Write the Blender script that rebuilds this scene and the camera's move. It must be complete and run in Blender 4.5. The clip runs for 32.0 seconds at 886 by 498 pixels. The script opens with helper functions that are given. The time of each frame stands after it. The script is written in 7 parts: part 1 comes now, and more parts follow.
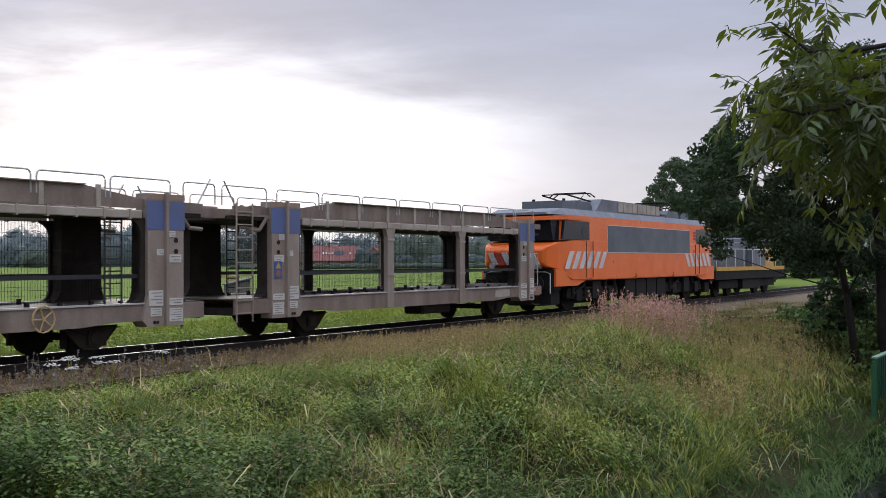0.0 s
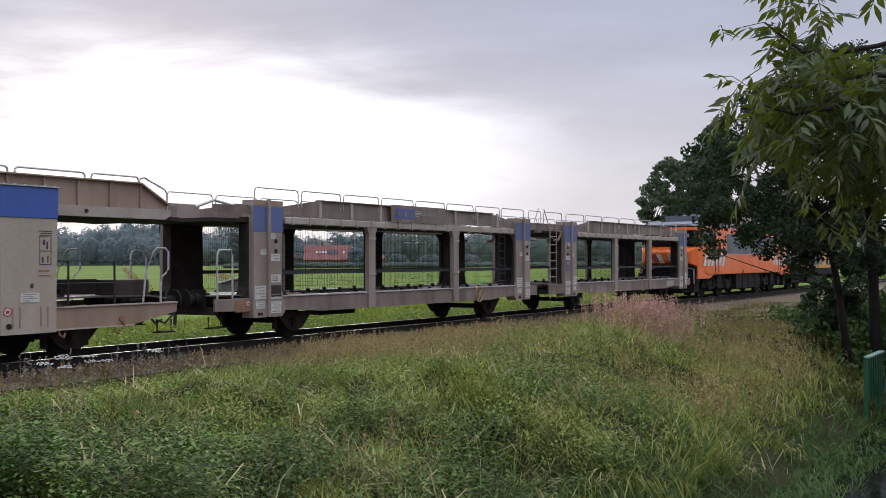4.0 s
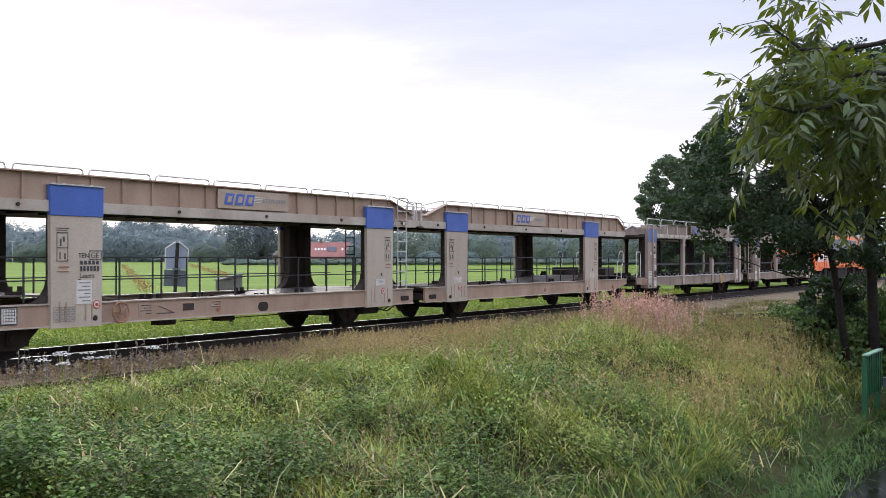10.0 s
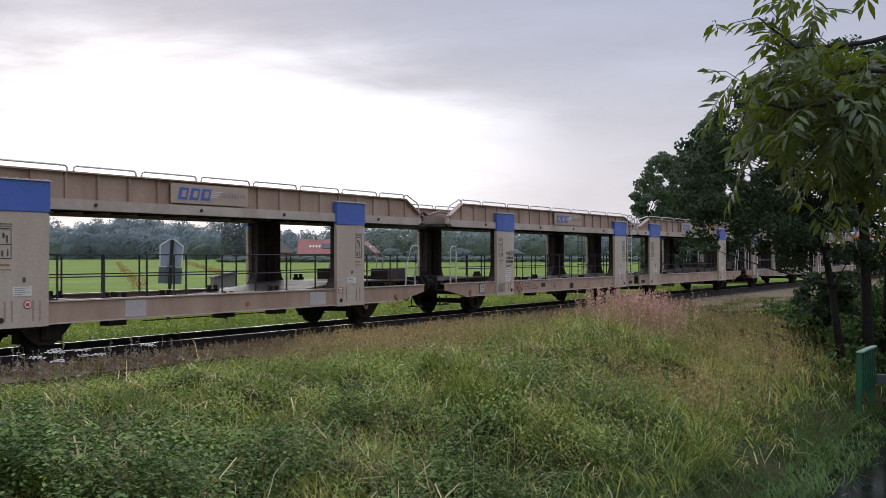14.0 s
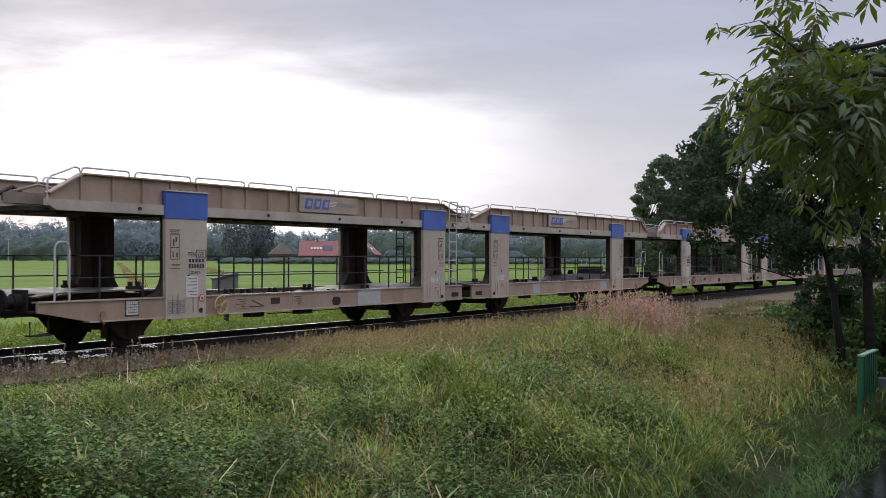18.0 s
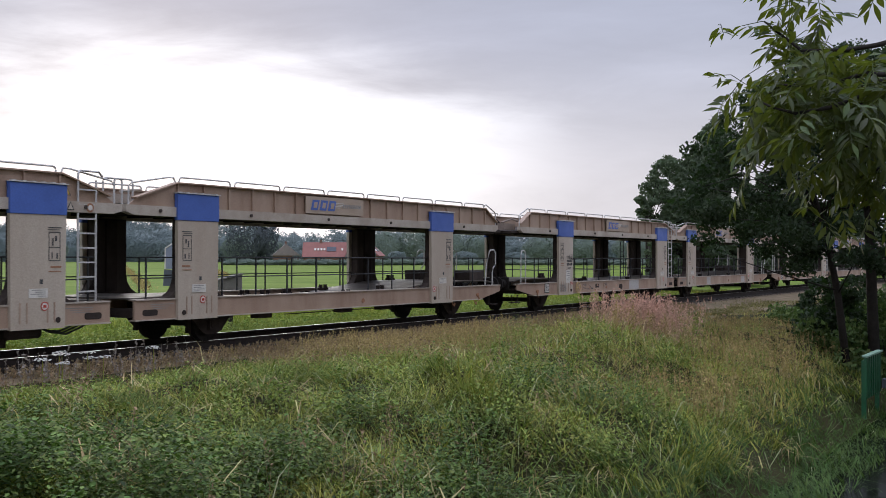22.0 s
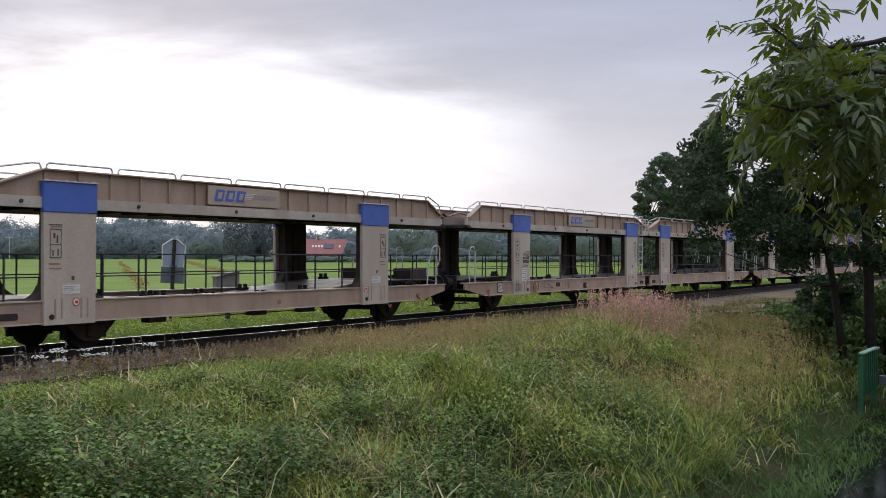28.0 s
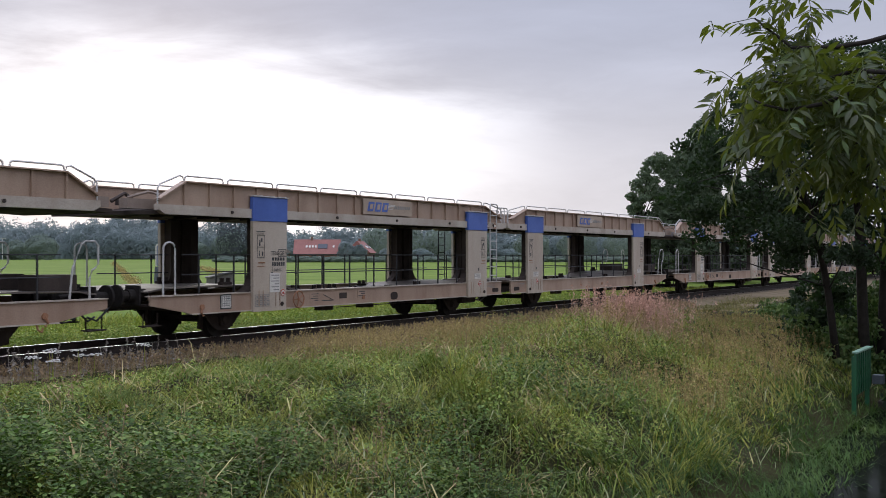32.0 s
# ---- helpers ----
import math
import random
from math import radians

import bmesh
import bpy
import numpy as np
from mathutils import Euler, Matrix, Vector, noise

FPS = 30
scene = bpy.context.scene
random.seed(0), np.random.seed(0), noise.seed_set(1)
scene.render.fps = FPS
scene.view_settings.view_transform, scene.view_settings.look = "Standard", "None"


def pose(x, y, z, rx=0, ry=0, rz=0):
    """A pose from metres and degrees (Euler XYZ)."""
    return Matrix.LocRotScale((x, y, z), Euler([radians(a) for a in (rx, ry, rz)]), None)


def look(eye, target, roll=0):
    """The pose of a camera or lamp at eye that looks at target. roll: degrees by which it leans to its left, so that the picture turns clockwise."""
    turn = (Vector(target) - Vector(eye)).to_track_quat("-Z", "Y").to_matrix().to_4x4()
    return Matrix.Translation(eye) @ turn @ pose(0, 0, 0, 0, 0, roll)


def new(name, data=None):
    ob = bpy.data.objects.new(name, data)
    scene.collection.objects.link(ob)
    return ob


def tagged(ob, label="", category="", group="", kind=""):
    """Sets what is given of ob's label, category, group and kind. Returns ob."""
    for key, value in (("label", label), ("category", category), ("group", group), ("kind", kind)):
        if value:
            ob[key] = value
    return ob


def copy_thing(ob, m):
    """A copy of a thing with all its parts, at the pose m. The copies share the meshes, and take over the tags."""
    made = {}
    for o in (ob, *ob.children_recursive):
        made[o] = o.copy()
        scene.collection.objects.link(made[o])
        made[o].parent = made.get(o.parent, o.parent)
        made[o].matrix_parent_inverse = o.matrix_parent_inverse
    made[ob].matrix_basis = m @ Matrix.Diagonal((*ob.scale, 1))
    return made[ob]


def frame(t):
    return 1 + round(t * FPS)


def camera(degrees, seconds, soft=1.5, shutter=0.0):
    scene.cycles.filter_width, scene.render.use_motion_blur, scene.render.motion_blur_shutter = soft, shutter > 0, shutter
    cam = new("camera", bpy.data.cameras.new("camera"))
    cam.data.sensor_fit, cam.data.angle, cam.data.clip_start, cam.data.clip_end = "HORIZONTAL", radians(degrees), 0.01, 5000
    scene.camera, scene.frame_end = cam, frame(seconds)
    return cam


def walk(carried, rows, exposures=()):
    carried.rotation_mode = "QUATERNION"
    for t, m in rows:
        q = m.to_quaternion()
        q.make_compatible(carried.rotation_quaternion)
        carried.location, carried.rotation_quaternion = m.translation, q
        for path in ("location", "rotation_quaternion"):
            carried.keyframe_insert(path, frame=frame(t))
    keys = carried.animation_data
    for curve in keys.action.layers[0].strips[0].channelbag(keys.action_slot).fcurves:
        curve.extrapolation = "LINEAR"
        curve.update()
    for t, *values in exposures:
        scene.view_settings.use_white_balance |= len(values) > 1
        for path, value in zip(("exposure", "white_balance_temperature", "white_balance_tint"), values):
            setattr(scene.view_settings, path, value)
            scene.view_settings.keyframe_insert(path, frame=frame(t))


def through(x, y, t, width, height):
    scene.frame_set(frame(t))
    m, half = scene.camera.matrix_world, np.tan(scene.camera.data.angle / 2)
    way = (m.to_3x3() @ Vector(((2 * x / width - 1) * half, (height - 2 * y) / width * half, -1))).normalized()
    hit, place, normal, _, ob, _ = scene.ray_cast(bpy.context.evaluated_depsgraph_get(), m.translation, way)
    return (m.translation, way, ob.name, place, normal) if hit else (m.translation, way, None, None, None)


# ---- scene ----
# ---------------------------------------------------------------- camera
EYE = (0.0, 0.0, 1.787)
TRACK_Y, RAIL_Z = 17.15, 0.023          # middle of the track and top of its rails, which run along x
# seconds, heading from +x, pitch, lean
VIEW = [(0, 31.87, 0.70, -0.25), (0.5, 31.84, 0.76, -0.22), (1, 31.71, 0.75, -0.08), (1.5, 31.56, 0.70, -0.03),
        (2, 31.44, 0.71, -0.07), (2.5, 31.39, 0.67, -0.09), (3, 31.43, 0.65, -0.10), (3.5, 31.48, 0.66, -0.13),
        (5.5, 31.66, 0.61, -0.20), (6, 31.68, 0.64, -0.27), (6.5, 31.68, 0.64, -0.26), (7, 31.67, 0.61, -0.19),
        (7.5, 31.61, 0.62, -0.14), (8, 31.67, 0.65, -0.10), (8.5, 31.57, 0.60, -0.07), (9, 31.60, 0.55, -0.04),
        (9.5, 31.51, 0.50, -0.04), (10, 31.46, 0.51, -0.04), (10.5, 31.32, 0.45, -0.04), (11, 31.23, 0.41, -0.05),
        (11.5, 31.15, 0.43, -0.06), (12, 31.06, 0.42, -0.06), (12.5, 31.00, 0.34, -0.05), (13, 31.15, 0.39, -0.06),
        (13.5, 31.18, 0.42, -0.07), (14, 31.19, 0.36, -0.05), (14.5, 31.27, 0.35, -0.02), (16.5, 31.29, 0.36, 0.02),
        (17, 31.27, 0.40, 0.06), (17.5, 31.23, 0.42, 0.11), (18, 31.26, 0.47, 0.13), (18.5, 31.22, 0.51, 0.12),
        (19, 31.30, 0.46, 0.07), (19.5, 31.32, 0.50, 0.07), (20, 31.31, 0.45, 0.10), (20.5, 31.31, 0.49, 0.10),
        (21, 31.37, 0.50, 0.09), (21.5, 31.38, 0.48, 0.09), (22, 31.45, 0.53, 0.07), (22.5, 31.44, 0.53, 0.08),
        (23, 31.51, 0.53, 0.11), (23.5, 31.56, 0.51, 0.15), (24, 31.70, 0.48, 0.23), (24.5, 31.67, 0.49, 0.25),
        (25, 31.69, 0.45, 0.23), (25.5, 31.60, 0.40, 0.20), (27.5, 31.41, 0.37, 0.11), (28, 31.31, 0.37, 0.07),
        (28.5, 31.22, 0.37, 0.04), (29, 31.09, 0.40, 0.04), (29.5, 30.99, 0.39, 0.04), (30, 30.96, 0.40, 0.00),
        (30.5, 30.94, 0.42, -0.05), (31, 31.11, 0.39, -0.05), (31.5, 31.07, 0.38, -0.02), (32, 30.99, 0.37, -0.01)]


def aim(heading, pitch, lean):
    h, p = radians(heading), radians(pitch)
    away = Vector((math.cos(h) * math.cos(p), math.sin(h) * math.cos(p), math.sin(p)))
    return look(EYE, Vector(EYE) + away * 10, lean)


cam = camera(44.85, 32.0, soft=0.6, shutter=0.15)
walk(cam, [(t, aim(h, p, r)) for t, h, p, r in VIEW],
     exposures=[(0, 0.0), (3.5, 0.0), (5.5, 0.0), (7.6, 0.05), (8.0, 0.18), (8.5, 0.58), (9, 0.66), (11.3, 0.62), (11.9, 0.05), (12.4, 0.0), (32, 0.0)])

# ---------------------------------------------------------------- sky and sun
SUN_HEADING, SUN_HEIGHT = 47.5, 9.0
world = bpy.data.worlds.new("world")
scene.world = world
world.use_nodes = True
wn, wl = world.node_tree.nodes, world.node_tree.links
wn.clear()


def wnode(kind, **values):
    n = wn.new(kind)
    for key, value in values.items():
        n.inputs[key].default_value = value
    return n


w_out = wnode("ShaderNodeOutputWorld")
w_bg = wnode("ShaderNodeBackground", Strength=1.0)
w_sky = wnode("ShaderNodeTexSky")
w_sky.sky_type, w_sky.sun_disc = "NISHITA", False
w_sky.sun_elevation, w_sky.sun_rotation = radians(SUN_HEIGHT), radians(90 - SUN_HEADING)
w_sky.air_density, w_sky.dust_density = 1.2, 3.0
w_tc = wnode("ShaderNodeTexCoord")
w_map = wnode("ShaderNodeMapping")
w_map.inputs["Scale"].default_value = (1.0, 1.0, 4.5)
w_map.inputs["Rotation"].default_value = (0.0, radians(5.0), radians(-20))
w_no = wnode("ShaderNodeTexNoise", Scale=1.7, Detail=9.0, Roughness=0.52, Distortion=0.7)
w_no2 = wnode("ShaderNodeTexNoise", Scale=5.5, Detail=8.0, Roughness=0.6, Distortion=0.4)
# cloud base: paler and warmer towards the horizon, grey-blue above, modelled by the noise
w_sep = wn.new("ShaderNodeSeparateXYZ")
w_elev = wn.new("ShaderNodeMapRange")
w_elev.interpolation_type = "SMOOTHSTEP"
for key, value in (("From Min", 0.02), ("From Max", 0.24), ("To Min", 0.0), ("To Max", 1.0)):
    w_elev.inputs[key].default_value = value
w_base = wn.new("ShaderNodeMix")
w_base.data_type = "RGBA"
w_base.inputs["A"].default_value, w_base.inputs["B"].default_value = (0.70, 0.685, 0.74, 1), (0.490, 0.525, 0.668, 1)
w_var = wn.new("ShaderNodeMapRange")
for key, value in (("From Min", 0.30), ("From Max", 0.70), ("To Min", 0.84), ("To Max", 1.18)):
    w_var.inputs[key].default_value = value
w_ramp = wn.new("ShaderNodeVectorMath")
w_ramp.operation = "SCALE"
w_dot = wn.new("ShaderNodeVectorMath")
w_dot.operation = "DOT_PRODUCT"
sun_way = Vector((math.cos(radians(SUN_HEADING)) * math.cos(radians(SUN_HEIGHT)),
                  math.sin(radians(SUN_HEADING)) * math.cos(radians(SUN_HEIGHT)), math.sin(radians(SUN_HEIGHT))))
w_dot.inputs[1].default_value = sun_way
w_glow = wn.new("ShaderNodeMapRange")
w_glow.interpolation_type = "SMOOTHSTEP"
for key, value in (("From Min", 0.907), ("From Max", 0.998), ("To Min", 0.0), ("To Max", 0.62)):
    w_glow.inputs[key].default_value = value
w_mixn = wn.new("ShaderNodeMix")
w_mixn.data_type = "FLOAT"
w_mixn.inputs["Factor"].default_value = 0.35
w_add = wn.new("ShaderNodeVectorMath")
w_add.operation = "MULTIPLY_ADD"
w_glowc = wn.new("ShaderNodeCombineXYZ")
w_thin = wn.new("ShaderNodeMapRange")
for key, value in (("From Min", 0.36), ("From Max", 0.60), ("To Min", 0.15), ("To Max", 1.3)):
    w_thin.inputs[key].default_value = value
w_mul = wn.new("ShaderNodeMath")
w_mul.operation = "MULTIPLY"
w_cloud = wn.new("ShaderNodeVectorMath")
w_cloud.operation = "ADD"
w_skyk = wn.new("ShaderNodeVectorMath")
w_skyk.operation = "SCALE"
w_skyk.inputs["Scale"].default_value = 0.05
w_mix = wn.new("ShaderNodeMix")
w_mix.data_type = "RGBA"
w_mix.inputs["Factor"].default_value = 0.94
wl.new(w_tc.outputs["Generated"], w_map.inputs["Vector"])
wl.new(w_map.outputs["Vector"], w_no.inputs["Vector"])
wl.new(w_map.outputs["Vector"], w_no2.inputs["Vector"])
wl.new(w_no.outputs["Fac"], w_mixn.inputs["A"])
wl.new(w_no2.outputs["Fac"], w_mixn.inputs["B"])
wl.new(w_tc.outputs["Generated"], w_sep.inputs["Vector"])
wl.new(w_sep.outputs["Z"], w_elev.inputs["Value"])
wl.new(w_elev.outputs["Result"], w_base.inputs["Factor"])
wl.new(w_mixn.outputs["Result"], w_var.inputs["Value"])
wl.new(w_base.outputs["Result"], w_ramp.inputs[0])
wl.new(w_var.outputs["Result"], w_ramp.inputs["Scale"])
wl.new(w_tc.outputs["Generated"], w_dot.inputs[0])
wl.new(w_dot.outputs["Value"], w_glow.inputs["Value"])
wl.new(w_mixn.outputs["Result"], w_thin.inputs["Value"])
# a darker bank of cloud closes the bright part off above, its edge frayed and sloping
w_slope = wn.new("ShaderNodeVectorMath")
w_slope.operation = "DOT_PRODUCT"
w_slope.inputs[1].default_value = (0.075, -0.123, 1.0)
w_fray = wnode("ShaderNodeMath")
w_fray.operation = "MULTIPLY_ADD"
w_fray.inputs[1].default_value = -0.16
w_bank = wn.new("ShaderNodeMapRange")
w_bank.interpolation_type = "SMOOTHSTEP"
for key, value in (("From Min", 0.015), ("From Max", 0.125), ("To Min", 1.0), ("To Max", 0.0)):
    w_bank.inputs[key].default_value = value
w_open = wn.new("ShaderNodeMath")
w_open.operation = "MULTIPLY"
wl.new(w_tc.outputs["Generated"], w_slope.inputs[0])
wl.new(w_mixn.outputs["Result"], w_fray.inputs[0])
wl.new(w_slope.outputs["Value"], w_fray.inputs[2])
wl.new(w_fray.outputs["Value"], w_bank.inputs["Value"])
wl.new(w_glow.outputs["Result"], w_open.inputs[0])
wl.new(w_bank.outputs["Result"], w_open.inputs[1])
wl.new(w_open.outputs["Value"], w_mul.inputs[0])
wl.new(w_thin.outputs["Result"], w_mul.inputs[1])
for k in "XYZ":
    wl.new(w_mul.outputs["Value"], w_glowc.inputs[k])
wl.new(w_ramp.outputs["Vector"], w_cloud.inputs[0])
wl.new(w_glowc.outputs["Vector"], w_cloud.inputs[1])
wl.new(w_sky.outputs["Color"], w_skyk.inputs[0])
wl.new(w_skyk.outputs["Vector"], w_mix.inputs["A"])
wl.new(w_cloud.outputs["Vector"], w_mix.inputs["B"])
# an overcast sky grows brighter towards the zenith
w_zen = wn.new("ShaderNodeMapRange")
for key, value in (("From Min", 0.30), ("From Max", 0.95), ("To Min", 1.0), ("To Max", 4.0)):
    w_zen.inputs[key].default_value = value
w_top = wn.new("ShaderNodeVectorMath")
w_top.operation = "SCALE"
wl.new(w_sep.outputs["Z"], w_zen.inputs["Value"])
wl.new(w_mix.outputs["Result"], w_top.inputs[0])
wl.new(w_zen.outputs["Result"], w_top.inputs["Scale"])
wl.new(w_top.outputs["Vector"], w_bg.inputs["Color"])
wl.new(w_bg.outputs["Background"], w_out.inputs["Surface"])

sun = new("sun", bpy.data.lights.new("sun", "SUN"))
sun.data.energy, sun.data.angle, sun.data.color = 0.7, radians(25), (1.0, 0.93, 0.84)
sun.matrix_world = look((0, 0, 60), Vector((0, 0, 60)) - sun_way)


# ---------------------------------------------------------------- materials
def material(name, base, rough=0.6, metal=0.0, dark=None, scale=3.0, amount=0.5, grain=60.0, bump=0.15, island=0.0, spread=0.0,
             through=None, streak=1.0, spec=0.5, share=0.28):
    """A node material: base colour, a second colour in stains of size 1/scale, fine grain, bump; island: variation from piece to piece;
    through: colour of the light that passes (leaves)."""
    m = bpy.data.materials.new(name)
    m.use_nodes = True
    n, l = m.node_tree.nodes, m.node_tree.links
    bsdf = n["Principled BSDF"]
    dark = dark or tuple(c * 0.6 for c in base)
    tc = n.new("ShaderNodeTexCoord")
    mp = n.new("ShaderNodeMapping")
    mp.inputs["Scale"].default_value = (1, 1, streak)
    l.new(tc.outputs["Object"], mp.inputs["Vector"])
    big = n.new("ShaderNodeTexNoise")
    big.inputs["Scale"].default_value, big.inputs["Detail"].default_value, big.inputs["Roughness"].default_value = scale, 6, 0.6
    fine = n.new("ShaderNodeTexNoise")
    fine.inputs["Scale"].default_value, fine.inputs["Detail"].default_value = grain, 3
    l.new(mp.outputs["Vector"], big.inputs["Vector"])
    l.new(tc.outputs["Object"], fine.inputs["Vector"])
    ramp = n.new("ShaderNodeMapRange")
    for key, value in (("From Min", 0.35), ("From Max", 0.70), ("To Min", 0.0), ("To Max", amount)):
        ramp.inputs[key].default_value = value
    l.new(big.outputs["Fac"], ramp.inputs["Value"])
    mix = n.new("ShaderNodeMix")
    mix.data_type = "RGBA"
    mix.inputs["A"].default_value, mix.inputs["B"].default_value = (*base, 1), (*dark, 1)
    l.new(ramp.outputs["Result"], mix.inputs["Factor"])
    g = n.new("ShaderNodeMapRange")
    for key, value in (("From Min", 0.3), ("From Max", 0.7), ("To Min", 0.88), ("To Max", 1.12)):
        g.inputs[key].default_value = value
    l.new(fine.outputs["Fac"], g.inputs["Value"])
    hsv = n.new("ShaderNodeHueSaturation")
    l.new(mix.outputs["Result"], hsv.inputs["Color"])
    if island:
        geo = n.new("ShaderNodeNewGeometry")
        r = n.new("ShaderNodeMapRange")
        for key, value in (("To Min", 1 - island), ("To Max", 1 + island)):
            r.inputs[key].default_value = value
        l.new(geo.outputs["Random Per Island"], r.inputs["Value"])
        mul = n.new("ShaderNodeMath")
        mul.operation = "MULTIPLY"
        l.new(r.outputs["Result"], mul.inputs[0])
        l.new(g.outputs["Result"], mul.inputs[1])
        l.new(mul.outputs["Value"], hsv.inputs["Value"])
        if spread:
            wob = n.new("ShaderNodeTexWhiteNoise")
            wob.noise_dimensions = "1D"
            l.new(geo.outputs["Random Per Island"], wob.inputs["W"])
            hr = n.new("ShaderNodeMapRange")
            for key, value in (("To Min", 0.5 - spread), ("To Max", 0.5 + spread)):
                hr.inputs[key].default_value = value
            l.new(wob.outputs["Value"], hr.inputs["Value"])
            l.new(hr.outputs["Result"], hsv.inputs["Hue"])
    else:
        l.new(g.outputs["Result"], hsv.inputs["Value"])
    l.new(hsv.outputs["Color"], bsdf.inputs["Base Color"])
    rr = n.new("ShaderNodeMapRange")
    for key, value in (("From Min", 0.3), ("From Max", 0.7), ("To Min", max(rough - 0.1, 0.02)), ("To Max", min(rough + 0.1, 1.0))):
        rr.inputs[key].default_value = value
    l.new(big.outputs["Fac"], rr.inputs["Value"])
    l.new(rr.outputs["Result"], bsdf.inputs["Roughness"])
    bsdf.inputs["Metallic"].default_value = metal
    bsdf.inputs["Specular IOR Level"].default_value = spec
    if bump:
        b = n.new("ShaderNodeBump")
        b.inputs["Strength"].default_value, b.inputs["Distance"].default_value = bump, 0.01
        l.new(fine.outputs["Fac"], b.inputs["Height"])
        l.new(b.outputs["Normal"], bsdf.inputs["Normal"])
    if through:
        tr = n.new("ShaderNodeBsdfTranslucent")
        tr.inputs["Color"].default_value = (*through, 1)
        ms = n.new("ShaderNodeMixShader")
        ms.inputs["Fac"].default_value = share
        l.new(bsdf.outputs["BSDF"], ms.inputs[1])
        l.new(tr.outputs["BSDF"], ms.inputs[2])
        l.new(ms.outputs["Shader"], n["Material Output"].inputs["Surface"])
    return m


BEIGE = material("wagon_beige_paint", (0.352, 0.248, 0.176), 0.6, 0.0, (0.205, 0.120, 0.076), 1.4, 0.75, 45, 0.1, streak=0.35)
PALE = material("pillar_pale_paint", (0.440, 0.375, 0.298), 0.5, 0.0, (0.325, 0.250, 0.180), 1.1, 0.75, 50, 0.08, streak=0.25)
PLATE = material("worn_name_plate", (0.39, 0.30, 0.22), 0.6, 0.0, (0.28, 0.21, 0.15), 1.5, 0.7, 45, 0.08)
FLANGE = material("grey_flange_paint", (0.42, 0.365, 0.30), 0.55, 0.0, (0.26, 0.20, 0.145), 1.8, 0.7, 40, 0.1)
DKBROWN = material("dark_brown_underside", (0.042, 0.031, 0.025), 0.85, 0.0, (0.020, 0.015, 0.013), 3, 0.8, 30, 0.3, spec=0.2)
INNER = material("dark_inner_steel", (0.060, 0.045, 0.037), 0.8, 0.0, (0.028, 0.022, 0.019), 2, 0.8, 30, 0.2, streak=0.4, spec=0.2)
BLUE = material("faded_blue_paint", (0.055, 0.115, 0.38), 0.5, 0.0, (0.04, 0.08, 0.26), 1.6, 0.6, 50, 0.08)
BLUEDUST = material("dusty_blue_paint", (0.10, 0.14, 0.30), 0.6, 0.0, (0.12, 0.12, 0.17), 1.6, 0.7, 50, 0.08)
GREYW = material("taupe_wagon_paint", (0.255, 0.200, 0.158), 0.62, 0.0, (0.130, 0.088, 0.064), 1.7, 0.9, 45, 0.12, streak=0.35)
GREYP = material("taupe_pillar_paint", (0.345, 0.280, 0.230), 0.6, 0.0, (0.205, 0.150, 0.112), 1.4, 0.9, 45, 0.12, streak=0.3)
ORANGEBR = material("primer_orange_brown", (0.30, 0.14, 0.07), 0.7)
STEEL = material("galvanised_steel", (0.50, 0.49, 0.47), 0.5, 0.15, (0.34, 0.31, 0.28), 5, 0.6, 40, 0.05)
DKSTEEL = material("black_handrail_steel", (0.03, 0.03, 0.032), 0.6, 0.2)
DECK = material("worn_deck_plate", (0.115, 0.095, 0.078), 0.55, 0.05, (0.045, 0.036, 0.029), 1.5, 0.8, 30, 0.2)
WHEEL = material("dusty_wheel_steel", (0.022, 0.018, 0.015), 0.8, 0.1, (0.013, 0.011, 0.010), 6, 0.8, 40, 0.2, spec=0.25)
WHITE = material("off_white_label", (0.60, 0.57, 0.51), 0.6, 0.0, (0.44, 0.41, 0.35), 6, 0.5, 60, 0.03)
INK = material("dark_lettering", (0.05, 0.05, 0.05), 0.7)
INKGREY = material("worn_grey_lettering", (0.25, 0.24, 0.225), 0.7)
MESHW = material("dull_black_wire", (0.012, 0.012, 0.012), 0.9, spec=0.1)
RED = material("red_marking", (0.45, 0.05, 0.03), 0.6)
WHEELPAINT = material("pale_yellow_brown_paint", (0.50, 0.36, 0.15), 0.6, 0.0, (0.36, 0.22, 0.10), 4, 0.7)
GREYPATCH = material("light_grey_patch_paint", (0.40, 0.385, 0.36), 0.6, 0.0, (0.30, 0.27, 0.24), 2, 0.6)
YELLOW = material("yellow_paint", (0.52, 0.33, 0.04), 0.5)
ORANGE = material("loco_orange_paint", (0.86, 0.165, 0.020), 0.35, 0.0, (0.70, 0.12, 0.015), 1.0, 0.5, 40, 0.03)
LOCOGREY = material("loco_roof_grey", (0.16, 0.175, 0.195), 0.5, 0.0, (0.09, 0.095, 0.10), 1.5, 0.7, 40, 0.06)
LOCODARK = material("loco_dark_glass", (0.010, 0.011, 0.015), 0.22, 0.0, (0.015, 0.016, 0.02), 2, 0.3, 40, 0.0, spec=0.22)
PANEL = material("grey_side_panel", (0.10, 0.115, 0.13), 0.45, 0.0, (0.07, 0.08, 0.09), 1.2, 0.5, 40, 0.03)
SILVER = material("silver_stripe", (0.62, 0.62, 0.60), 0.4)
BLACK = material("bogie_black", (0.014, 0.013, 0.013), 0.8, 0.0, (0.026, 0.021, 0.017), 3, 0.7, 30, 0.2, spec=0.2)
LOCOYEL = material("loco_yellow_paint", (0.60, 0.32, 0.03), 0.45, 0.0, (0.42, 0.22, 0.03), 1.5, 0.5)
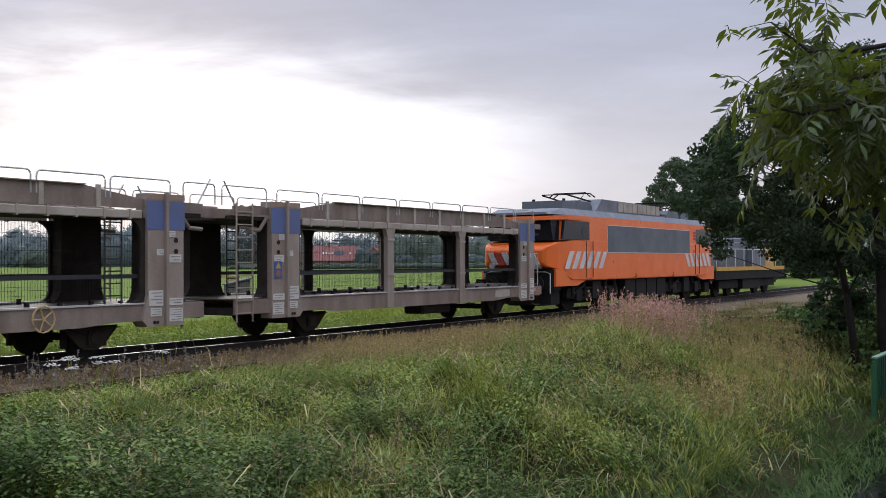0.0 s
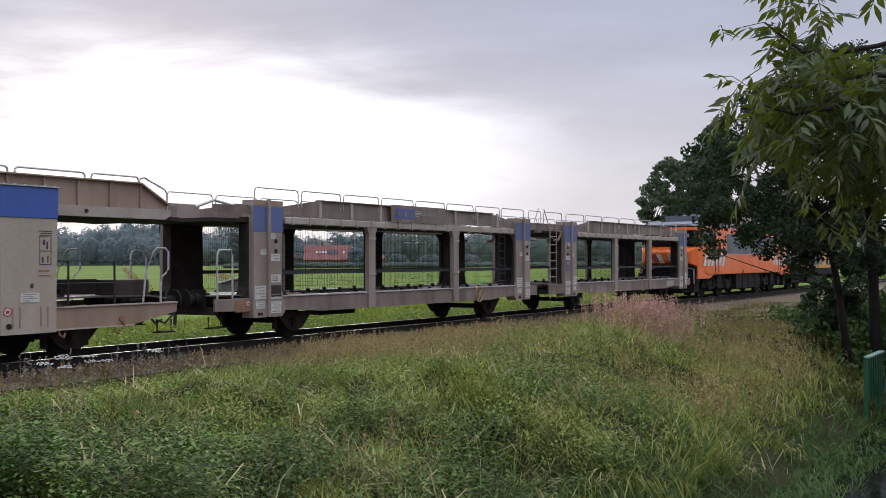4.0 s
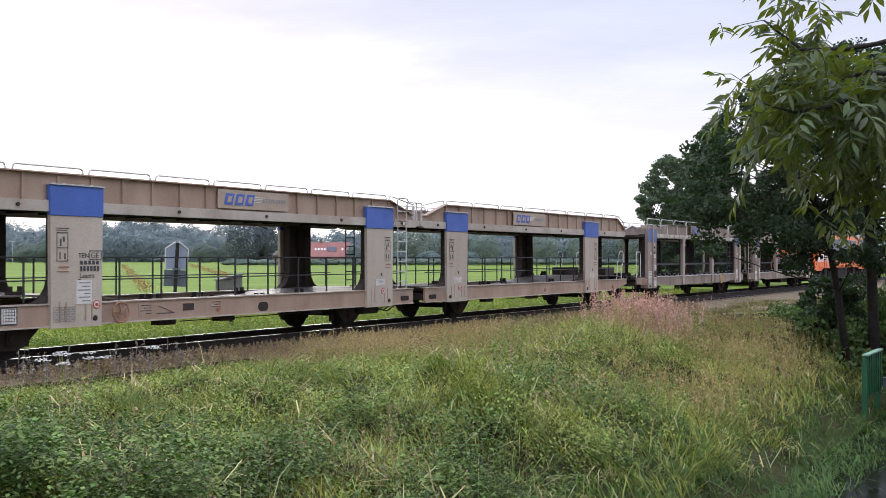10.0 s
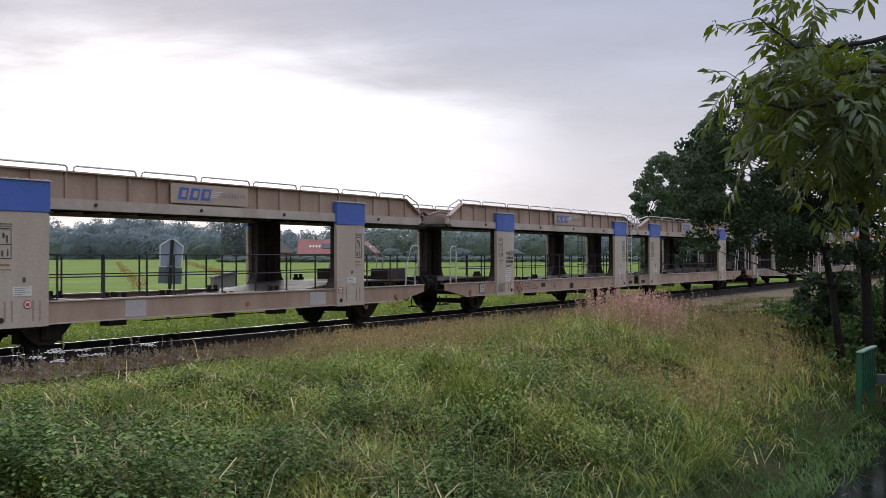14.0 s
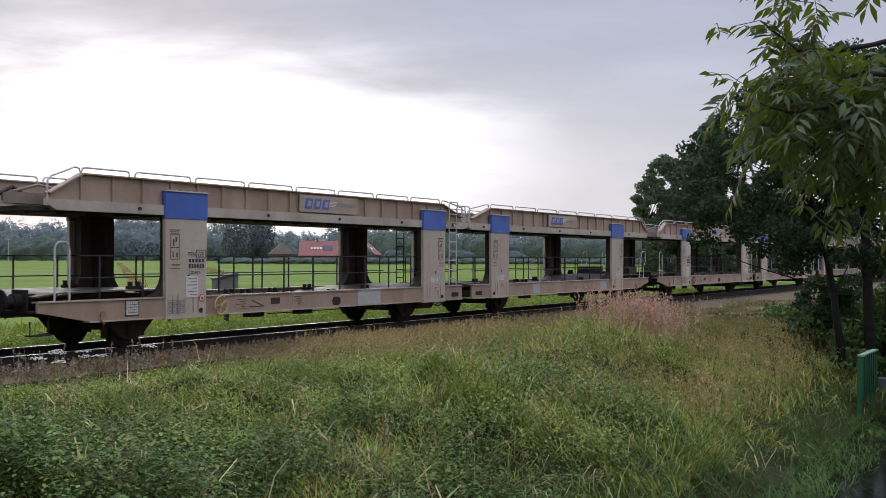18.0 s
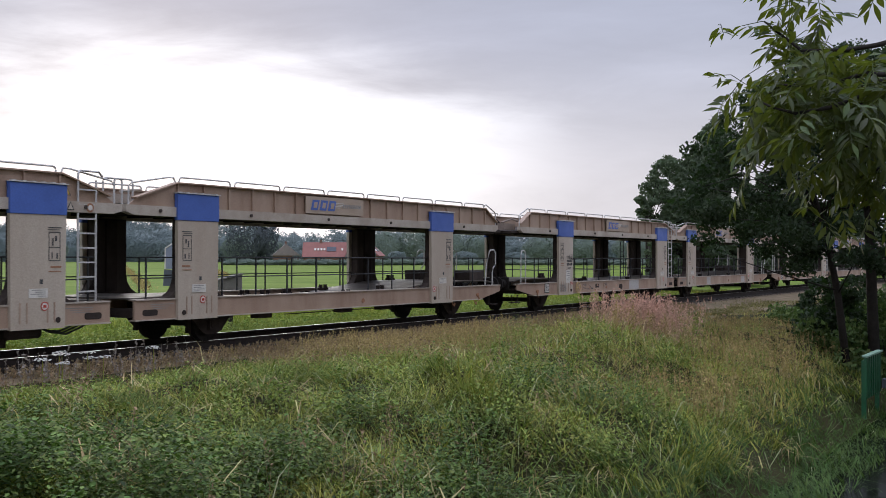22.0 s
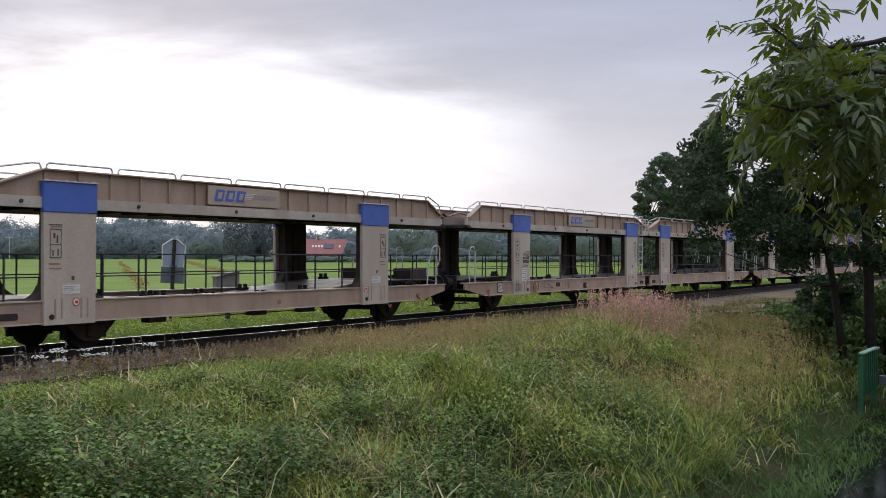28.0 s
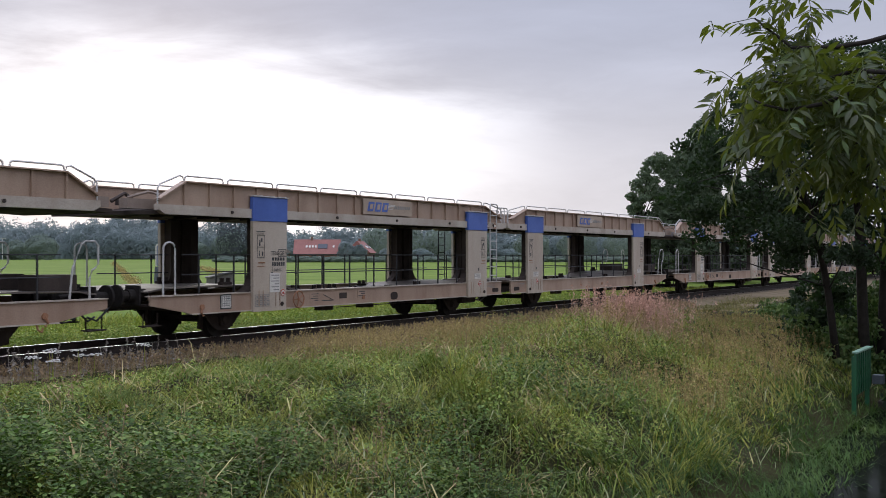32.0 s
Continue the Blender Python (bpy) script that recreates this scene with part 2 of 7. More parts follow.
RAILTOP = material("polished_railhead", (0.55, 0.54, 0.53), 0.3, 0.9, (0.42, 0.40, 0.38), 2, 0.4, 60, 0.02)
RAILWEB = material("rusty_rail_web", (0.030, 0.021, 0.016), 0.85, 0.1, (0.018, 0.013, 0.01), 5, 0.7, 40, 0.3)
SLEEPER = material("dark_sleeper_wood", (0.05, 0.04, 0.032), 0.85, 0.0, (0.03, 0.025, 0.02), 4, 0.8, 30, 0.4)
BALLAST = material("brown_ballast_stone", (0.165, 0.125, 0.092), 0.95, 0.0, (0.075, 0.057, 0.042), 3, 0.8, 30, 0.3, island=0.5, spread=0.02, spec=0.08)
GROUND = material("earth_and_thatch", (0.040, 0.036, 0.015), 0.95, 0.0, (0.020, 0.022, 0.008), 1.2, 0.9, 25, 0.5, spec=0.05)
VERGE = material("sandy_cess", (0.205, 0.155, 0.105), 0.95, 0.0, (0.10, 0.088, 0.045), 0.8, 0.8, 25, 0.5, spec=0.05)
FIELD = material("meadow_green", (0.135, 0.188, 0.032), 0.95, 0.0, (0.085, 0.135, 0.022), 0.12, 0.9, 2.2, 0.3, spec=0.05)
# near-black and almost without reflection, standing in for dark mirrored trees
WATER = material("ditch_water", (0.008, 0.010, 0.007), 0.12, 0.0, (0.014, 0.016, 0.009), 2, 0.5, 4, 0.05, spec=0.004)
GREENP = material("green_gate_paint", (0.018, 0.10, 0.040), 0.4, 0.0, (0.012, 0.065, 0.03), 2, 0.6, 40, 0.05)
CONCRETE = material("weathered_concrete", (0.17, 0.16, 0.14), 0.9, 0.0, (0.10, 0.095, 0.08), 3, 0.8, 40, 0.3)
BARK = material("dark_bark", (0.035, 0.029, 0.024), 0.9, 0.0, (0.02, 0.017, 0.014), 5, 0.8, 25, 0.6, spec=0.2)
# tile red dulled in the colour for the haze over the farm
TILE = material("hazed_red_tile", (0.25, 0.100, 0.082), 0.8, 0.0, (0.20, 0.088, 0.075), 0.6, 0.6, 4, 0.2)
BRICK = material("brown_brick_wall", (0.20, 0.115, 0.08), 0.85, 0.0, (0.14, 0.08, 0.06), 0.8, 0.6, 6, 0.2)
BARNROOF = material("grey_brown_roof", (0.23, 0.19, 0.17), 0.85, 0.0, (0.16, 0.14, 0.13), 0.6, 0.6, 4, 0.2)
SOLAR = material("dark_solar_panel", (0.02, 0.025, 0.04), 0.2)
WINDOW = material("house_glass", (0.05, 0.06, 0.07), 0.1)
GRASS = material("grass_blade", (0.345, 0.340, 0.076), 0.8, 0.0, (0.105, 0.130, 0.028), 1.2, 0.95, 20, 0, island=0.75, spread=0.04, through=(0.24, 0.29, 0.04), spec=0.12)
GRASSDK = material("bank_grass_blade", (0.235, 0.275, 0.066), 0.75, 0.0, (0.055, 0.080, 0.020), 1.2, 0.95, 20, 0, island=0.75, spread=0.04, through=(0.16, 0.24, 0.03), spec=0.15)
PINK = material("pinkish_seed_head", (0.60, 0.37, 0.29), 0.9, 0.0, (0.42, 0.28, 0.18), 0.5, 0.7, 20, 0, island=0.35, through=(0.4, 0.26, 0.16), spec=0.1)
WEED = material("weed_leaf", (0.300, 0.345, 0.086), 0.7, 0.0, (0.070, 0.105, 0.024), 1.2, 0.95, 20, 0, island=0.6, spread=0.04, through=(0.15, 0.26, 0.03), spec=0.16)
UMBEL = material("white_umbel", (0.62, 0.60, 0.55), 0.9, 0.0, (0.5, 0.48, 0.4), 3, 0.5, 20, 0)
FIELDGRASS = material("field_edge_grass", (0.290, 0.300, 0.060), 0.85, 0.0, (0.065, 0.100, 0.022), 1.1, 0.95, 20, 0, island=0.65, spread=0.035, through=(0.22, 0.3, 0.03), spec=0.1)
OAK = material("oak_leaf", (0.036, 0.051, 0.027), 0.7, 0.0, (0.024, 0.036, 0.020), 0.6, 0.7, 20, 0, island=0.5, spread=0.02, through=(0.03, 0.07, 0.01), spec=0.2)
ASH = material("ash_leaflet", (0.054, 0.076, 0.020), 0.5, 0.0, (0.032, 0.050, 0.016), 3, 0.7, 30, 0, island=0.6, spread=0.03, through=(0.17, 0.21, 0.018), spec=0.35, share=0.32)
# haze over the far woods is put into the leaf colour and its translucency
WOODS = material("hazed_wood_leaf", (0.215, 0.262, 0.255), 0.95, 0.0, (0.165, 0.208, 0.210), 0.03, 0.8, 1, 0, island=0.10, spread=0.015, spec=0.05, through=(0.30, 0.345, 0.34), share=0.6)
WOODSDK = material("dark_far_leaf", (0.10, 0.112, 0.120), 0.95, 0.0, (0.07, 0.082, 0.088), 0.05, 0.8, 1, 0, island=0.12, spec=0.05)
# pale willow green, also greyed to stand in for haze
WOODSLT = material("pale_hazed_willow_leaf", (0.225, 0.275, 0.225), 0.95, 0.0, (0.175, 0.222, 0.190), 0.05, 0.8, 1, 0, island=0.12, spec=0.05, through=(0.245, 0.285, 0.24), share=0.5)
HAZELEAF = material("reddish_field_plant", (0.36, 0.25, 0.09), 0.9, 0.0, (0.24, 0.22, 0.06), 0.5, 0.7, 10, 0, island=0.4)


# ---------------------------------------------------------------- mesh helpers
def box(bm, x0, x1, y0, y1, z0, z1):
    v = [bm.verts.new(p) for p in ((x0, y0, z0), (x1, y0, z0), (x1, y1, z0), (x0, y1, z0), (x0, y0, z1), (x1, y0, z1), (x1, y1, z1), (x0, y1, z1))]
    for f in ((3, 2, 1, 0), (4, 5, 6, 7), (0, 1, 5, 4), (1, 2, 6, 5), (2, 3, 7, 6), (3, 0, 4, 7)):
        bm.faces.new([v[i] for i in f])


def slab(bm, outline, y0, y1):
    """A plate from an outline in x and z, from y0 to y1."""
    a = [bm.verts.new((x, y0, z)) for x, z in outline]
    b = [bm.verts.new((x, y1, z)) for x, z in outline]
    bm.faces.new(a), bm.faces.new(b[::-1])
    n = len(outline)
    for i in range(n):
        bm.faces.new((a[i], b[i], b[(i + 1) % n], a[(i + 1) % n]))
    bmesh.ops.recalc_face_normals(bm, faces=bm.faces)


def tube(bm, pts, r, sides=6, r_end=None):
    """A round bar along points."""
    pts = [Vector(p) for p in pts]
    rings, n = [], len(pts)
    for i, p in enumerate(pts):
        d = (pts[min(i + 1, n - 1)] - pts[max(i - 1, 0)]).normalized()
        s = d.cross(Vector((0, 0, 1)) if abs(d.z) < 0.9 else Vector((1, 0, 0))).normalized()
        u = d.cross(s)
        k = r if r_end is None else r + (r_end - r) * i / (n - 1)
        rings.append([bm.verts.new(p + (s * math.cos(a) + u * math.sin(a)) * k) for a in [2 * math.pi * j / sides for j in range(sides)]])
    for a, b in zip(rings, rings[1:]):
        for j in range(sides):
            bm.faces.new((a[j], a[(j + 1) % sides], b[(j + 1) % sides], b[j]))
    bm.faces.new(rings[0][::-1]), bm.faces.new(rings[-1])


def disc(bm, x, y, z, r, w, sides=20, r2=None):
    """A wheel-like disc with its axle along y."""
    r2 = r2 or r
    a = [bm.verts.new((x + r * math.cos(2 * math.pi * i / sides), y, z + r * math.sin(2 * math.pi * i / sides))) for i in range(sides)]
    b = [bm.verts.new((x + r2 * math.cos(2 * math.pi * i / sides), y + w, z + r2 * math.sin(2 * math.pi * i / sides))) for i in range(sides)]
    bm.faces.new(a[::-1]), bm.faces.new(b)
    for i in range(sides):
        bm.faces.new((a[i], a[(i + 1) % sides], b[(i + 1) % sides], b[i]))
    bmesh.ops.recalc_face_normals(bm, faces=bm.faces)


def arc(cx, cz, r, a0, a1, n=5):
    return [(cx + r * math.cos(radians(a0 + (a1 - a0) * i / n)), cz + r * math.sin(radians(a0 + (a1 - a0) * i / n))) for i in range(n + 1)]


def part(name, bm, mat, parent, label="", smooth=False, bevel=0.0):
    me = bpy.data.meshes.new(name)
    if bevel:
        bmesh.ops.bevel(bm, geom=list(bm.edges), offset=bevel, segments=1, affect="EDGES", profile=0.5)
    bm.to_mesh(me)
    bm.free()
    me.materials.append(mat)
    if smooth:
        me.shade_smooth()
    ob = new(name, me)
    ob.parent = parent
    if label:
        tagged(ob, label)
    return ob


def thing(name, label, category, group="", kind="", m=None):
    ob = new(name)
    ob.empty_display_size = 0.3
    tagged(ob, label, category, group, kind)
    if m is not None:
        ob.matrix_basis = m
    return ob


def from_arrays(name, verts, quads, mat):
    """A mesh from arrays of vertices and of four-cornered faces."""
    me = bpy.data.meshes.new(name)
    verts, quads = np.asarray(verts, np.float32), np.asarray(quads, np.int32)
    k = quads.shape[1]
    me.vertices.add(len(verts)), me.loops.add(quads.size), me.polygons.add(len(quads))
    me.vertices.foreach_set("co", verts.ravel())
    me.loops.foreach_set("vertex_index", quads.ravel())
    me.polygons.foreach_set("loop_start", np.arange(0, quads.size, k, dtype=np.int32))
    me.update(calc_edges=True)
    me.materials.append(mat)
    return me


def lettering(name, text, size, mat, parent, m):
    """Raised letters in the built-in font, as a mesh."""
    c = bpy.data.curves.new(name, "FONT")
    c.body, c.size, c.extrude = text, size, 0.001
    tmp = bpy.data.objects.new(name, c)
    scene.collection.objects.link(tmp)
    me = bpy.data.meshes.new_from_object(tmp.evaluated_get(bpy.context.evaluated_depsgraph_get()))
    bpy.data.objects.remove(tmp)
    me.materials.clear()
    me.materials.append(mat)
    ob = new(name, me)
    ob.parent, ob.matrix_basis = parent, m
    return ob


def dist(t):
    """How far the train has run at t seconds."""
    return 1.0109 * ((((-1.2464e-07 * t - 1.01567e-06) * t + 4.404907e-04) * t + 5.822878e-03) * t + 3.808315) * t


MOVERS, WHEELS = [], []


# ---------------------------------------------------------------- ground
PROFILE_Y = np.array([-3000, -30, -1.5, 0.1, 0.8, 1.2, 3.1, 3.5, 4.3, 5.6, 7.2, 8.8, 10.2, 11.6, 13.2, 14.6, 15.4, 15.95, 16.1, 19.2, 20.5, 26.0, 300, 3000])
PROFILE_Z = np.array([0.1, 0.1, 0.12, 0.08, -0.75, -1.45, -1.50, -1.20, -0.80, -0.35, 0.06, 0.18, 0.08, -0.10, -0.24, -0.31, -0.222, -0.215, -0.42, -0.42, -0.44, -0.45, 0.20, 0.20])


def patch(x, y, k):
    """A smooth random field from 0 to 1."""
    v = np.sin(x * 0.9 + 1.7 * k + 0.5 * np.sin(y * 1.1 + k)) + np.sin(y * 1.3 - x * 0.35 + 2.3 * k) + 0.7 * np.sin(x * 2.3 + y * 1.9 + k) + 0.5 * np.sin(x * 4.4 - y * 3.1 + 3 * k)
    return 1 / (1 + np.exp(-1.6 * v))


def height(x, y):
    x, y = np.asarray(x, float), np.asarray(y, float)
    z = np.interp(y, PROFILE_Y, PROFILE_Z)
    crest = np.exp(-((y - 8.8) / 3.2) ** 2)
    z = z - 0.32 * crest * np.clip((x - 24) / 7, 0, 1) - 0.10 * np.clip((y - 9) / 3, 0, 1) * np.clip((15.3 - y) / 2, 0, 1) * np.clip((x - 26) / 10, 0, 1)
    mask = np.clip((y - 3.6) / 2, 0, 1) * np.clip((14.5 - y) / 2, 0, 1)
    z = z + mask * (0.07 * np.sin(x * 0.83 + y * 0.6) + 0.05 * np.sin(x * 1.9 - y * 1.3) + 0.03 * np.sin(x * 4.1 + y * 3.7))
    z = z + mask * (0.30 * patch(1.1 * x, 1.1 * y, 12.3) ** 2 - 0.10) * np.interp(y, [3, 9, 12, 15], [1.0, 0.8, 0.35, 0.0])
    return z


def spaced(stops):
    out = []
    for a, b, step in stops:
        out += list(np.arange(a, b, step))
    return np.array(out + [stops[-1][1]])


gx = spaced([(-3000, -600, 600), (-600, -60, 60), (-60, -6, 3), (-6, 60, 0.6), (60, 150, 5), (150, 600, 50), (600, 3000, 600)])
gy = spaced([(-3000, -600, 600), (-600, -30, 57), (-30, 0, 3), (0, 21, 0.3), (21, 60, 3), (60, 300, 20), (300, 3000, 270)])
X, Y = np.meshgrid(gx, gy)
gv = np.stack([X, Y, height(X, Y)], -1).reshape(-1, 3)
nx, ny = len(gx), len(gy)
ii = (np.arange(ny - 1)[:, None] * nx + np.arange(nx - 1)).ravel()
ground_mesh = from_arrays("ground", gv, np.stack([ii, ii + 1, ii + nx + 1, ii + nx], -1), GROUND)
ground_mesh.materials.append(VERGE)
ground_mesh.materials.append(FIELD)
row_y = np.repeat((gy[:-1] + gy[1:]) / 2, nx - 1)
col_x = np.tile((gx[:-1] + gx[1:]) / 2, ny - 1)
ground_mesh.polygons.foreach_set("material_index", np.where(row_y > 20.6, 2, np.where((row_y > np.where(col_x < 17, 15.0, 14.4)) | ((row_y > 11.8) & (col_x > 27)), 1, 0)).astype(np.int32))
ground_mesh.shade_smooth()
tagged(new("ground", ground_mesh), "grassy bank, sandy track verge and flat green meadow", "ground", kind="structure")

bm = bmesh.new()
box(bm, -60, 140, 0.7, 3.75, -1.5, -1.18)
water = part("water", bm, WATER, None, "dark still water in a narrow ditch")
tagged(water, category="water", kind="structure")

# ---------------------------------------------------------------- track
TX0, TX1 = -20.0, 150.0


def make_track():
    track = thing("railway_track", "single railway track with worn steel rails on dark sleepers", "railway track", kind="structure")
    track.location = (0, 0, RAIL_Z)
    bm = bmesh.new()
    prof = [(14.95, -0.42), (15.55, -0.235), (18.75, -0.235), (19.4, -0.45)]
    a = [bm.verts.new((TX0, y, z)) for y, z in prof]
    b = [bm.verts.new((TX1, y, z)) for y, z in prof]
    for i in range(3):
        bm.faces.new((a[i], b[i], b[i + 1], a[i + 1]))
    part("ballast_bed", bm, BALLAST, track, "dark brown fouled ballast")
    # loose stones over the bed
    rng = np.random.default_rng(5)
    n = 26000
    x = 6 + 64 * rng.random(n) ** 1.5
    y = 14.9 + 4.3 * rng.random(n)
    z = np.interp(y, [14.95, 15.55, 18.75, 19.4], [-0.42, -0.235, -0.235, -0.45])
    r = rng.uniform(0.015, 0.04, n)
    corner = np.array([(1, 0, 0), (0, 1, 0.1), (-1, 0, 0), (0, -1, -0.1), (0.2, 0.1, 0.8)])
    v = np.stack([x, y, z], -1)[:, None] + corner[None] * r[:, None, None] * rng.uniform(0.6, 1.3, (n, 5, 1))
    f = np.array([(0, 1, 4), (1, 2, 4), (2, 3, 4), (3, 0, 4)])
    me = from_arrays("ballast_stones", v.reshape(-1, 3), (f[None] + 5 * np.arange(n)[:, None, None]).reshape(-1, 3), BALLAST)
    ob = new("ballast_stones", me)
    ob.parent = track
    tagged(ob, "loose brown ballast stones", kind="stuff")
    for side, name in ((-1, "rail"), (1, "rail")):
        y = TRACK_Y + side * 0.7525
        bm = bmesh.new()
        box(bm, TX0, TX1, y - 0.022, y + 0.022, -0.01, 0.0)
        head = part(name, bm, RAILTOP, track, "shiny worn steel rail")
        bm = bmesh.new()
        box(bm, TX0, TX1, y - 0.0335, y + 0.0335, -0.038, -0.004)
        box(bm, TX0, TX1, y - 0.01, y + 0.01, -0.15, -0.038)
        box(bm, TX0, TX1, y - 0.07, y + 0.07, -0.172, -0.15)
        part("rail_foot", bm, RAILWEB, head, "rusty rail web and foot")
    bm = bmesh.new()
    box(bm, -0.13, 0.13, -1.3, 1.3, -0.30, -0.175)
    me = bpy.data.meshes.new("sleeper")
    bmesh.ops.bevel(bm, geom=list(bm.edges), offset=0.012, segments=1, affect="EDGES")
    bm.to_mesh(me)
    bm.free()
    me.materials.append(SLEEPER)
    for i in range(120):
        s = new("sleeper", me)
        s.parent, s.location = track, (4 + 0.62 * i, TRACK_Y, 0)


make_track()


# ---------------------------------------------------------------- wagons
def both(f):
    for s in (-1, 1):
        f(s)


def wheelset(parent, x, r=0.38):
    """An axle with two wheels; it turns with the train."""
    pivot = new("wheelset")
    pivot.parent, pivot.location = parent, (x, 0, r)
    pivot.empty_display_size = 0.2
    bm = bmesh.new()
    disc(bm, 0, -0.95, 0, 0.075, 1.9, 10)
    part("axle", bm, WHEEL, pivot)
    for s in (-1, 1):
        bm = bmesh.new()
        y = s * 0.72 - (0.0 if s > 0 else 0.13)
        disc(bm, 0, y, 0, r, 0.13, 28)
        disc(bm, 0, s * 0.70 - 0.015, 0, r + 0.028, 0.03, 28)
        for k in range(6):
            a = k * math.pi / 3
            box(bm, 0.2 * math.cos(a) - 0.02, 0.2 * math.cos(a) + 0.02, s * 0.85 - 0.012, s * 0.85 + 0.012, 0.2 * math.sin(a) - 0.02, 0.2 * math.sin(a) + 0.02)
        disc(bm, 0, s * 0.86 - 0.03, 0, 0.11, 0.06, 14)
        part("wheel", bm, WHEEL, pivot, "dusty dark steel wheel")
    WHEELS.append((pivot, r))
    return pivot


def loop_rail(bm, x0, x1, y, z0, z1, r=0.018, k=0.07):
    """A low hoop of bent pipe from x0 to x1."""
    pts = [(x0, y, z0), (x0, y, z1 - k)]
    pts += [(px, y, pz) for px, pz in arc(x0 + k, z1 - k, k, 180, 90, 3)]
    pts += [(px, y, pz) for px, pz in arc(x1 - k, z1 - k, k, 90, 0, 3)]
    pts += [(x1, y, z0)]
    tube(bm, pts, r, 6)


def axle_gear(parent, x, r=0.38):
    """The guards, axle boxes, springs and brake shoes of a single axle."""
    for s in (-1, 1):
        y = s * 0.98
        bm = bmesh.new()
        slab(bm, [(x - 0.62, 0.60), (x + 0.62, 0.60), (x + 0.58, 0.52), (x + 0.30, 0.24), (x + 0.16, 0.16), (x - 0.16, 0.16), (x - 0.30, 0.24), (x - 0.58, 0.52)], y - 0.02, y + 0.02)
        g = part("axle_guard", bm, DKBROWN, parent, "dark dusty axle guard")
        bm = bmesh.new()
        box(bm, x - 0.13, x + 0.13, y - 0.10, y + 0.10, 0.26, 0.50)
        disc(bm, x, y + s * 0.10 - 0.02, 0.38, 0.10, 0.04, 12)
        part("axle_box", bm, DKBROWN, g)
        bm = bmesh.new()
        for k in range(5):
            z = 0.56 - 0.022 * k
            slab(bm, [(x - 0.66 + 0.10 * k, z), (x + 0.66 - 0.10 * k, z), (x + 0.62 - 0.10 * k, z - 0.018), (x - 0.62 + 0.10 * k, z - 0.018)], y - 0.06, y + 0.06)
        part("leaf_spring", bm, DKBROWN, g)
        for xx in (x - 0.46, x + 0.46):
            bm = bmesh.new()
            box(bm, xx - 0.05, xx + 0.05, s * 0.78 - 0.04, s * 0.78 + 0.04, 0.2, 0.58)
            part("brake_shoe", bm, DKBROWN, parent)


def brand_plate(parent, s, x0, x1, z0, z1, y, pale, with_word=True):
    """A flat plate with a blue slanted mark of three blocks and a grey bar."""
    bm = bmesh.new()
    box(bm, x0, x1, y - 0.012, y + 0.012, z0, z1)
    plate = part("name_plate", bm, pale, parent, "flat plate with a slanted blue mark")
    h = z1 - z0
    d = s * 0.016
    first = x0 + 0.12 if s < 0 else x1 - 0.12
    sx = 1 if s < 0 else -1
    w = 0.25
    for k in range(3):
        bm = bmesh.new()
        bx = first + sx * (0.05 + k * (w + 0.07))
        lean = sx * 0.07
        slab(bm, [(bx, z0 + 0.20 * h), (bx + sx * w, z0 + 0.20 * h), (bx + sx * w + lean, z0 + 0.80 * h), (bx + lean, z0 + 0.80 * h)], y + d - 0.003, y + d + 0.003)
        blk = part("blue_block", bm, BLUE, plate)
        bm = bmesh.new()
        slab(bm, [(bx + sx * u * w + lean * (v - 0.2) / 0.6, z0 + v * h) for u, v in ((0.30, 0.33), (0.78, 0.33), (0.78, 0.67), (0.30, 0.67))], y + d * 1.3 - 0.002, y + d * 1.3 + 0.002)
        part("block_centre", bm, pale, plate)
    if with_word:
        bm = bmesh.new()
        for k in range(4):
            zz = z0 + h * (0.66 - 0.09 * k)
            box(bm, min(first + sx * 0.98, first + sx * (1.32 - 0.05 * k)), max(first + sx * 0.98, first + sx * (1.32 - 0.05 * k)), y + d - 0.002, y + d + 0.002, zz, zz + 0.014)
        part("ribbon_mark", bm, WHITE, plate, "faded pale ribbon mark")
        bm = bmesh.new()
        for k in range(9):
            bx = first + sx * (1.26 + k * 0.085)
            slab(bm, [(bx, z0 + 0.42 * h), (bx + sx * 0.05, z0 + 0.42 * h), (bx + sx * 0.075, z0 + 0.64 * h), (bx + sx * 0.025, z0 + 0.64 * h)], y + d - 0.002, y + d + 0.002)
        tagged(part("grey_word_bar", bm, INKGREY, plate, "thin grey bars of small lettering"), kind="stuff")
    return plate


def label_plate(parent, x0, x1, z0, z1, y, rows=4, mat=None, ink=None, name="label_plate"):
    """A small label with bars for its unreadable writing."""
    s = -1 if y < 0 else 1
    bm = bmesh.new()
    box(bm, x0, x1, y - 0.004, y + 0.004, z0, z1)
    lab = part(name, bm, mat or WHITE, parent, "small pale label with dark lines")
    bm = bmesh.new()
    h = (z1 - z0) / (rows + 0.6)
    for k in range(rows):
        z = z1 - h * (k + 0.9)
        ln = (0.75, 0.55, 0.82, 0.4)[k % 4]
        a, b = x0 + 0.1 * (x1 - x0), x0 + (0.1 + ln) * (x1 - x0)
        box(bm, a, b, y + s * 0.006 - 0.002, y + s * 0.006 + 0.002, z, z + 0.30 * h)
    part("writing", bm, ink or INKGREY, lab)
    return lab


def marks(parent, spec, y, mat, name="stencil_mark", label=""):
    """Thin painted bars on a face: x0, x1, z0, z1 each."""
    bm = bmesh.new()
    for x0, x1, z0, z1 in spec:
        box(bm, x0, x1, y - 0.002, y + 0.002, z0, z1)
    ob = part(name, bm, mat, parent, label)
    tagged(ob, label, kind="stuff")
    return ob


